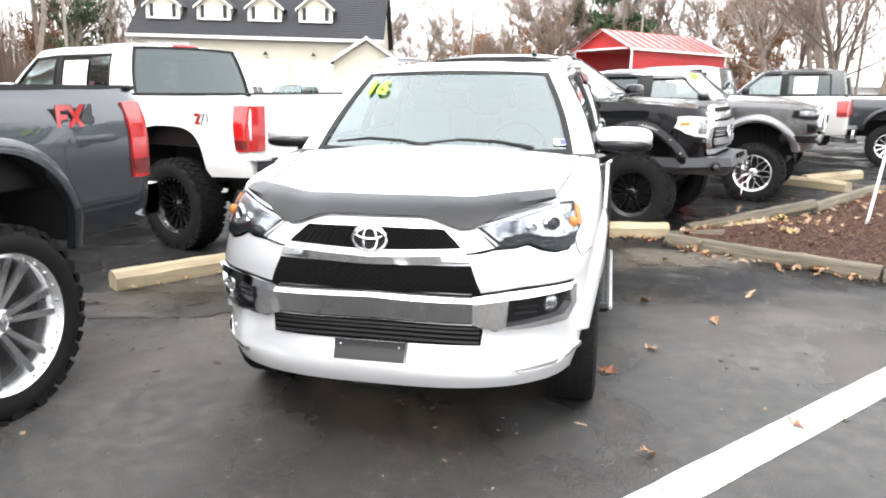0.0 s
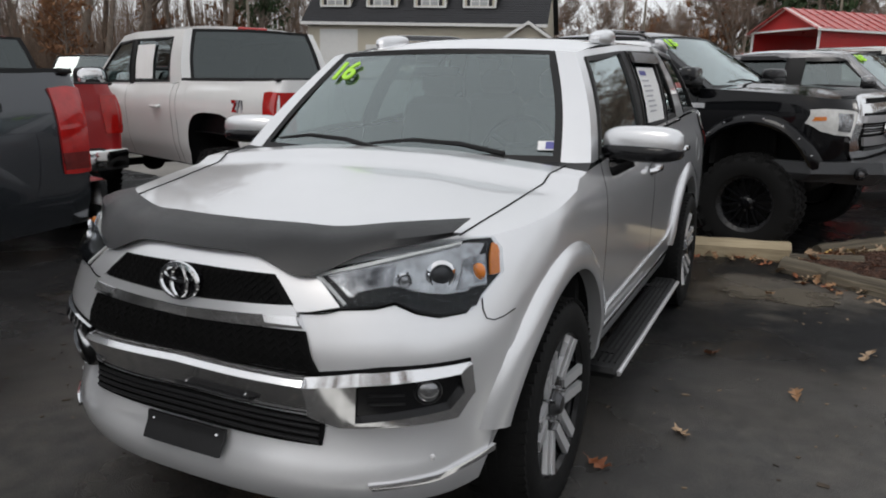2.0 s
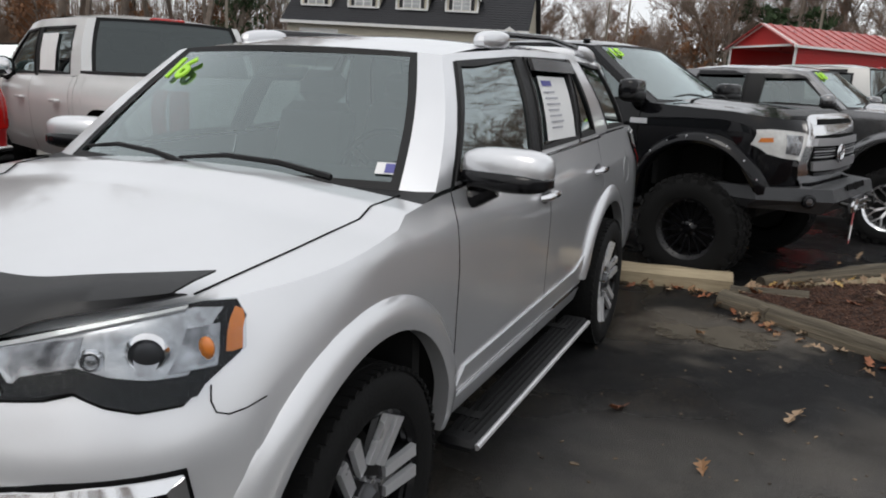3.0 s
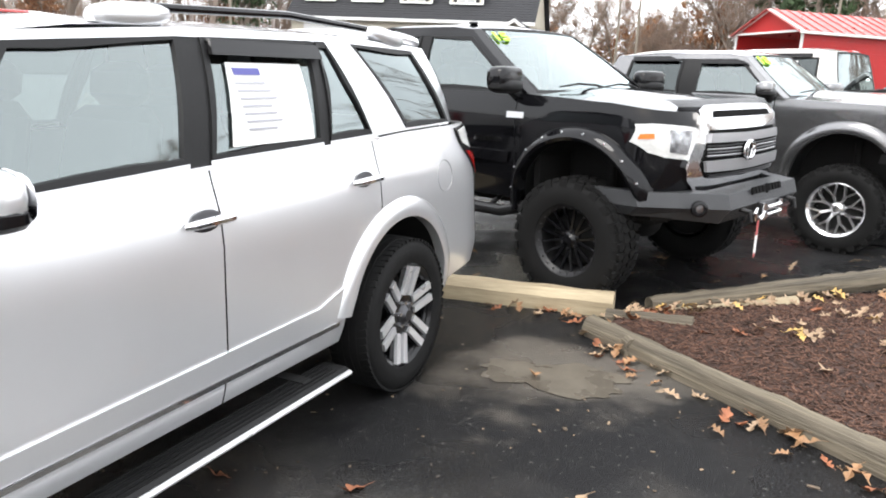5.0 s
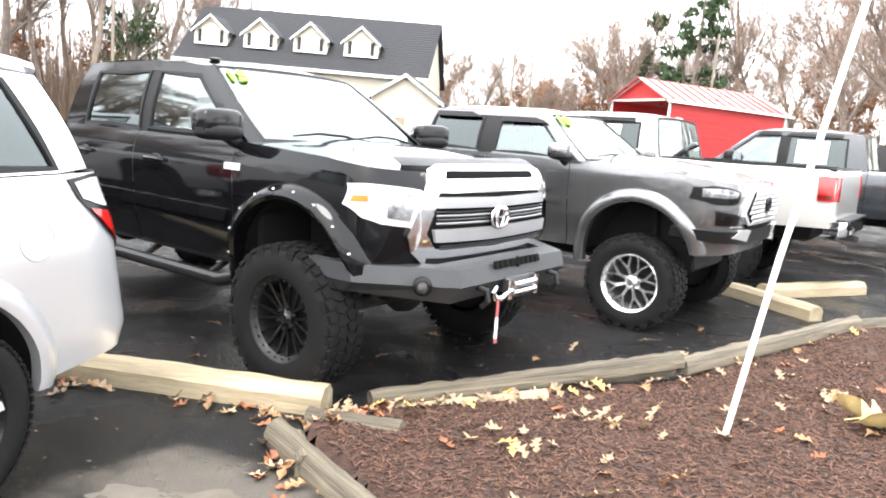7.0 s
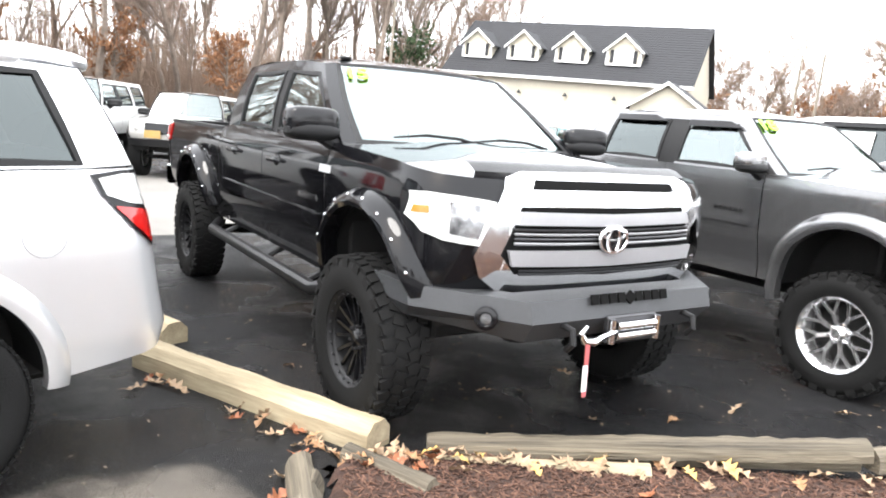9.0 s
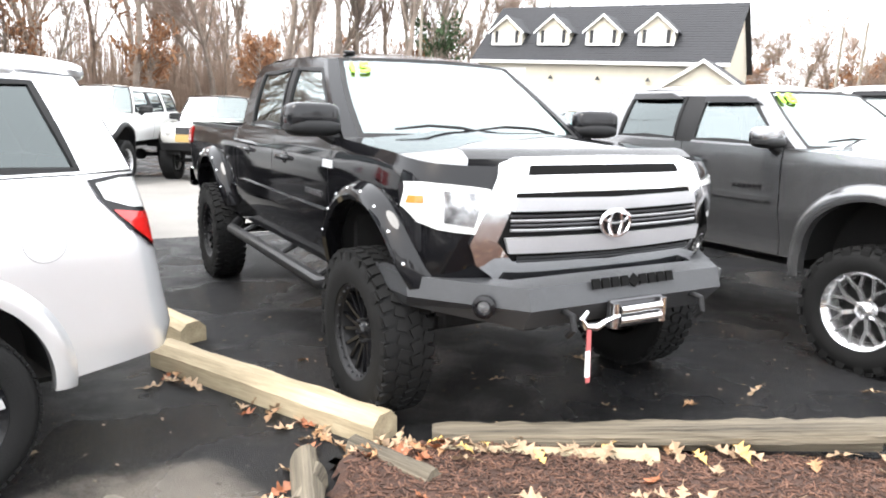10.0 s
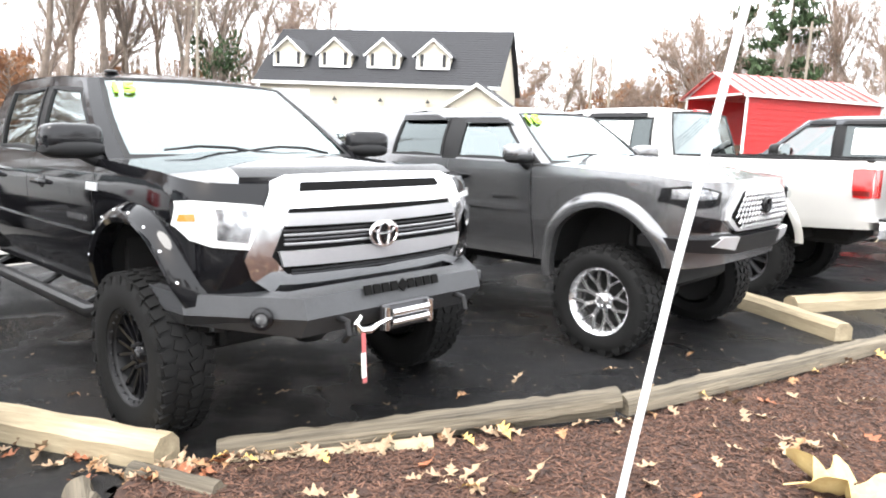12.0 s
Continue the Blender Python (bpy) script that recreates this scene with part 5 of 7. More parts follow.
def black_pickup():
    m = pose(1.05, 9.937, 0, 0, 0, -30)
    c = pickup("black_pickup", "lifted black crew-cab pickup with steel winch bumper on wet asphalt", m, BLACK, lift=0.3, tyre=0.45, arch=0.53, arch_c=0.65, sill_z=0.67, wb=3.7, w=1.0, nose=0.77, bulge=0.022, roof_h=1.87, hood_h=1.372, cowl_back=0.5, belt_in=0.03, rake=0.74, doors=(1.165, 1.265), post=0.09, glasses={"F": SIDE_GLASS, "B": PRIVACY})
    L, P = c.L, c.patch
    c.flares(BLACK, 0.085, 0.085, bolts=1, drop=2)
    c.wheels("black", 0.285, 0.255, 40, 0.145, SATIN_BLACK, GLOSS_BLACK, 0.055)
    trail_steps(c)
    tail_lamps(c, 0.95 + L, 1.17 + L)
    rear_bumper(c)
    # bright grille frame round bars
    both = lambda rows: rows + [(-y, z) for y, z in reversed(rows) if y]
    P("front", both([(0.67, 1.3), (0.63, 1.385), (0.54, 1.415), (0, 1.422)]), both([(0.78, 1.03), (0.745, 0.94), (0.65, 0.868), (0, 0.835)]), 0.03, 0.08, CHROME, "grille_frame", nu=30, nv=10, label="chrome grille frame")
    gr = P("front", both([(0.555, 1.265), (0, 1.262)]), both([(0.655, 1.04), (0.575, 0.955), (0, 0.93)]), 0.036, 0.02, VOID, "grille", nu=24, nv=6)
    P("front", [(0.47, 1.376), (-0.47, 1.376)], [(0.485, 1.346), (-0.485, 1.346)], 0.036, 0.02, VOID, "hood_scoop", nu=16, nv=2)
    for za, zb, wa, wb_ in ((1.242, 1.187, 0.57, 0.59), (1.065, 0.998, 0.63, 0.61)):
        P("front", both([(wa, za), (0, za - 0.012)]), both([(wb_, zb), (0, zb - 0.012)]), 0.058, 0.03, GREY_TRIM, "grille_bar", gr, nu=20, nv=2)
    for z in (1.165, 1.143, 1.12, 1.098, 0.975, 0.958):
        part("grille_slat", Geo().tube([c.front((0.6 if z > 1 else 0.56) * (1 - i / 8), z - 0.01 * (1 - (1 - i / 8) ** 2), 0.044) for i in range(17)], 0.007, 5), GREY_TRIM if z in (1.143, 1.098) else DARK_METAL, gr)
    c.badge(Matrix.Translation(c.front(0, 0.81 + L, 0.07)), 0.095)
    part("hood_deflector", Geo().grid([[c.front(0.74 * (1 - i / 10), 1.1 + L) + Vector((-0.1 + dx, 0, dz)) for dx, dz in ((0.05, -0.02), (0.06, 0.02), (0.0, 0.055), (-0.06, 0.065))] for i in range(21)]), SATIN_BLACK, c.root)
    for s in (1, -1):
        hl = P("front", [(s * 0.68, 1.285), (s * 0.76, 1.296), (s * 0.86, 1.306), (s * 0.95, 1.312), (s * 0.984, 1.305)], [(s * 0.75, 1.078), (s * 0.82, 1.085), (s * 0.9, 1.096), (s * 0.96, 1.125), (s * 0.99, 1.19)], 0.012, 0.03, WHITE_LENS, "headlamp", nu=24, nv=6)
        P("front", [(s * 0.72, 1.265), (s * 0.88, 1.275)], [(s * 0.76, 1.11), (s * 0.88, 1.13)], 0.015, 0.01, HEADLAMP, "reflector", hl, nu=8, nv=4)
        P("front", [(s * 0.945, 1.25), (s * 0.978, 1.245)], [(s * 0.945, 1.215), (s * 0.982, 1.21)], 0.016, 0.02, AMBER, "turn_signal", hl, nu=5)
        for x, z in ((c.ch - 0.92, 1.0 + L), (c.ch - 1.9, 1.0 + L)):
            c.handle(x, z, s, GLOSS_BLACK)
        c.mirror(c.ch - 0.1, 1.275 + L, s, GLOSS_BLACK, 1.18, tall=1.2, square=0.5)
        P("side", [(c.ch - 0.1, 0.735 + L), (c.cb + 0.15, 0.745 + L)], [(c.ch - 0.12, 0.655 + L), (c.cb + 0.15, 0.665 + L)], 0.022, 0.03, BLACK, "door_moulding", s=s, nu=18, nv=2)
        for k in range(6):
            P("side", [(c.ch - 0.18 - 0.05 * k, 0.84 + L), (c.ch - 0.22 - 0.05 * k, 0.84 + L)], [(c.ch - 0.18 - 0.05 * k, 0.805 + L), (c.ch - 0.22 - 0.05 * k, 0.805 + L)], 0.006, 0.006, CHROME, "model_lettering", s=s, nu=1, nv=1)
        P("side", [(c.ch + 0.02, 1.04 + L), (c.ch - 0.14, 1.04 + L)], [(c.ch + 0.02, 0.995 + L), (c.ch - 0.14, 0.995 + L)], 0.006, 0.006, SATIN, "fender_badge", s=s, nu=2, nv=1)
    # steel winch bumper: faceted, with lamp holes, shackles, fairlead and hook
    st = [(1.02, -0.72, 0.0), (1.0, -0.36, 0.02), (0.62, 0.12, 0.06), (-0.62, 0.12, 0.06), (-1.0, -0.36, 0.02), (-1.02, -0.72, 0.0)]
    x0 = c.xe + 0.08
    zlo, zmid, zhi = 0.35 + L, 0.465 + L, 0.56 + L
    rows = [[(x0 + dx - 0.06, y * 0.96, zlo + 0.04 * (abs(y) > 0.7)) for y, dx, _ in st], [(x0 + dx + 0.03, y, zmid - 0.005) for y, dx, _ in st], [(x0 + dx + 0.0, y, zhi) for y, dx, _ in st], [(x0 + dx - 0.17, y * 0.96, zhi + 0.004) for y, dx, _ in st]]
    rows = [rows[0], rows[1], rows[2], rows[3], [(p[0] - 0.05, p[1], p[2] - 0.2) for p in rows[3]]]
    bp = part("winch_bumper", Geo().grid(rows, flip=True), POWDER, c.root, "faceted grey-black steel winch bumper", smooth=0)
    for i in range(9):
        if i == 4:
            part("emblem_cutout", Geo().box(0.012, 0.05, 0.05, pose(x0 + 0.14, 0, 0.55 + L, 45, 0, 0) @ pose(0, 0, 0, 0, -17, 0)), VOID, bp)
            continue
        wd = 0.045
        y = 0.24 - 0.06 * i
        part("cutout_bar", Geo().box(0.012, wd, 0.05, pose(x0 + 0.139, y, 0.552 + L, 0, -17, 0)), VOID, bp)
    for s in (1, -1):
        lamp = part("bumper_lamp", Geo().lathe([(0.0001, 0.004), (0.026, 0.003), (0.03, -0.02)], 20, pose(x0 + 0.005, s * 0.78, 0.465 + L, 0, 0, -90 + s * 42)), HEADLAMP, bp)
        part("lamp_ring", Geo().lathe([(0.028, 0.0), (0.036, 0.012), (0.054, 0.006), (0.056, -0.02)], 22, pose(x0 + 0.005, s * 0.78, 0.465 + L, 0, 0, -90 + s * 42)), GLOSS_BLACK, lamp)
        part("shackle_mount", Geo().tube([(x0 + 0.12, s * 0.42, 0.44 + L), (x0 + 0.2, s * 0.42, 0.43 + L), (x0 + 0.21, s * 0.42, 0.37 + L), (x0 + 0.17, s * 0.42, 0.33 + L)], 0.018, 8), SATIN_BLACK, bp)
    fl = part("fairlead", Geo().box(0.03, 0.34, 0.14, pose(x0 + 0.16, 0, 0.4 + L), 0.008), DARK_METAL, bp)
    for z in (0.375, 0.425):
        part("roller", Geo().tube([(x0 + 0.2, -0.13, z + L), (x0 + 0.2, 0.13, z + L)], 0.021, 14), CHROME, fl)
    for s in (1, -1):
        part("roller", Geo().tube([(x0 + 0.19, s * 0.155, 0.34 + L), (x0 + 0.19, s * 0.155, 0.46 + L)], 0.02, 12), CHROME, fl)
    hook = part("winch_hook", Geo().tube([(x0 + 0.2, -0.14, 0.4 + L), (x0 + 0.22, -0.24, 0.39 + L), (x0 + 0.22, -0.3, 0.37 + L), (x0 + 0.22, -0.36, 0.38 + L), (x0 + 0.22, -0.385, 0.42 + L), (x0 + 0.22, -0.35, 0.45 + L)], [0.012, 0.014, 0.022, 0.02, 0.016, 0.01], 10), CHROME, bp)
    part("strap", Geo().box(0.006, 0.024, 0.27, pose(x0 + 0.23, -0.34, 0.24 + L, 4, 2, 0)), RED_STRAP, hook, "red webbing pull strap")
    part("strap_tag", Geo().box(0.008, 0.025, 0.13, pose(x0 + 0.231, -0.343, 0.2 + L, 4, 2, 0)), PAPER, hook)
    # roof light and year mark
    part("roof_clearance_lamp", Geo().ball(0.04, 0.05, 0.015, 10, pose(c.ch - 0.95, -0.5, roof_of(c, c.ch - 0.95) + 0.045)), SATIN_BLACK, c.root)
    year_mark(c, "15", -0.75)
    return c


def roof_of(c, x):
    return table(c.roof_z, x)


def year_mark(c, text, v, size=0.17):
    def on_glass(h, u):
        e = c.cab_line(0, h)
        return Vector((e.x + c.bow_f * (1 - u * u) + 0.004, e.y * u, e.z + 0.02 * h * (1 - u * u)))
    o = on_glass(0.85, v)
    u = (on_glass(0.85, v + 0.02) - on_glass(0.85, v - 0.02)).normalized()
    w = (on_glass(0.87, v) - on_glass(0.83, v)).normalized()
    nrm = u.cross(w).normalized()
    lettering("year_marking", text, size, NEON, c.root, Matrix.Translation(o + nrm * 0.008) @ Matrix((u, w, nrm)).transposed().to_4x4(), "neon green year written on the windscreen", 0.001, 0.0, 0.005)


def grey_pickup():
    m = pose(3.55, 12.04, 0, 0, 0, -30)
    c = pickup("grey_pickup", "lifted metallic grey pickup with chrome mesh wheels", m, GREY, lift=0.37, tyre=0.42, arch=0.5, arch_c=0.65, sill_z=0.66, wb=3.24, w=0.94, cowl_back=0.62, rake=0.5, doors=(1.07, 1.27), belt_in=0.05, post=0.1, nose=0.8, tail=1.2, cab_len=0.89, hood_h=1.27, bed_h=1.2, roof_h=1.68, bulge=0.045, glasses={"F": SIDE_GLASS, "B": PRIVACY})
    L, P = c.L, c.patch
    c.flares(GREY, 0.055, 0.1, drop=8)
    c.wheels("mesh", 0.31, 0.255, 38, 0.06, WHEEL_CHROME, WHEEL_CHROME, 0.05)
    tail_lamps(c, 0.9 + L, 1.08 + L)
    rear_bumper(c)
    hex_t = [(0.53, 0.765 + L), (0.37, 0.92 + L), (-0.37, 0.92 + L), (-0.53, 0.765 + L)]
    hex_b = [(0.54, 0.735 + L), (0.4, 0.655 + L), (-0.4, 0.655 + L), (-0.54, 0.735 + L)]
    P("front", [(y * 1.07, z + 0.022) for y, z in hex_t], [(y * 1.07, z - 0.022) for y, z in hex_b], 0.03, 0.05, SATIN, "grille_frame", nu=20, nv=5)
    gr = P("front", hex_t, hex_b, 0.036, 0.02, VOID, "grille", nu=20, nv=5)
    for r in range(7):
        z = 0.67 + 0.038 * r + L
        w = table([(0.655, 0.38), (0.75, 0.5), (0.92, 0.35)], z - L)
        pts = [c.front(w * (1 - i / 16), z + 0.013 * (1 if i % 2 else -1), 0.042) for i in range(33)]
        part("grille_mesh_bar", Geo().tube(pts, 0.007, 5), SATIN, gr)
    c.badge(Matrix.Translation(c.front(0, 0.805 + L, 0.06)), 0.08, GLOSS_BLACK)
    for s in (1, -1):
        P("front", [(s * 0.64, 0.915 + L), (s * 0.78, 0.95 + L), (s * 0.88, 0.963 + L), (s * 0.93, 0.942 + L)], [(s * 0.66, 0.827 + L), (s * 0.78, 0.805 + L), (s * 0.88, 0.81 + L), (s * 0.93, 0.846 + L)], 0.012, 0.03, GLOSS_BLACK, "headlamp_housing", nu=14, nv=4)
        hl = P("front", [(s * 0.68, 0.91 + L), (s * 0.8, 0.94 + L), (s * 0.915, 0.938 + L)], [(s * 0.7, 0.872 + L), (s * 0.8, 0.865 + L), (s * 0.915, 0.868 + L)], 0.018, 0.02, HEADLAMP, "headlamp", nu=12, nv=4)
        part("projector", Geo().ball(0.025, 0.04, 0.04, 12, Matrix.Translation(c.front(s * 0.74, 0.85 + L, 0.02))), LENS, hl)
        P("front", [(s * 0.62, 0.72 + L), (s * 0.86, 0.76 + L)], [(s * 0.62, 0.63 + L), (s * 0.84, 0.64 + L)], 0.01, 0.03, GLOSS_BLACK, "fog_lamp_recess", nu=8)
        part("fog_lamp", Geo().ball(0.02, 0.035, 0.035, 12, Matrix.Translation(c.front(s * 0.76, 0.69 + L, 0.015))), LENS, c.root)
        for x, z in ((c.ch - 0.82, 0.95 + L), (c.ch - 1.68, 0.95 + L)):
            c.handle(x, z, s, GLOSS_BLACK)
        c.mirror(c.ch - 0.12, 1.15 + L, s, GREY, 1.1, PLASTIC, square=0.58)
        P("side", [(c.ch - 0.12, 0.72 + L), (c.cb + 0.15, 0.73 + L)], [(c.ch - 0.15, 0.68 + L), (c.cb + 0.15, 0.69 + L)], 0.02, 0.03, GREY, "door_moulding", s=s, nu=14, nv=2)
        for k in range(6):
            P("side", [(c.ch - 0.2 - 0.045 * k, 0.8 + L), (c.ch - 0.235 - 0.045 * k, 0.8 + L)], [(c.ch - 0.2 - 0.045 * k, 0.77 + L), (c.ch - 0.235 - 0.045 * k, 0.77 + L)], 0.006, 0.006, CHROME, "model_lettering", s=s, nu=1, nv=1)
        for x0, x1 in ((c.ch - 0.22, c.ch - 0.93), (c.ch - 0.95, c.ch - 1.75)):
            za = table(c.roof_z, x0) - 0.03
            P("cab", [(x0 - 0.35, za), (x1, za)], [(x0 - 0.2, za - 0.05), (x1, za - 0.05)], 0.03, 0.015, GLOSS_BLACK, "window_visor", s=s, nu=8, nv=2)
    lp = P("front", [(0.92, 0.6 + L), (0.4, 0.6 + L), (-0.4, 0.6 + L), (-0.92, 0.6 + L)], [(0.9, 0.52 + L), (0.4, 0.47 + L), (-0.4, 0.47 + L), (-0.9, 0.52 + L)], 0.05, 0.1, SATIN_BLACK, "bumper_skid", nu=20, nv=4)
    for s in (1, -1):
        P("front", [(s * 0.4, 0.6 + L), (s * 0.62, 0.61 + L)], [(s * 0.42, 0.5 + L), (s * 0.7, 0.55 + L)], 0.058, 0.03, SATIN, "skid_trim", lp, nu=6, nv=2)
    P("front", [(0.45, 0.65 + L), (-0.45, 0.65 + L)], [(0.43, 0.61 + L), (-0.43, 0.61 + L)], 0.02, 0.03, VOID, "lower_intake", nu=14, nv=2)
    year_mark(c, "18", -0.75)
    return c


def side_badge(c, x, z, s, text, size, mat, label):
    """Lettering on the flank, which reads from outside."""
    head, tail = (text[:2], text[2:]) if text[0] == "F" else (text[:1], text[1:])
    step = size * 0.62
    for k, (chars, mt) in enumerate(((head, mat), (tail, DARK_METAL if text[0] == "F" else GREY_INK))):
        dx = (-step * 0.55, step * (0.62 if text[0] == "F" else 0.5))[k] * (-1 if s > 0 else 1)
        m = Matrix.Translation(c.side(x + dx, z, 0.004, s)) @ pose(0, 0, 0, 90, 0, 180 if s > 0 else 0)
        d = lettering("bed_decal", chars, size, mt, c.root, m, label if k == 0 else "", 0.001, size * 0.035)
        lettering("decal_edge", chars, size, SATIN_BLACK, c.root, m @ pose(0.004, -0.004, -0.0022), "", 0.001, size * 0.07)


black_truck = black_pickup()
grey_truck = grey_pickup()


def parked_pickup(name, label, m, paint_mat, style="mesh", rim=CHROME, visors=True, sheet=True, badge=None, bumper=CHROME, lamp=(0.88, 1.15), rim_k=0.6, **kw):
    c = pickup(name, label, m, paint_mat, **kw)
    L, P = c.L, c.patch
    if kw.get("arch_n", 2.0) < 2.5:
        c.flares(paint_mat, 0.02, 0.06)
    c.wheels(style, 0.32, c.tyre_r * rim_k, 36, 0.05, rim, rim, 0.06)
    tail_lamps(c, lamp[0] + L, lamp[1] + L, 0.16, SMOKED_RED)
    rear_bumper(c, bumper)
    P("front", [(0.6, 1.0 + L), (-0.6, 1.0 + L)], [(0.6, 0.72 + L), (-0.6, 0.72 + L)], 0.02, 0.05, bumper, "grille_frame", nu=14, nv=3)
    P("front", [(0.54, 0.97 + L), (-0.54, 0.97 + L)], [(0.54, 0.75 + L), (-0.54, 0.75 + L)], 0.026, 0.02, VOID, "grille", nu=14, nv=3)
    P("front", [(0.94, 0.66 + L), (-0.94, 0.66 + L)], [(0.93, 0.48 + L), (-0.93, 0.48 + L)], 0.06, 0.1, bumper, "front_bumper", nu=16, nv=3)
    for s in (1, -1):
        P("front", [(s * 0.62, 1.0 + L), (s * 0.93, 1.0 + L)], [(s * 0.62, 0.8 + L), (s * 0.94, 0.82 + L)], 0.014, 0.03, WHITE_LENS, "headlamp", nu=8, nv=3)
        for x in (c.ch - 0.95, c.ch - 1.95 * kw.get("cab_len", 1)):
            c.handle(x, 0.98 + L, s, paint_mat if not visors else CHROME, False)
        c.mirror(c.ch - 0.4, 1.28 + L, s, PLASTIC, 1.3, tall=1.3)
        if visors:
            za = table(c.roof_z, c.ch - 1.2) - 0.03
            for x0, x1 in ((c.ch - 0.75, c.ch - 1.05), (c.ch - 1.2, c.ch - 1.95)):
                P("cab", [(x0, za), (x1, za)], [(x0 + 0.06, za - 0.05), (x1, za - 0.05)], 0.028, 0.012, GLOSS_BLACK, "window_visor", s=s, nu=6, nv=2)
        if sheet:
            P("cab", [(c.ch - 1.32, 1.62 + L), (c.ch - 1.78, 1.62 + L)], [(c.ch - 1.32, 1.26 + L), (c.ch - 1.78, 1.26 + L)], 0.006, 0.002, PAPER, "window_sticker", s=s, nu=3, nv=2)
    if badge:
        for s in (1, -1):
            side_badge(c, c.xt + badge[3], badge[4] + L, s, badge[0], badge[1], badge[2], badge[5])
    return c


def place(x, y, heading, c_local):
    """The pose that puts the vehicle's own point c_local at x, y."""
    r = pose(0, 0, 0, 0, 0, heading)
    d = r @ Vector((*c_local, 0))
    return pose(x - d.x, y - d.y, 0, 0, 0, heading)


# charcoal truck beside the SUV, placed by its near rear wheel
parked_pickup("charcoal_pickup", "lifted charcoal pickup with big polished chrome wheels", place(-2.14, 3.34, -104, (-1.98, 0.95)), CHARCOAL, "other", WHEEL_CHROME, wb=3.96, w=1.0, lift=0.36, tyre=0.48, arch=0.54, tail=1.2, bumper=CHROME, bed_h=1.39, lamp=(0.72, 1.16), rim_k=0.71, sill_z=0.72, badge=("FX4", 0.175, RED_LENS, 0.6, 1.08, "red and black off-road decal"))
# white truck seen from behind, placed by its rear corner
white_truck = parked_pickup("white_pickup", "lifted white crew-cab pickup with tinted rear glass", place(-1.72, 6.6, 147, (-3.02, 0.95)), WHITE, "black", GLOSS_BLACK, wb=3.65, w=1.0, lift=0.3, tyre=0.46, arch=0.53, tail=1.2, bed_h=1.4, hood_h=1.39, roof_h=1.94, cab_len=1.06, arch_n=3.4, post_r=0.1, sill_z=0.72, lamp=(0.74, 1.15), bumper=GLOSS_BLACK, visors=False, badge=("Z71", 0.14, RED_LENS, 0.66, 1.02, "red off-road decal"))
parked_pickup("red_pickup", "dark red pickup parked beside the white pickup", place(-4.65, 5.5, 147, (-3.0, 0.95)), RED, "other", SATIN, wb=3.6, w=0.98, lift=0.26, tyre=0.43, arch=0.5, tail=1.2, bed_h=1.4, hood_h=1.38, lamp=(0.8, 1.15))
# beyond the grey truck
parked_pickup("pale_pickup", "pale silver crew-cab pickup with red tail lamps", place(6.95, 12.5, 150, (-3.02, 0.95)), PALE, "other", DARK_METAL, wb=3.65, w=0.99, lift=0.26, tyre=0.44, arch=0.52, tail=1.2, bed_h=1.38, hood_h=1.38, roof_h=1.92, badge=("Z71", 0.11, RED_LENS, 0.9, 1.0, "red off-road decal"))
parked_pickup("slate_pickup", "dark slate pickup with vent visors over its windows", place(10.4, 14.6, 150, (-3.02, 0.95)), CHARCOAL, "other", WHEEL_CHROME, wb=3.65, w=0.98, lift=0.26, tyre=0.44, arch=0.52, tail=1.2, bed_h=1.36, hood_h=1.36)
parked_pickup("dark_pickup", "black pickup with bright alloy wheels", place(12.0, 17.2, 150, (-3.02, 0.95)), BLACK, "mesh", WHEEL_CHROME, wb=3.65, w=0.98, lift=0.15, tyre=0.42, arch=0.5, tail=1.2)


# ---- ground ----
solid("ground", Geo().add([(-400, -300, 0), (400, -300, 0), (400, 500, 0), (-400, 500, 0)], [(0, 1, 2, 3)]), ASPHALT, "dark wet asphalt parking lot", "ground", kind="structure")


def blob(cx, cy, rx, ry, seed, z=0.004, n=48, wob=0.25):
    """A flat stain or puddle with an uneven edge."""
    pts = [(cx, cy, z)]
    for i in range(n):
        a = 2 * math.pi * i / n
        k = 1 + wob * noise.noise(Vector((math.cos(a) * 1.6 + seed, math.sin(a) * 1.6, seed * 3.1))) + wob * 0.5 * noise.noise(Vector((math.cos(a) * 5, math.sin(a) * 5, seed)))
        pts.append((cx + rx * k * math.cos(a), cy + ry * k * math.sin(a), z))
    return Geo().add(pts, [(0, i + 1, (i + 1) % n + 1) for i in range(n)])


solid("silty_puddle", blob(2.2, 6.64, 0.42, 0.2, 1.7, 0.006, 64, 0.5), SILT, "shallow silty puddle on the asphalt", "puddle", kind="structure")
solid("silty_stain", blob(-1.9, 5.35, 1.1, 0.4, 4.2, 0.004, 64, 0.5), DAMP, "pale silt washed along the parking stop", "stain", kind="structure")


def old_lane():
    """Older asphalt strip behind the row of pickups, its sunlit brightness put into the colour."""
    rows = []
    for i in range(41):
        y = lerp(-2.4, 60, i / 40)
        rows.append([(x + 0.25 * noise.noise(Vector((y * 0.9, x, 5.0))), y, 0.004) for x in (-12.5, -8.0, -4.1)])
    solid("driveway", Geo().grid(rows, flip=True), OLD_SUNLIT_ASPHALT, "strip of older asphalt behind the parked row, coloured pale as if sunlit", "driveway", pose(1.05, 9.937, 0, 0, 0, -30), kind="structure")


old_lane()


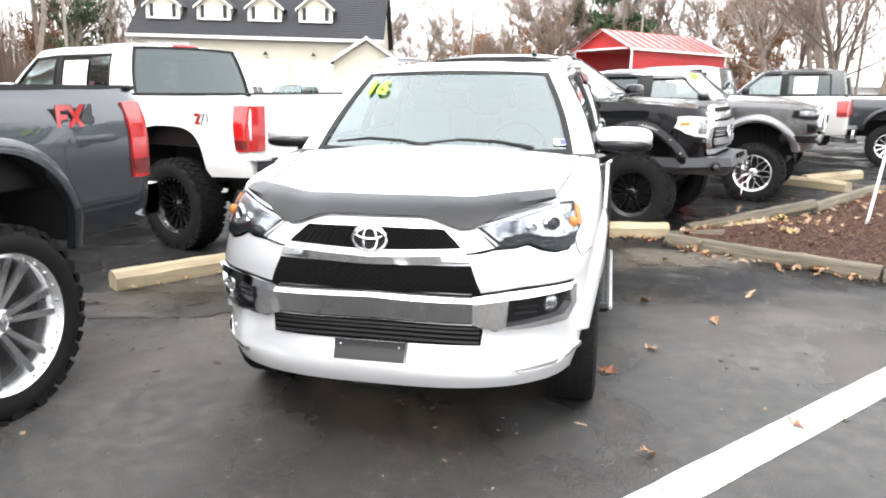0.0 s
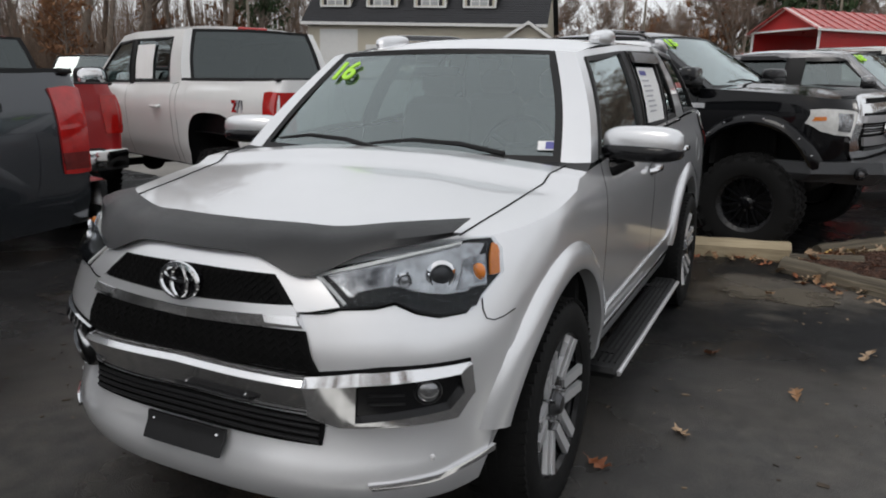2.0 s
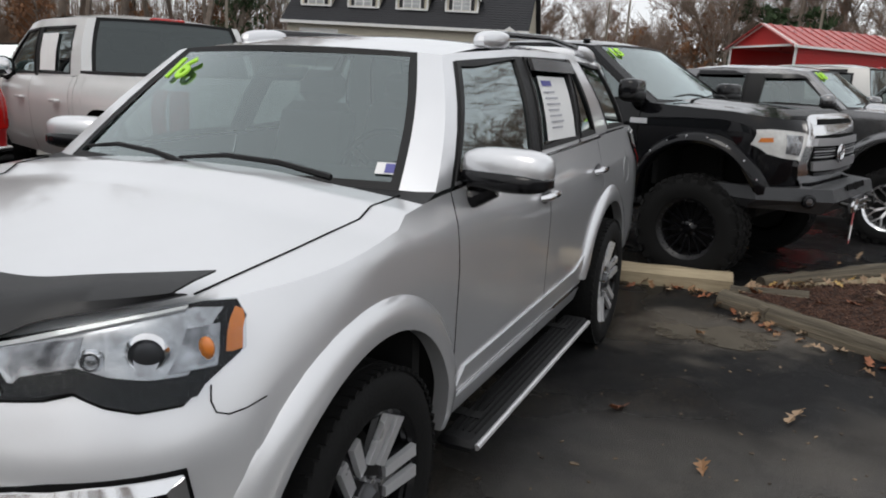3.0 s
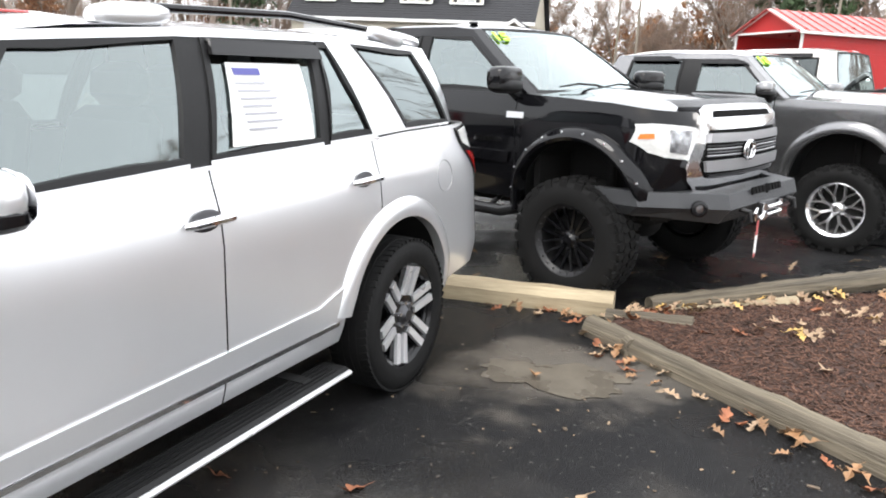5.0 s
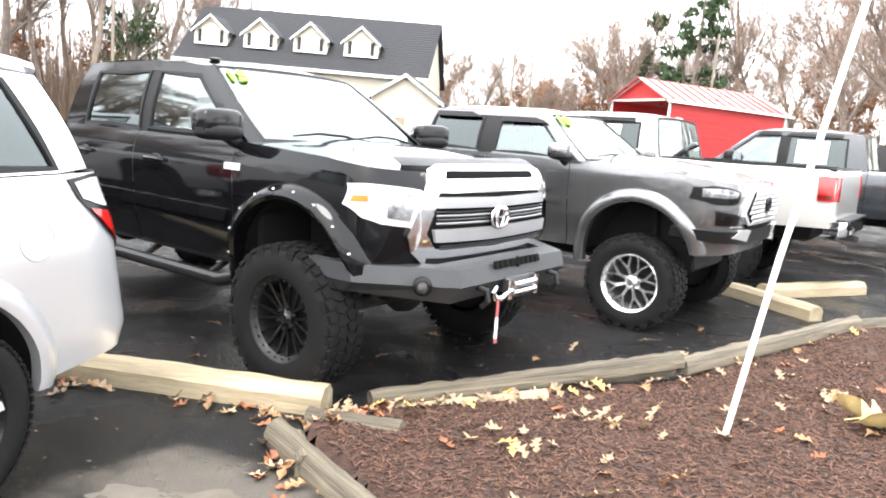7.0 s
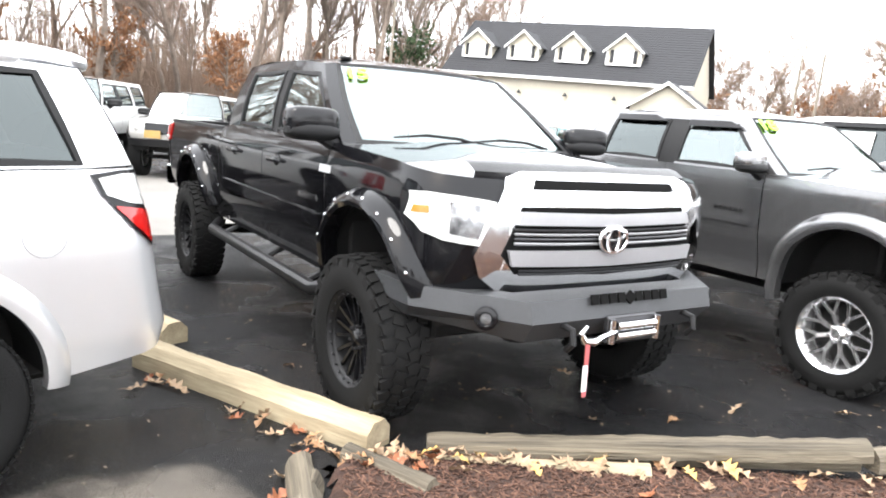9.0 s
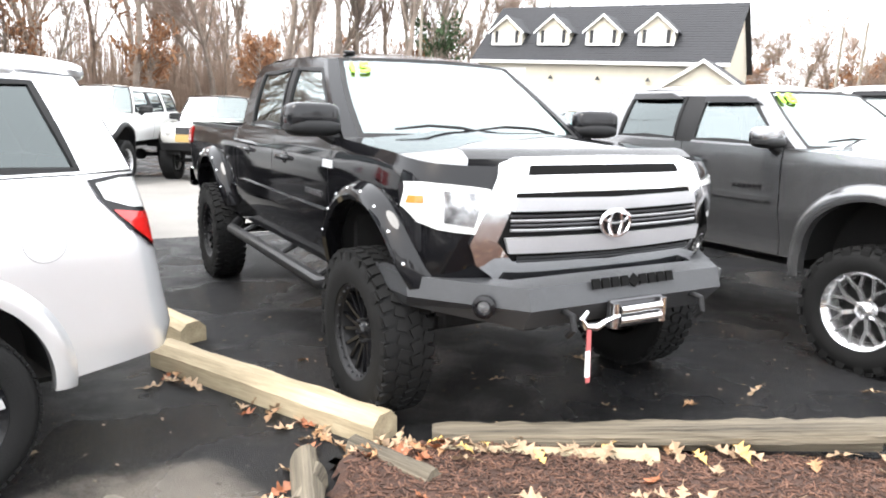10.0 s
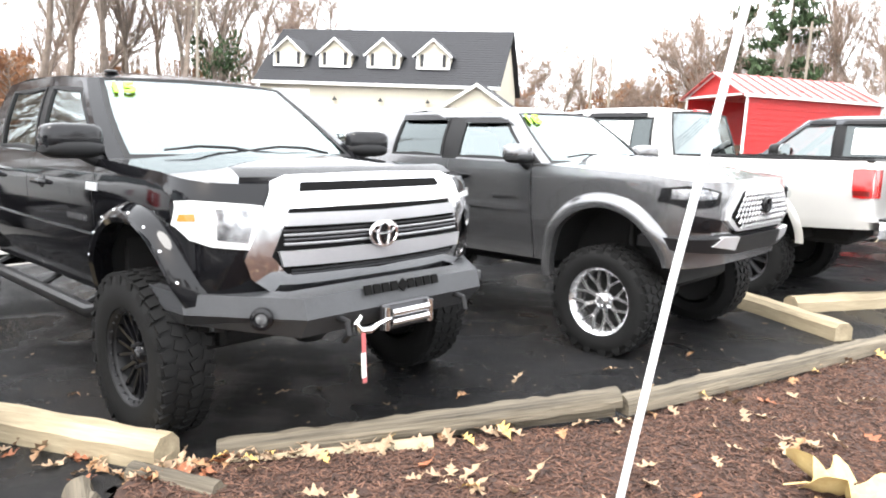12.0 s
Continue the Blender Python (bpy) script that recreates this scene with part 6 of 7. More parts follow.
# painted stall line
def line(x0, y0, x1, y1, w, z=0.004):
    d = Vector((x1 - x0, y1 - y0, 0)).normalized()
    s = Vector((-d.y, d.x, 0)) * (w / 2)
    g, rows = Geo(), []
    for i in range(40):
        p = Vector((lerp(x0, x1, i / 39), lerp(y0, y1, i / 39), z))
        k = 1 + 0.05 * noise.noise(p * 9)
        rows.append([p - s * k, p + s * k])
    return g.grid(rows)


solid("stall_line", line(-0.97, 1.223, 3.63, 4.609, 0.185), LINE, "white painted stall line on the asphalt", "road marking", kind="structure")


# ---- timbers ----
def beam(name, a, b, w, h, mat, label, seed, chamfer=0.022, group="", half_round=False, category="timber"):
    """A rough-sawn length of timber lying from a to b (on its underside)."""
    a, b = Vector(a), Vector(b)
    d = (b - a)
    L = d.length
    d.normalize()
    side = Vector((-d.y, d.x, 0)).normalized()
    up = d.cross(side) * -1 if d.cross(side).z < 0 else d.cross(side)
    if half_round:
        prof = [(-w / 2, 0), (-w / 2, h * 0.45), (-w * 0.36, h * 0.8), (-w * 0.14, h * 0.98), (w * 0.14, h), (w * 0.36, h * 0.82), (w / 2, h * 0.45), (w / 2, 0)]
    else:
        c = chamfer
        prof = [(-w / 2, 0), (-w / 2, h - c), (-w / 2 + c, h), (0, h * 1.0), (w / 2 - c, h), (w / 2, h - c), (w / 2, 0)]
    n = max(6, int(L / 0.07))
    rows = []
    for i in range(n + 1):
        t = i / n
        p = a + d * (L * t)
        row = []
        for j, (u, v) in enumerate(prof):
            k = 0.007 * noise.noise(Vector((t * L * 4, j * 1.7, seed))) + (0.01 * noise.noise(Vector((t * L * 14, j * 3.1, seed + 5))) if mat == WEATHERED else 0)
            row.append(p + side * (u + k) + up * max(v + (k if v > 0 else 0), 0))
        rows.append(row)
    g = Geo().grid(rows, flip=True)
    m = len(prof)
    g.f += [tuple(range(m)), tuple(n * m + i for i in range(m - 1, -1, -1))]
    # keep the grain along the beam: build it in its own frame
    fr = Matrix((d, side, up)).transposed().to_4x4()
    fr.translation = a
    inv = fr.inverted()
    g.v = [tuple(inv @ Vector(p)) for p in g.v]
    return solid(name, g, mat, label, category, fr, group, smooth=30)


STOPS = "timber parking stops"
beam("parking_stop", (0.66, 8.0, 0), (2.5, 7.86, 0), 0.19, 0.15, LUMBER, "pale treated timber parking stop beside the mulch bed", 1.0, 0.05, STOPS, category="parking stop")
beam("parking_stop", (-1.6, 8.85, 0), (0.5, 8.38, 0), 0.19, 0.15, LUMBER, "pale treated timber parking stop behind the SUV", 2.0, 0.05, STOPS, category="parking stop")
beam("parking_stop", (-2.7, 5.68, 0), (-1.35, 6.9, 0), 0.19, 0.15, LUMBER, "pale treated timber parking stop near the white pickup", 3.0, 0.05, STOPS, category="parking stop")
beam("parking_stop", (5.85, 12.6, 0), (6.5, 11.45, 0), 0.18, 0.15, LUMBER, "pale treated timber kerb by the grey pickup", 4.0, 0.04, STOPS, category="parking stop")
beam("parking_stop", (6.3, 12.5, 0), (7.7, 13.3, 0), 0.19, 0.15, LUMBER, "pale treated timber parking stop behind the pale pickup", 5.0, 0.05, STOPS, category="parking stop")

EDGE = "mulch bed edging timbers"
beam("edging_timber", (2.36, 7.42, 0), (3.75, 5.95, 0.0), 0.13, 0.12, WEATHERED, "grey weathered split timber edging the mulch bed", 11.0, 0.03, EDGE, True)
beam("edging_timber", (3.76, 5.92, 0), (5.4, 4.3, 0.0), 0.13, 0.12, WEATHERED, "grey weathered timber edging the mulch bed", 12.0, 0.03, EDGE, True)
beam("edging_timber", (2.5, 7.34, 0), (2.62, 7.08, 0), 0.09, 0.11, WEATHERED, "short weathered timber offcut at the bed's corner", 13.0, 0.02, EDGE, True)
beam("edging_timber", (2.8, 8.03, 0.0), (4.62, 9.03, 0.07), 0.13, 0.1, WEATHERED, "weathered round timber edging the mulch bed", 14.0, 0.03, EDGE, True)
beam("edging_timber", (2.74, 7.93, 0.03), (4.66, 8.95, 0.155), 0.12, 0.095, WEATHERED, "weathered round timber stacked on the edging", 15.0, 0.03, EDGE, True)
beam("edging_timber", (2.62, 7.72, 0.0), (3.75, 8.28, 0.06), 0.08, 0.065, LUMBER, "pale split timber on the mulch's edge", 16.0, 0.02, EDGE, True)
beam("edging_timber", (2.46, 7.66, 0.02), (3.0, 7.52, 0.06), 0.1, 0.08, WEATHERED, "short split timber lying at the bed's corner", 17.0, 0.02, EDGE, True)
beam("edging_timber", (4.68, 8.98, 0.09), (6.7, 11.05, 0.07), 0.12, 0.11, WEATHERED, "weathered timber edging the mulch bed", 18.0, 0.03, EDGE, True)
beam("edging_timber", (6.72, 11.06, 0.0), (9.2, 12.6, 0.0), 0.13, 0.14, WEATHERED, "dark weathered timber edging the mulch bed", 19.0, 0.03, EDGE, True)

# ---- mulch bed ----
CORNERS = [(2.45, 7.55), (2.7, 7.85), (4.62, 8.92), (6.7, 11.0), (9.2, 12.55), (13.5, 12.0), (13.0, 5.0), (8.0, 2.6), (5.4, 4.35), (3.76, 6.0)]


def inside(x, y):
    """Depth inside the bed's outline, in metres; negative outside."""
    best, sign = 9.0, 1
    n = len(CORNERS)
    odd = False
    for i in range(n):
        (x0, y0), (x1, y1) = CORNERS[i], CORNERS[(i + 1) % n]
        if (y0 > y) != (y1 > y) and x < (x1 - x0) * (y - y0) / (y1 - y0) + x0:
            odd = not odd
        dx, dy = x1 - x0, y1 - y0
        t = min(1, max(0, ((x - x0) * dx + (y - y0) * dy) / (dx * dx + dy * dy)))
        best = min(best, math.hypot(x - x0 - t * dx, y - y0 - t * dy))
    return best if odd else -best


def mulch_z(x, y):
    d = inside(x, y)
    base = 0.06 + 0.08 * min(1, max(d, 0) / 0.7)
    return base + 0.025 * noise.noise(Vector((x * 1.3, y * 1.3, 0.3))) + 0.008 * noise.noise(Vector((x * 6, y * 6, 1.3))) if d > -0.02 else -0.02


def mulch():
    g = Geo()
    step = 0.06
    nx, ny = int(11.2 / step), int(10.2 / step)
    idx = {}
    for i in range(nx + 1):
        for j in range(ny + 1):
            x, y = 2.4 + i * step, 2.55 + j * step
            if inside(x, y) > -0.07:
                idx[i, j] = len(g.v)
                g.v.append((x, y, mulch_z(x, y) if inside(x, y) > 0 else 0.0))
    for (i, j), k in idx.items():
        q = [(i + 1, j), (i + 1, j + 1), (i, j + 1)]
        if all(p in idx for p in q):
            g.f.append((k, *(idx[p] for p in q)))
    solid("mulch_bed", g, MULCH, "raised bed of dark brown bark mulch", "mulch bed", kind="structure", smooth=60)
    rnd = random.Random(5)
    chips = Geo()
    n = 0
    while n < 40000:
        x, y = rnd.uniform(2.45, 7.6), rnd.uniform(3.6, 11.2)
        d = inside(x, y)
        if d < 0.03 or ((x > 6.2 or y < 4.6) and rnd.random() < 0.6):
            continue
        l, w = rnd.uniform(0.015, 0.055) * (1.5 if n % 17 == 0 else 1), rnd.uniform(0.0025, 0.007)
        chips.box(l, w, 0.005, pose(x, y, mulch_z(x, y) + 0.006, rnd.uniform(-25, 25), rnd.uniform(-25, 25), rnd.uniform(0, 180)))
        n += 1
    solid("mulch_chips", chips, CHIP, "loose shredded bark chips over the mulch bed", "mulch", kind="stuff", smooth=0)


mulch()


# ---- fallen leaves: lobed, curled ----
def leaf_mesh(name, mat, seed):
    """An oak-like leaf about 0.1 m long."""
    rnd = random.Random(seed)
    n, g = 20, Geo()
    rows = []
    curl = rnd.uniform(0.15, 0.75)
    for i in range(n + 1):
        t = i / n
        w = 0.034 * math.sin(math.pi * min(1, t ** 0.85)) * (0.62 + 0.38 * math.cos(2 * math.pi * 3.5 * t + 2.6)) + 0.0015
        x = 0.11 * (t - 0.5)
        bend = 0.02 * math.sin(t * 3.0 + seed) + 0.006 * math.sin(t * 11 + seed) + 0.008
        rows.append([(x + w * 0.25, -w, bend + w * curl), (x, 0, bend), (x + w * 0.25, w, bend + w * (0.9 - curl))])
    g.grid(rows)
    g.tube([(-0.055, 0, rows[0][1][2]), (-0.085, 0.004, rows[0][1][2] + 0.004)], 0.0012, 4)
    lo = min(p[2] for p in g.v)
    g.v = [(a, b, c - lo) for a, b, c in g.v]
    me = g.mesh(name, mat, 0)
    return me


LEAVES = [leaf_mesh("leaf", mt, i * 1.9) for i, mt in enumerate((LEAF_TAN, LEAF_PALE, LEAF_RUST, LEAF_YELLOW, LEAF_TAN, LEAF_PALE))]
LEAF_LABEL = {"tan_leaf": "dry tan oak leaf fallen on the ground", "pale_leaf": "dry pale oak leaf fallen on the ground", "rust_leaf": "rust-brown oak leaf fallen on the ground", "yellow_leaf": "yellow fallen leaf on the mulch"}


def leaf(x, y, z, rnd, kinds, size=1.0):
    me = LEAVES[rnd.choice(kinds)]
    ob = new("leaf", me)
    s = size * rnd.uniform(0.7, 1.25)
    ob.matrix_world = pose(x, y, z, rnd.uniform(-12, 12), rnd.uniform(-12, 12), rnd.uniform(0, 360)) @ Matrix.Diagonal((s, s, s, 1))
    tagged(ob, LEAF_LABEL[me.materials[0].name], "leaf", "fallen leaves")


def scatter():
    rnd = random.Random(11)
    n = 0
    while n < 150:
        x, y = rnd.uniform(2.5, 8), rnd.uniform(4, 11)
        if inside(x, y) > 0.05:
            leaf(x, y, mulch_z(x, y) + 0.004, rnd, (0, 1, 1, 2, 4, 5))
            n += 1
    # drifts along the timbers
    for (x0, y0, x1, y1, k, sp, zz) in ((2.25, 7.4, 3.6, 5.85, 38, 0.09, 0), (2.7, 7.75, 4.5, 8.75, 44, 0.1, 1), (0.8, 7.8, 2.5, 7.7, 24, 0.06, 0), (2.45, 7.65, 2.8, 7.75, 26, 0.1, 0), (4.8, 9.1, 6.5, 10.8, 26, 0.12, 1), (-2.6, 5.55, -1.5, 6.5, 10, 0.06, 0)):
        for _ in range(k):
            t = rnd.random()
            x, y = lerp(x0, x1, t) + rnd.gauss(0, sp), lerp(y0, y1, t) + rnd.gauss(0, sp)
            z = mulch_z(x, y) + 0.004 if inside(x, y) > 0.0 else 0.003
            leaf(x, y, z, rnd, (0, 1, 2, 2, 4, 5) if zz == 0 else (0, 1, 1, 3, 5))
    # yellow clumps
    for cx, cy in ((4.05, 7.75), (5.6, 8.6), (6.0, 8.3), (3.55, 7.35), (6.6, 9.0)):
        for _ in range(9):
            x, y = cx + rnd.gauss(0, 0.14), cy + rnd.gauss(0, 0.11)
            leaf(x, y, mulch_z(x, y) + rnd.uniform(0.004, 0.015), rnd, (3, 1, 5), 0.95)
    # singles on the asphalt
    for x, y, k in ((0.95, 3.88, 2), (1.3, 4.25, 5), (1.0, 5.25, 2), (1.55, 5.3, 2), (2.1, 6.6, 4), (1.9, 4.8, 0), (2.4, 5.4, 1), (1.7, 3.2, 2), (3.3, 8.9, 1), (4.0, 9.6, 1), (3.7, 9.2, 0), (2.6, 8.9, 1), (1.2, 9.3, 0), (2.9, 9.6, 5), (1.4, 8.5, 0), (0.4, 8.0, 1), (4.6, 10.0, 1), (5.2, 10.6, 0), (0.9, 2.9, 4)):
        leaf(x, y, 0.003, rnd, (k,))
    # one broad pale-yellow leaf, crumpled, with deep lobes
    rows = []
    for i in range(9):
        t = i / 8
        ring = []
        for k in range(60):
            a = 2 * math.pi * k / 60
            r = t * 0.2 * (1 + 0.32 * math.cos(5 * a + 0.6) + 0.07 * math.cos(13 * a))
            x, y = r * math.cos(a), r * 0.85 * math.sin(a)
            ring.append((x, y, 0.03 + 0.11 * t * math.sin(2.5 * a + 1) ** 2 + 0.03 * noise.noise(Vector((x * 14, y * 14, 2.0)))))
        rows.append(ring)
    g = Geo().grid(rows, close=True)
    lo = min(p[2] for p in g.v)
    g.v = [(a, b, c - lo) for a, b, c in g.v]
    g.tube([(0.0, 0.0, 0.03), (0.12, 0.16, 0.05), (0.18, 0.24, 0.03)], 0.004, 6)
    solid("leaf", g, BROAD_LEAF, "large pale yellow lobed leaf crumpled on the mulch", "leaf", pose(5.6, 8.1, mulch_z(5.6, 8.1) + 0.01, 6, -8, 150), "fallen leaves")


scatter()

# slim white marker pole leaning in the bed
solid("marker_pole", Geo().tube([(0, 0, -0.05), (0.17, 0.03, 1.0), (0.42, 0.05, 2.35)], 0.017, 10), PVC, "slim white plastic pole leaning out of the mulch", "marker pole", pose(4.66, 7.8, 0.1))


def crumbs():
    """Leaf crumbs, grit and twigs strewn over the asphalt."""
    rnd = random.Random(23)
    g = Geo()
    for _ in range(1500):
        x, y = (rnd.uniform(-3.5, 3.6), rnd.uniform(1.2, 7.5)) if rnd.random() < 0.5 else (rnd.uniform(-0.5, 7.0), rnd.uniform(7.8, 12.5))
        if inside(x, y) > -0.1:
            continue
        s = rnd.uniform(0.003, 0.012) * (2.2 if rnd.random() < 0.06 else 1)
        g.box(s * rnd.uniform(1, 2.6), s, min(s, 0.006) * 0.7, pose(x, y, 0.003, rnd.uniform(-10, 10), rnd.uniform(-10, 10), rnd.uniform(0, 180)))
    solid("leaf_crumbs", g, CRUMB, "pale leaf crumbs and grit on the wet asphalt", "litter", kind="stuff", smooth=0)


crumbs()


# ---- the far side: the land falls gently to the right ----
SLOPE = pose(0, 0, 0, 0, 1.6, 0)


def prism(g, x0, x1, y0, y1, z0, z1):
    return g.box(x1 - x0, y1 - y0, z1 - z0, pose((x0 + x1) / 2, (y0 + y1) / 2, (z0 + z1) / 2))


def garage_house():
    h = thing("garage_house", "cream-sided garage house with dark shingle roof and four dormers", "house", SLOPE)
    xl, xr, yf, yb, ze, zr = -25.2, -5.3, 60.5, 70.5, 5.55, 10.3
    wall = part("wall", prism(Geo(), xl, xr, yf, yb, -1.2, ze), SIDING, h, smooth=0)
    for k in range(26):
        part("siding_board", prism(Geo(), xl - 0.01, xr + 0.01, yf - 0.022, yf, 0.2 + k * 0.2, 0.385 + k * 0.2), SIDING, wall, smooth=0)
    ym = (yf + yb) / 2
    for s, y0 in ((1, yf - 0.5), (-1, yb + 0.5)):
        fr = [[(xl - 0.4, y0, ze - 0.12), (xr + 0.4, y0, ze - 0.12)], [(xl - 0.4, ym, zr), (xr + 0.4, ym, zr)]]
        bk = [[(a, b, c - 0.18) for a, b, c in r] for r in fr]
        roof = part("roof", Geo().slab(fr, bk), SHINGLE, h, smooth=0)
    for k in range(24):
        t = (k + 0.5) / 24
        y, z = lerp(yf - 0.5, ym, t), lerp(ze - 0.12, zr, t)
        part("shingle_course", Geo().box(xr - xl + 0.78, 0.22, 0.02, pose((xl + xr) / 2, y, z + 0.012, math.degrees(math.atan2(zr - ze + 0.12, ym - yf + 0.5)), 0, 0)), SHINGLE, roof, smooth=0)
    part("fascia", prism(Geo(), xl - 0.42, xr + 0.42, yf - 0.56, yf - 0.5, ze - 0.34, ze - 0.1), TRIM, h, smooth=0)
    for x in (xl, xr):
        part("gable", Geo().add([(x, yf, ze), (x, yb, ze), (x, ym, zr - 0.2)], [(0, 1, 2)]), SIDING, h, smooth=0)
    for k in range(4):
        cx = -23.0 + 4.14 * k
        d = new("dormer")
        d.parent = h
        w, z0, z1, za, y = 1.3, 6.75, 8.0, 9.1, 61.3
        body = Geo().add([(cx - w, y, z0), (cx + w, y, z0), (cx + w, y, z1), (cx, y, za - 0.1), (cx - w, y, z1), (cx - w, y + 4, z0), (cx + w, y + 4, z0), (cx + w, y + 4, z1), (cx, y + 4, za - 0.1), (cx - w, y + 4, z1)], [(0, 1, 2, 3, 4), (1, 6, 7, 2), (5, 0, 4, 9)])
        part("dormer_wall", body, SIDING, d, smooth=0)
        for s in (1, -1):
            fr = [[(cx + s * (w + 0.28), y - 0.25, z1 - 0.22), (cx + s * (w + 0.28), y + 4, z1 - 0.22)], [(cx, y - 0.25, za), (cx, y + 4, za)]]
            part("dormer_roof", Geo().slab(fr, [[(a, b, c - 0.1) for a, b, c in r] for r in fr]), SHINGLE, d, smooth=0)
            part("rake_trim", Geo().slab([[(cx + s * (w + 0.3), y - 0.3, z1 - 0.24), (cx, y - 0.3, za + 0.0)], [(cx + s * (w + 0.3), y - 0.3, z1 - 0.42), (cx, y - 0.3, za - 0.2)]], [[(cx + s * (w + 0.3), y - 0.25, z1 - 0.24), (cx, y - 0.25, za)], [(cx + s * (w + 0.3), y - 0.25, z1 - 0.42), (cx, y - 0.25, za - 0.2)]]), TRIM, d, smooth=0)
            part("corner_board", prism(Geo(), cx + s * w - 0.08, cx + s * w + 0.08, y - 0.04, y, z0, z1 - 0.2), TRIM, d, smooth=0)
            part("shutter", prism(Geo(), cx + s * 0.9 - 0.14, cx + s * 0.9 + 0.14, y - 0.06, y - 0.01, z0 + 0.15, z1 - 0.12), SHUTTER, d, smooth=0)
            part("pane", prism(Geo(), cx + s * 0.36 - 0.3, cx + s * 0.36 + 0.3, y - 0.03, y - 0.01, z0 + 0.18, z1 - 0.15), PANE, d, smooth=0)
            for zz in (0.33, 0.66):
                part("muntin", prism(Geo(), cx + s * 0.36 - 0.3, cx + s * 0.36 + 0.3, y - 0.05, y - 0.03, lerp(z0 + 0.18, z1 - 0.15, zz) - 0.02, lerp(z0 + 0.18, z1 - 0.15, zz) + 0.02), TRIM, d, smooth=0)
        for x in (-0.7, 0, 0.7):
            part("window_frame", prism(Geo(), cx + x - 0.05, cx + x + 0.05, y - 0.06, y - 0.02, z0 + 0.12, z1 - 0.1), TRIM, d, smooth=0)
        part("window_sill", prism(Geo(), cx - w, cx + w, y - 0.1, y - 0.0, z0 - 0.02, z0 + 0.12), TRIM, d, smooth=0)
    for x0, x1, zt in ((-24.1, -20.7, 4.9), (-20.0, -16.8, 3.7), (-16.1, -12.9, 3.7), (-12.2, -9.0, 3.7)):
        door = part("garage_door", prism(Geo(), x0, x1, yf - 0.06, yf - 0.02, -1.1, zt), TRIM, h, smooth=0)
        n = 5
        for k in range(n):
            part("door_panel", prism(Geo(), x0 + 0.06, x1 - 0.06, yf - 0.09, yf - 0.06, -1.1 + (zt + 1.1) * k / n + 0.03, -1.1 + (zt + 1.1) * (k + 1) / n - 0.03), TRIM, door, smooth=0)
        part("wall_lamp", Geo().lathe([(0.02, 0.3), (0.05, 0.25), (0.22, 0.0), (0.2, 0.0)], 14, pose((x0 + x1) / 2, yf - 0.3, zt + 0.35, 90, 0, 0)), SHUTTER, h)
    # porch wing with its own gable
    px, w, y0 = -5.9, 2.5, 56.5
    part("wing_wall", Geo().add([(px - w, y0, -1), (px + w, y0, -1), (px + w, y0, 3.75), (px, y0, 5.35), (px - w, y0, 3.75), (px - w, yf, -1), (px + w, yf, -1), (px + w, yf, 3.75), (px, yf, 5.35), (px - w, yf, 3.75)], [(0, 1, 2, 3, 4), (1, 6, 7, 2), (5, 0, 4, 9)]), SIDING, h, smooth=0)
    for s in (1, -1):
        fr = [[(px + s * (w + 0.4), y0 - 0.4, 3.55), (px + s * (w + 0.4), yf, 3.55)], [(px, y0 - 0.4, 5.45), (px, yf, 5.45)]]
        part("wing_roof", Geo().slab(fr, [[(a, b, c - 0.15) for a, b, c in r] for r in fr]), SHINGLE, h, smooth=0)
        part("rake_trim", Geo().slab([[(px + s * (w + 0.42), y0 - 0.46, 3.54), (px, y0 - 0.46, 5.44)], [(px + s * (w + 0.42), y0 - 0.46, 3.3), (px, y0 - 0.46, 5.2)]], [[(px + s * (w + 0.42), y0 - 0.4, 3.54), (px, y0 - 0.4, 5.44)], [(px + s * (w + 0.42), y0 - 0.4, 3.3), (px, y0 - 0.4, 5.2)]]), TRIM, h, smooth=0)
    part("porch_door", prism(Geo(), px - 0.9, px + 0.1, y0 - 0.08, y0 - 0.02, -1, 2.3), LUMBER, h, smooth=0)


garage_house()


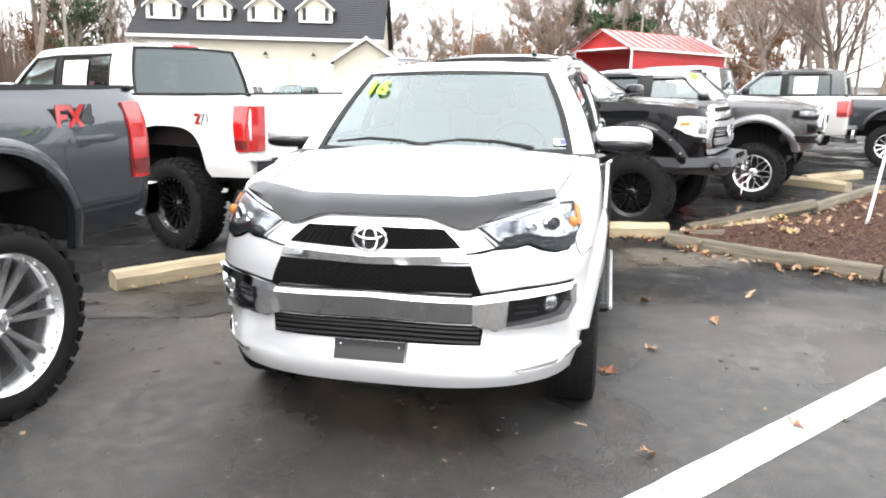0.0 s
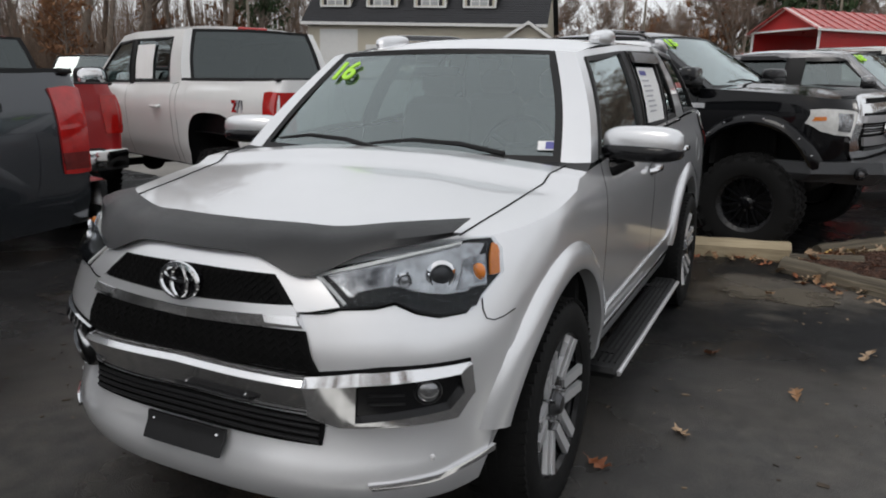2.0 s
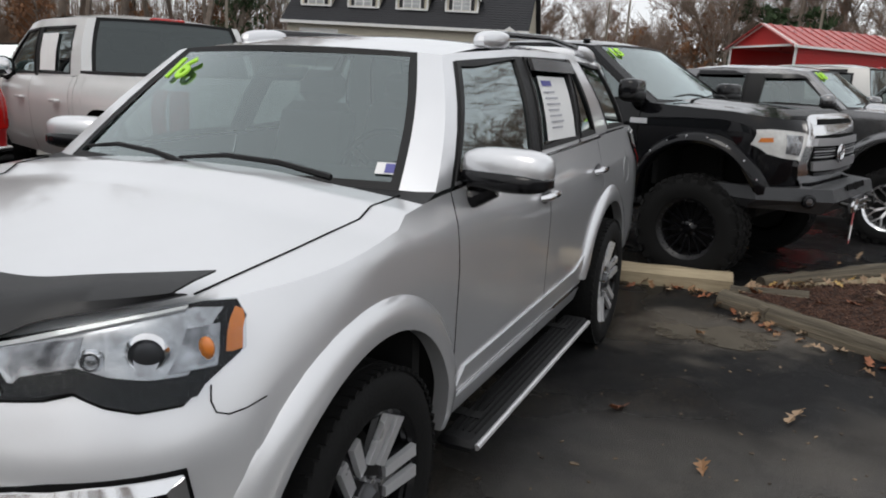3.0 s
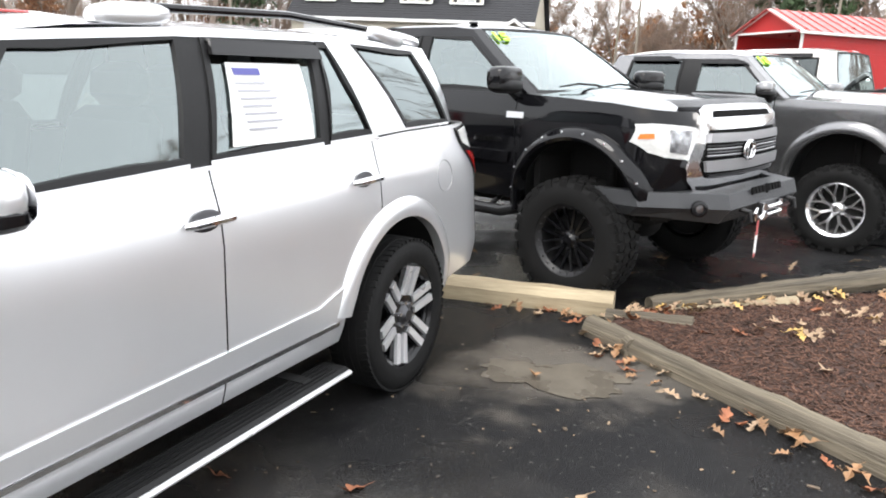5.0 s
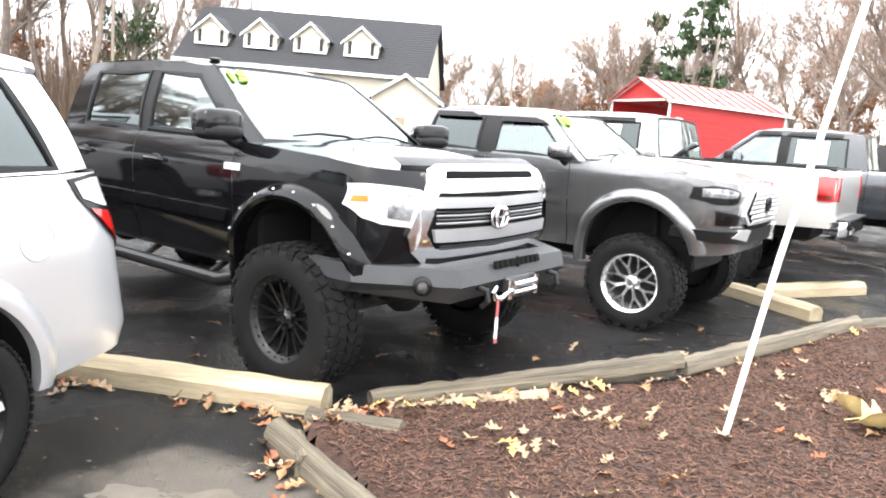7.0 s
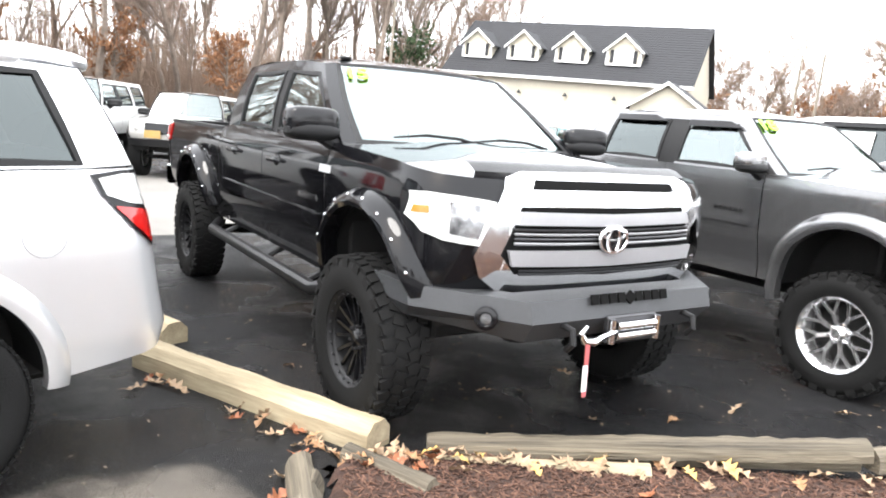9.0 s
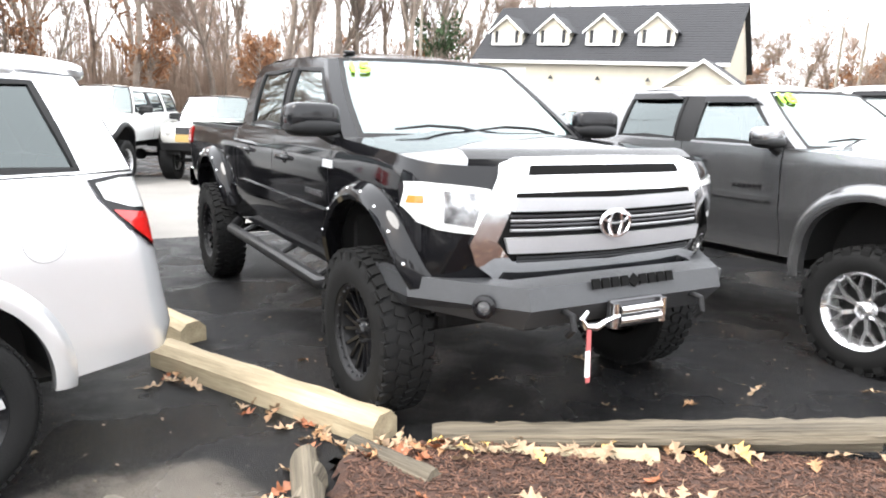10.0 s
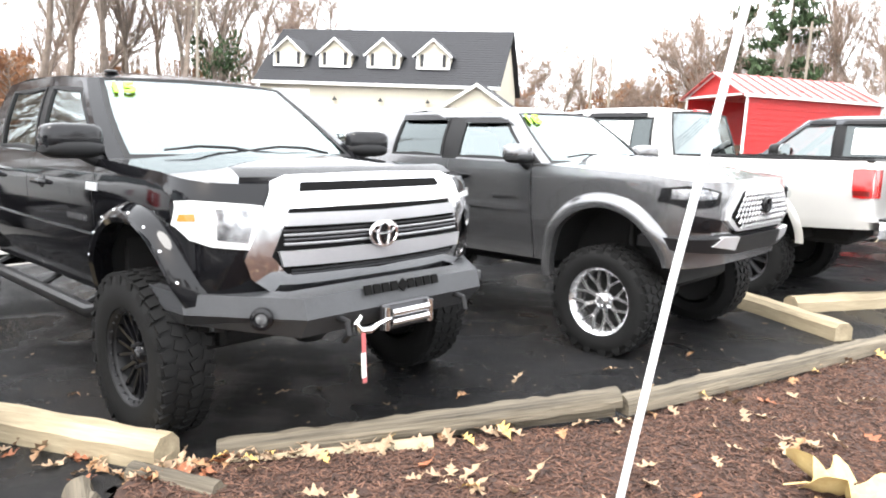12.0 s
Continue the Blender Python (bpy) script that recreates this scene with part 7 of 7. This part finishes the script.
def carport():
    c = thing("red_carport", "red sheet-metal carport with white trim and one open end", "carport", SLOPE)
    A, B, D = Vector((7.3, 41.6, 0)), Vector((9.3, 37.0, 0)), Vector((15.5, 41.0, 0))
    u, v = (A - B), (D - B)
    ze, za = 3.95, 4.95
    P = lambda s, t, z: B + u * s + v * t + Vector((0, 0, z))
    for s in (0, 1):
        part("side_sheet", Geo().slab([[P(s, 0, 1.9 if s else 0.6), P(s, 1, 1.9 if s else 0.6)], [P(s, 0, ze), P(s, 1, ze)]], [[P(s + 0.006, 0, 1.9 if s else 0.6), P(s + 0.006, 1, 1.9 if s else 0.6)], [P(s + 0.006, 0, ze), P(s + 0.006, 1, ze)]]), RED_METAL, c, smooth=0)
        for k in range(13):
            part("sheet_rib", Geo().box(v.length, 0.03, 0.02, Matrix.Translation(P(s - 0.004 if s == 0 else s + 0.01, 0.5, 1.2 + k * 0.22)) @ pose(0, 0, 0, 0, 0, math.degrees(math.atan2(v.y, v.x)))), RED_METAL, c, smooth=0)
    for t in (0, 1):
        part("gable_sheet", Geo().slab([[P(0, t, ze), P(1, t, ze)], [P(0.5, t, za - 0.02), P(0.5, t, za - 0.02)]], [[P(0, t + 0.006, ze), P(1, t + 0.006, ze)], [P(0.5, t + 0.006, za - 0.02), P(0.5, t + 0.006, za - 0.02)]]), RED_METAL, c, smooth=0)
        for s in (0, 0.5, 1) if t else (0, 1):
            part("post", Geo().box(0.1, 0.1, ze + 1, Matrix.Translation(P(s, t, ze / 2 - 0.5))), TRIM, c, smooth=0)
        for s0, z0, s1, z1 in ((-0.03, ze - 0.05, 0.5, za), (1.03, ze - 0.05, 0.5, za), (0, ze, 1, ze)):
            part("trim", Geo().tube([P(s0, t - 0.01 if t == 0 else t + 0.01, z0), P(s1, t - 0.01 if t == 0 else t + 0.01, z1)], 0.06, 4), TRIM, c, smooth=0)
    for s in (0, 1):
        fr = [[P(-0.05 if s == 0 else 1.05, -0.04, ze - 0.08), P(-0.05 if s == 0 else 1.05, 1.04, ze - 0.08)], [P(0.5, -0.04, za + 0.03), P(0.5, 1.04, za + 0.03)]]
        roof = part("roof_sheet", Geo().slab(fr, [[p - Vector((0, 0, 0.05)) for p in r] for r in fr]), RED_ROOF, c, smooth=0)
        for k in range(12):
            t = (k + 0.5) / 12
            part("roof_rib", Geo().tube([P(-0.05 if s == 0 else 1.05, t, ze - 0.06), P(0.5, t, za + 0.05)], 0.03, 4), RED_ROOF, roof, smooth=0)
        part("eave_trim", Geo().tube([P(-0.05 if s == 0 else 1.05, -0.04, ze - 0.08), P(-0.05 if s == 0 else 1.05, 1.04, ze - 0.08)], 0.07, 4), TRIM, c, smooth=0)


carport()


def cottage():
    c = thing("white_cottage", "small white cottage with a pale gabled roof", "house", SLOPE @ pose(41, 78, 0, 0, 0, -20))
    part("wall", Geo().box(8, 6, 4.4, pose(0, 0, 1.2)), TRIM, c, smooth=0)
    for s in (1, -1):
        fr = [[(-4.3, s * 3.4, 3.2), (4.3, s * 3.4, 3.2)], [(-4.3, 0, 5.8), (4.3, 0, 5.8)]]
        part("roof", Geo().slab(fr, [[(a, b, z - 0.15) for a, b, z in r] for r in fr]), TRIM, c, smooth=0)
    part("window", Geo().box(1.0, 0.06, 1.3, pose(-1.2, -3.02, 2.0)), PANE, c, smooth=0)


cottage()


# ---- bare winter trees ----
def bare_tree(seed, height, spread=1.0, fine=1.0):
    """Meshes of a leafless tree: (trunk and limbs, twigs)."""
    rnd = random.Random(seed)
    wood, twig = Geo(), Geo()

    def grow(p, d, length, r, level):
        n = 5 if level == 0 else 3
        pts, rad, cur = [p], [r], d.copy()
        for i in range(n):
            cur = (cur + Vector((rnd.gauss(0, 0.13), rnd.gauss(0, 0.13), rnd.gauss(0.03, 0.06)))).normalized()
            pts.append(pts[-1] + cur * (length / n))
            rad.append(r * (1 - (0.6 if level else 0.75) * (i + 1) / n))
        (wood if level < 3 else twig).tube(pts, rad, 6 if level == 0 else (4 if level < 3 else 3), caps=False)
        if level >= 4:
            return
        count = (14, 8, 7, 6)[level]
        for k in range(int(count * (fine if level > 1 else 1))):
            t = rnd.uniform(0.35 if level == 0 else 0.25, 1.0)
            i = min(int(t * n), n - 1)
            q = pts[i].lerp(pts[i + 1], t * n - i)
            a = rnd.uniform(0, 2 * math.pi)
            along = (pts[i + 1] - pts[i]).normalized()
            side = along.orthogonal().normalized()
            side = side * math.cos(a) + along.cross(side) * math.sin(a)
            nd = (along * rnd.uniform(0.5, 1.0) + side * rnd.uniform(0.5, 1.0) * spread + Vector((0, 0, 0.25))).normalized()
            grow(q, nd, length * rnd.uniform(0.3, 0.52) * (1.0 if level else 1.1 - 0.5 * t), max(lerp(rad[i], rad[i + 1], 0.5) * 0.5, 0.014), level + 1)

    grow(Vector((0, 0, -1.2)), Vector((0, 0, 1)), height, height * 0.018, 0)
    return wood.mesh("trunk", BARK, 60), twig.mesh("crown", TWIG, 0)


TREES = [bare_tree(s, h, sp, f) for s, h, sp, f in ((3, 17, 0.8, 1.0), (8, 20, 0.65, 1.0), (13, 14, 1.0, 1.1), (21, 22, 0.55, 0.9), (34, 11, 1.2, 1.2))]
rnd_t = random.Random(77)


def plant(x, y, kind, size=1.0):
    t = thing("bare_tree", ("tall leafless tree at the wood's edge", "slender leafless tree at the wood's edge", "spreading leafless tree with fine twigs", "very tall leafless tree with a bare trunk", "low leafless tree with dense twigs")[kind], "tree", SLOPE @ pose(x, y, 0, 0, 0, rnd_t.uniform(0, 360)) @ Matrix.Diagonal((size, size, size * rnd_t.uniform(0.9, 1.15), 1)), "wood's edge trees")
    for nm, me in zip(("trunk", "crown"), TREES[kind]):
        ob = new(nm, me)
        ob.parent = t


# woods behind the house, thick to its left and behind the carport, open in between
# the last two rows are unseen, added behind and right for reflections
for x0, x1, y0, y1, n, kinds, lo, hi in ((-75, -28, 62, 88, 26, (0, 1, 3, 3, 2), 0.8, 1.15), (-28, -6, 84, 95, 8, (0, 2, 4), 0.6, 0.8), (-4, 8, 78, 100, 12, (2, 4, 4), 0.55, 0.85), (5, 24, 66, 94, 20, (0, 1, 2, 4), 0.6, 0.9), (24, 62, 58, 92, 26, (0, 1, 2, 3), 0.8, 1.1),
                                         (-66, -42, 8, 60, 34, (0, 1, 2, 3), 0.7, 1.05), (-60, 60, -75, -50, 18, (0, 1, 3), 0.8, 1.1), (58, 80, -40, 50, 12, (0, 1, 2), 0.8, 1.1)):
    for _ in range(n):
        plant(rnd_t.uniform(x0, x1), rnd_t.uniform(y0, y1), rnd_t.choice(kinds), rnd_t.uniform(lo, hi))


def brush():
    """The dense understorey: one joined mass of thin stems and twigs."""
    rnd = random.Random(19)
    g = Geo()
    # the last three strips stand out of view, added to show in reflections
    for x0, x1, y0, y1, n, h0, h1 in ((-95, -27, 76, 104, 3800, 4, 16), (-27, 5, 92, 108, 1300, 3, 9), (2, 80, 80, 110, 4200, 3, 12), (-85, -50, 10, 78, 4200, 4, 14), (-95, -62, -20, 10, 500, 5, 14), (-70, 70, -95, -72, 900, 5, 14), (76, 95, -50, 80, 900, 5, 14)):
        for _ in range(n):
            x, y = rnd.uniform(x0, x1), rnd.uniform(y0, y1)
            h = lerp(h0, h1, rnd.random() ** 1.6)
            z = -1.5 - 0.0279 * x
            r = rnd.uniform(0.03, 0.13)
            p0, p1 = Vector((x, y, z)), Vector((x + rnd.gauss(0, 0.8), y + rnd.gauss(0, 0.4), z + h))
            vs = [p0 + Vector((-r, 0, 0)), p0 + Vector((r, 0, 0)), p0 + Vector((0, r, 0)), p1]
            fs = [(0, 1, 3), (1, 2, 3), (2, 0, 3)]
            for _k in range(9):
                q = p0.lerp(p1, rnd.uniform(0.15, 0.95))
                e = q + Vector((rnd.gauss(0, 0.8), rnd.gauss(0, 0.4), rnd.uniform(0.1, 1.5)))
                w = rnd.uniform(0.02, 0.05)
                i = len(vs)
                vs += [q + Vector((-w, 0, 0)), q + Vector((w, 0, w)), e]
                fs.append((i, i + 1, i + 2))
            g.add(vs, fs)
    solid("brush", g, WOODS, "dense bare undergrowth along the wood's edge", "undergrowth", kind="stuff", smooth=0)


brush()


def leafy(name, label, x, y, h, mat, seed, conifer=False, dens=1500, leaf_s=0.35):
    rnd = random.Random(seed)
    t = thing(name, label, "tree", SLOPE @ pose(x, y, 0))
    g = Geo().tube([(0, 0, -1.2), (0.1, 0.05, h * 0.5), (0.0, 0, h)], [h * 0.018, h * 0.012, 0.03], 7)
    limbs, cr = [], Geo()
    for k in range(34):
        tt = rnd.uniform(0.3, 0.98) if conifer else rnd.uniform(0.22, 0.85)
        a = rnd.uniform(0, 2 * math.pi)
        L = h * (0.2 * (1.08 - tt) + 0.03) if conifer else h * rnd.uniform(0.16, 0.32)
        p = Vector((0, 0, h * tt))
        q = p + Vector((math.cos(a) * L, math.sin(a) * L, L * (rnd.uniform(-0.1, 0.25) if conifer else rnd.uniform(0.3, 0.9))))
        g.tube([p, q], [0.06, 0.015], 4, caps=False)
        limbs.append((p, q))
    part("trunk", g, BARK, t)
    for _ in range(dens):
        p, q = rnd.choice(limbs)
        c = p.lerp(q, rnd.uniform(0.35, 1.08)) + Vector((rnd.gauss(0, 0.25), rnd.gauss(0, 0.25), rnd.gauss(0, 0.2)))
        s = leaf_s * rnd.uniform(0.5, 1.2)
        m = Matrix.Translation(c) @ pose(0, 0, 0, rnd.uniform(0, 360), rnd.uniform(0, 360), rnd.uniform(0, 360))
        cr.add([(-s, 0, 0), (0, -s * 0.3, s * 0.1), (s, 0, 0), (0, s * 0.3, s * 0.1)], [(0, 1, 2, 3)], m)
    part("crown", cr, mat, t, smooth=0)


leafy("pine_tree", "tall green pine behind the red carport", 17.6, 74, 19, NEEDLE, 1, True, 1700, 0.5)
leafy("pine_tree", "slim green pine in the bare wood", 14.6, 80, 15, NEEDLE, 2, True, 1100, 0.45)
leafy("pine_tree", "green ivy-clad tree at the wood's edge", -33, 66, 10, NEEDLE, 3, False, 900, 0.35)
for i, (x, y, h) in enumerate(((3, 86, 8), (9.5, 76, 9), (12, 84, 10), (21, 78, 11), (28, 70, 10), (33, 76, 9), (-9, 92, 9), (-40, 74, 9), (-52, 78, 10), (-0.5, 90, 7), (-46, 44, 8), (-52, 36, 9), (-44, 54, 7), (-56, 28, 9), (-50, 60, 8))):
    leafy("russet_tree", "low tree holding its russet-brown autumn leaves", x, y, h, RUSSET, 10 + i, False, 800, 0.32)


# ---- utility poles and wires ----
def utility_pole(x, y, h, arm=True, lean=0.0):
    p = thing("utility_pole", "grey wooden utility pole with a crossarm" if arm else "plain grey wooden utility pole", "utility pole", SLOPE @ pose(x, y, 0, 0, lean, 0), "utility poles")
    part("shaft", Geo().tube([(0, 0, -1.2), (0, 0, h)], [0.15, 0.1], 10), POLE_WOOD, p)
    if arm:
        part("crossarm", Geo().box(2.4, 0.1, 0.12, pose(0, 0.1, h - 0.5, 0, 0, 12)), POLE_WOOD, p)
        for k in (-1.05, -0.4, 0.4, 1.05):
            part("insulator", Geo().lathe([(0.0001, 0.16), (0.03, 0.14), (0.05, 0.05), (0.03, 0.0)], 8, pose(k, 0.1 + k * 0.2, h - 0.42, 90, 0, 0)), TRIM, p)


for x, y, h, arm in ((-29.4, 58, 11.5, True), (18.4, 70, 12, True), (2.8, 76, 10, False), (0.9, 80, 10, False), (37, 66, 13, False), (26, 12, 9.5, True), (28, 38, 9.5, True)):
    utility_pole(x, y, h, arm)
for k in range(4):
    o = -1.05 + 0.7 * k
    pts = [(26 + o, 12, 9.0 - 0.7)]
    for i in range(13):
        t = i / 12
        pts.append((lerp(26, 28, t) + o, lerp(12, 38, t), 8.4 - 1.0 * math.sin(math.pi * t)))
    solid("overhead_wire", Geo().tube(pts[1:], 0.02, 4), PLASTIC, "black overhead wire between utility poles", "wire", group="overhead wires")

# ---- vehicles far across the lot ----
def far_suv(name, label, x, y, heading, mat, tyre=0.42, lift=0.2, boxy=0.0):
    c = Car(name, label, pose(x, y, 0, 0, 0, heading), mat, category="car", group="cars across the lot", wb=2.9, hub=tyre - 0.005, tyre_r=tyre, track=0.76, arch_r=tyre + 0.07, arch_z=tyre + 0.05 + lift * 0.4,
            wz=[(0.4 + lift, 0.86), (0.7 + lift, 0.93), (0.95 + lift, 0.93), (1.1 + lift, 0.88)], xf=[(0.4 + lift, 2.1), (0.7 + lift, 2.15), (1.0 + lift, 2.08), (1.15 + lift, 1.95)], nf=3.6, lf=0.5,
            xr=[(0.4 + lift, -2.2), (1.1 + lift, -2.2)], nr=6, lr=0.3, sill=[(-2.3, 0.5 + lift), (2.2, 0.45 + lift)], tops=[(-2.3, 1.08 + lift), (0.9, 1.05 + lift), (2.2, 0.95 + lift)],
            cuts=[0.8, -0.2, -1.1], panels=["front_fender", "front_door", "rear_door", "rear_quarter"], tail_name="liftgate", cowl=0.95, hood_crown=0.04, belt_up=0.0, belt_in=0.03,
            cab=[(0.85, 0.3 + boxy, "P"), (0.76, 0.22 + boxy, "F"), (-0.2, -0.2, "K"), (-0.3, -0.3, "B"), (-1.1, -1.0, "P"), (-1.25, -1.15, "B"), (-2.0, -1.85, "P"), (-2.15, -2.0, "P")],
            roof_z=[(-2.1, 1.62 + lift), (0.3 + boxy, 1.62 + lift)], roof_w=[(-2.1, 0.7), (0.4, 0.68)], win_h=(0.05, 0.86), bow_f=0.06, bow_r=0.03, roof_crown=0.05, under_z=0.25 + lift, tub_z=0.55 + lift)
    c.skin(8, 0.16)
    c.hood(0.02)
    c.glasshouse({"F": SIDE_GLASS, "B": PRIVACY, "rear": PRIVACY})
    c.underside()
    c.flares(PLASTIC, 0.05, 0.08)
    c.wheels("black", 0.3, tyre * 0.58, 0, 0.05, SATIN, DARK_METAL, 0.05)
    P = c.patch
    P("front", [(0.5, 0.93 + lift), (-0.5, 0.93 + lift)], [(0.5, 0.7 + lift), (-0.5, 0.7 + lift)], 0.02, 0.03, GLOSS_BLACK, "grille", nu=8)
    P("front", [(0.85, 0.6 + lift), (-0.85, 0.6 + lift)], [(0.83, 0.45 + lift), (-0.83, 0.45 + lift)], 0.06, 0.1, SATIN_BLACK, "front_bumper", nu=10)
    for s in (1, -1):
        part("headlamp", Geo().ball(0.04, 0.1, 0.1, 12, Matrix.Translation(c.front(s * 0.66, 0.85 + lift, 0.01))), WHITE_LENS, c.root)
        P("side", [(-2.1, 1.0 + lift), (-2.19, 1.0 + lift)], [(-2.1, 0.75 + lift), (-2.19, 0.75 + lift)], 0.012, 0.03, RED_LENS, "tail_lamp", s=s, nu=4)
        c.mirror(0.5, 1.15 + lift, s, PLASTIC, 1.1)
    return c


far_suv("white_suv", "lifted white SUV with black flares across the lot", -10.5, 15.5, -58, WHITE, 0.46, 0.4, 0.2)
js = far_suv("black_suv", "lifted pale SUV with a black bumper and yellow plate", -9.3, 17.8, -58, PALE, 0.44, 0.25, 0.2)
part("number_plate", Geo().box(0.01, 0.34, 0.16, Matrix.Translation(js.front(-0.3, 0.95, 0.09))), LEAF_YELLOW, js.root)
far_suv("teal_suv", "teal SUV parked before the garage house", -8.2, 40, -100, TEAL, 0.4, 0.25)
far_suv("white_suv", "white SUV parked before the garage house", -12.2, 44, -95, WHITE, 0.4, 0.3)
far_suv("orange_suv", "orange SUV parked before the garage house", -16.5, 43, -95, ORANGE, 0.38, 0.05)
far_suv("silver_suv", "silver SUV parked before the garage house", -5.0, 44, -95, SILVER, 0.4, 0.15)
far_suv("red_suv", "dark red SUV beyond the row of pickups", 16.6, 21.5, 150, RED, 0.4, 0.25)
far_suv("red_suv", "red SUV beyond the row of pickups", 19.5, 24.5, 150, RED, 0.4, 0.25)
solid("lawn", Geo().add([(-400, 74, 0.01), (400, 74, 0.01), (400, 500, 0.01), (-400, 500, 0.01)], [(0, 1, 2, 3)]), GRASS, "dull winter grass under the trees", "lawn", kind="structure")
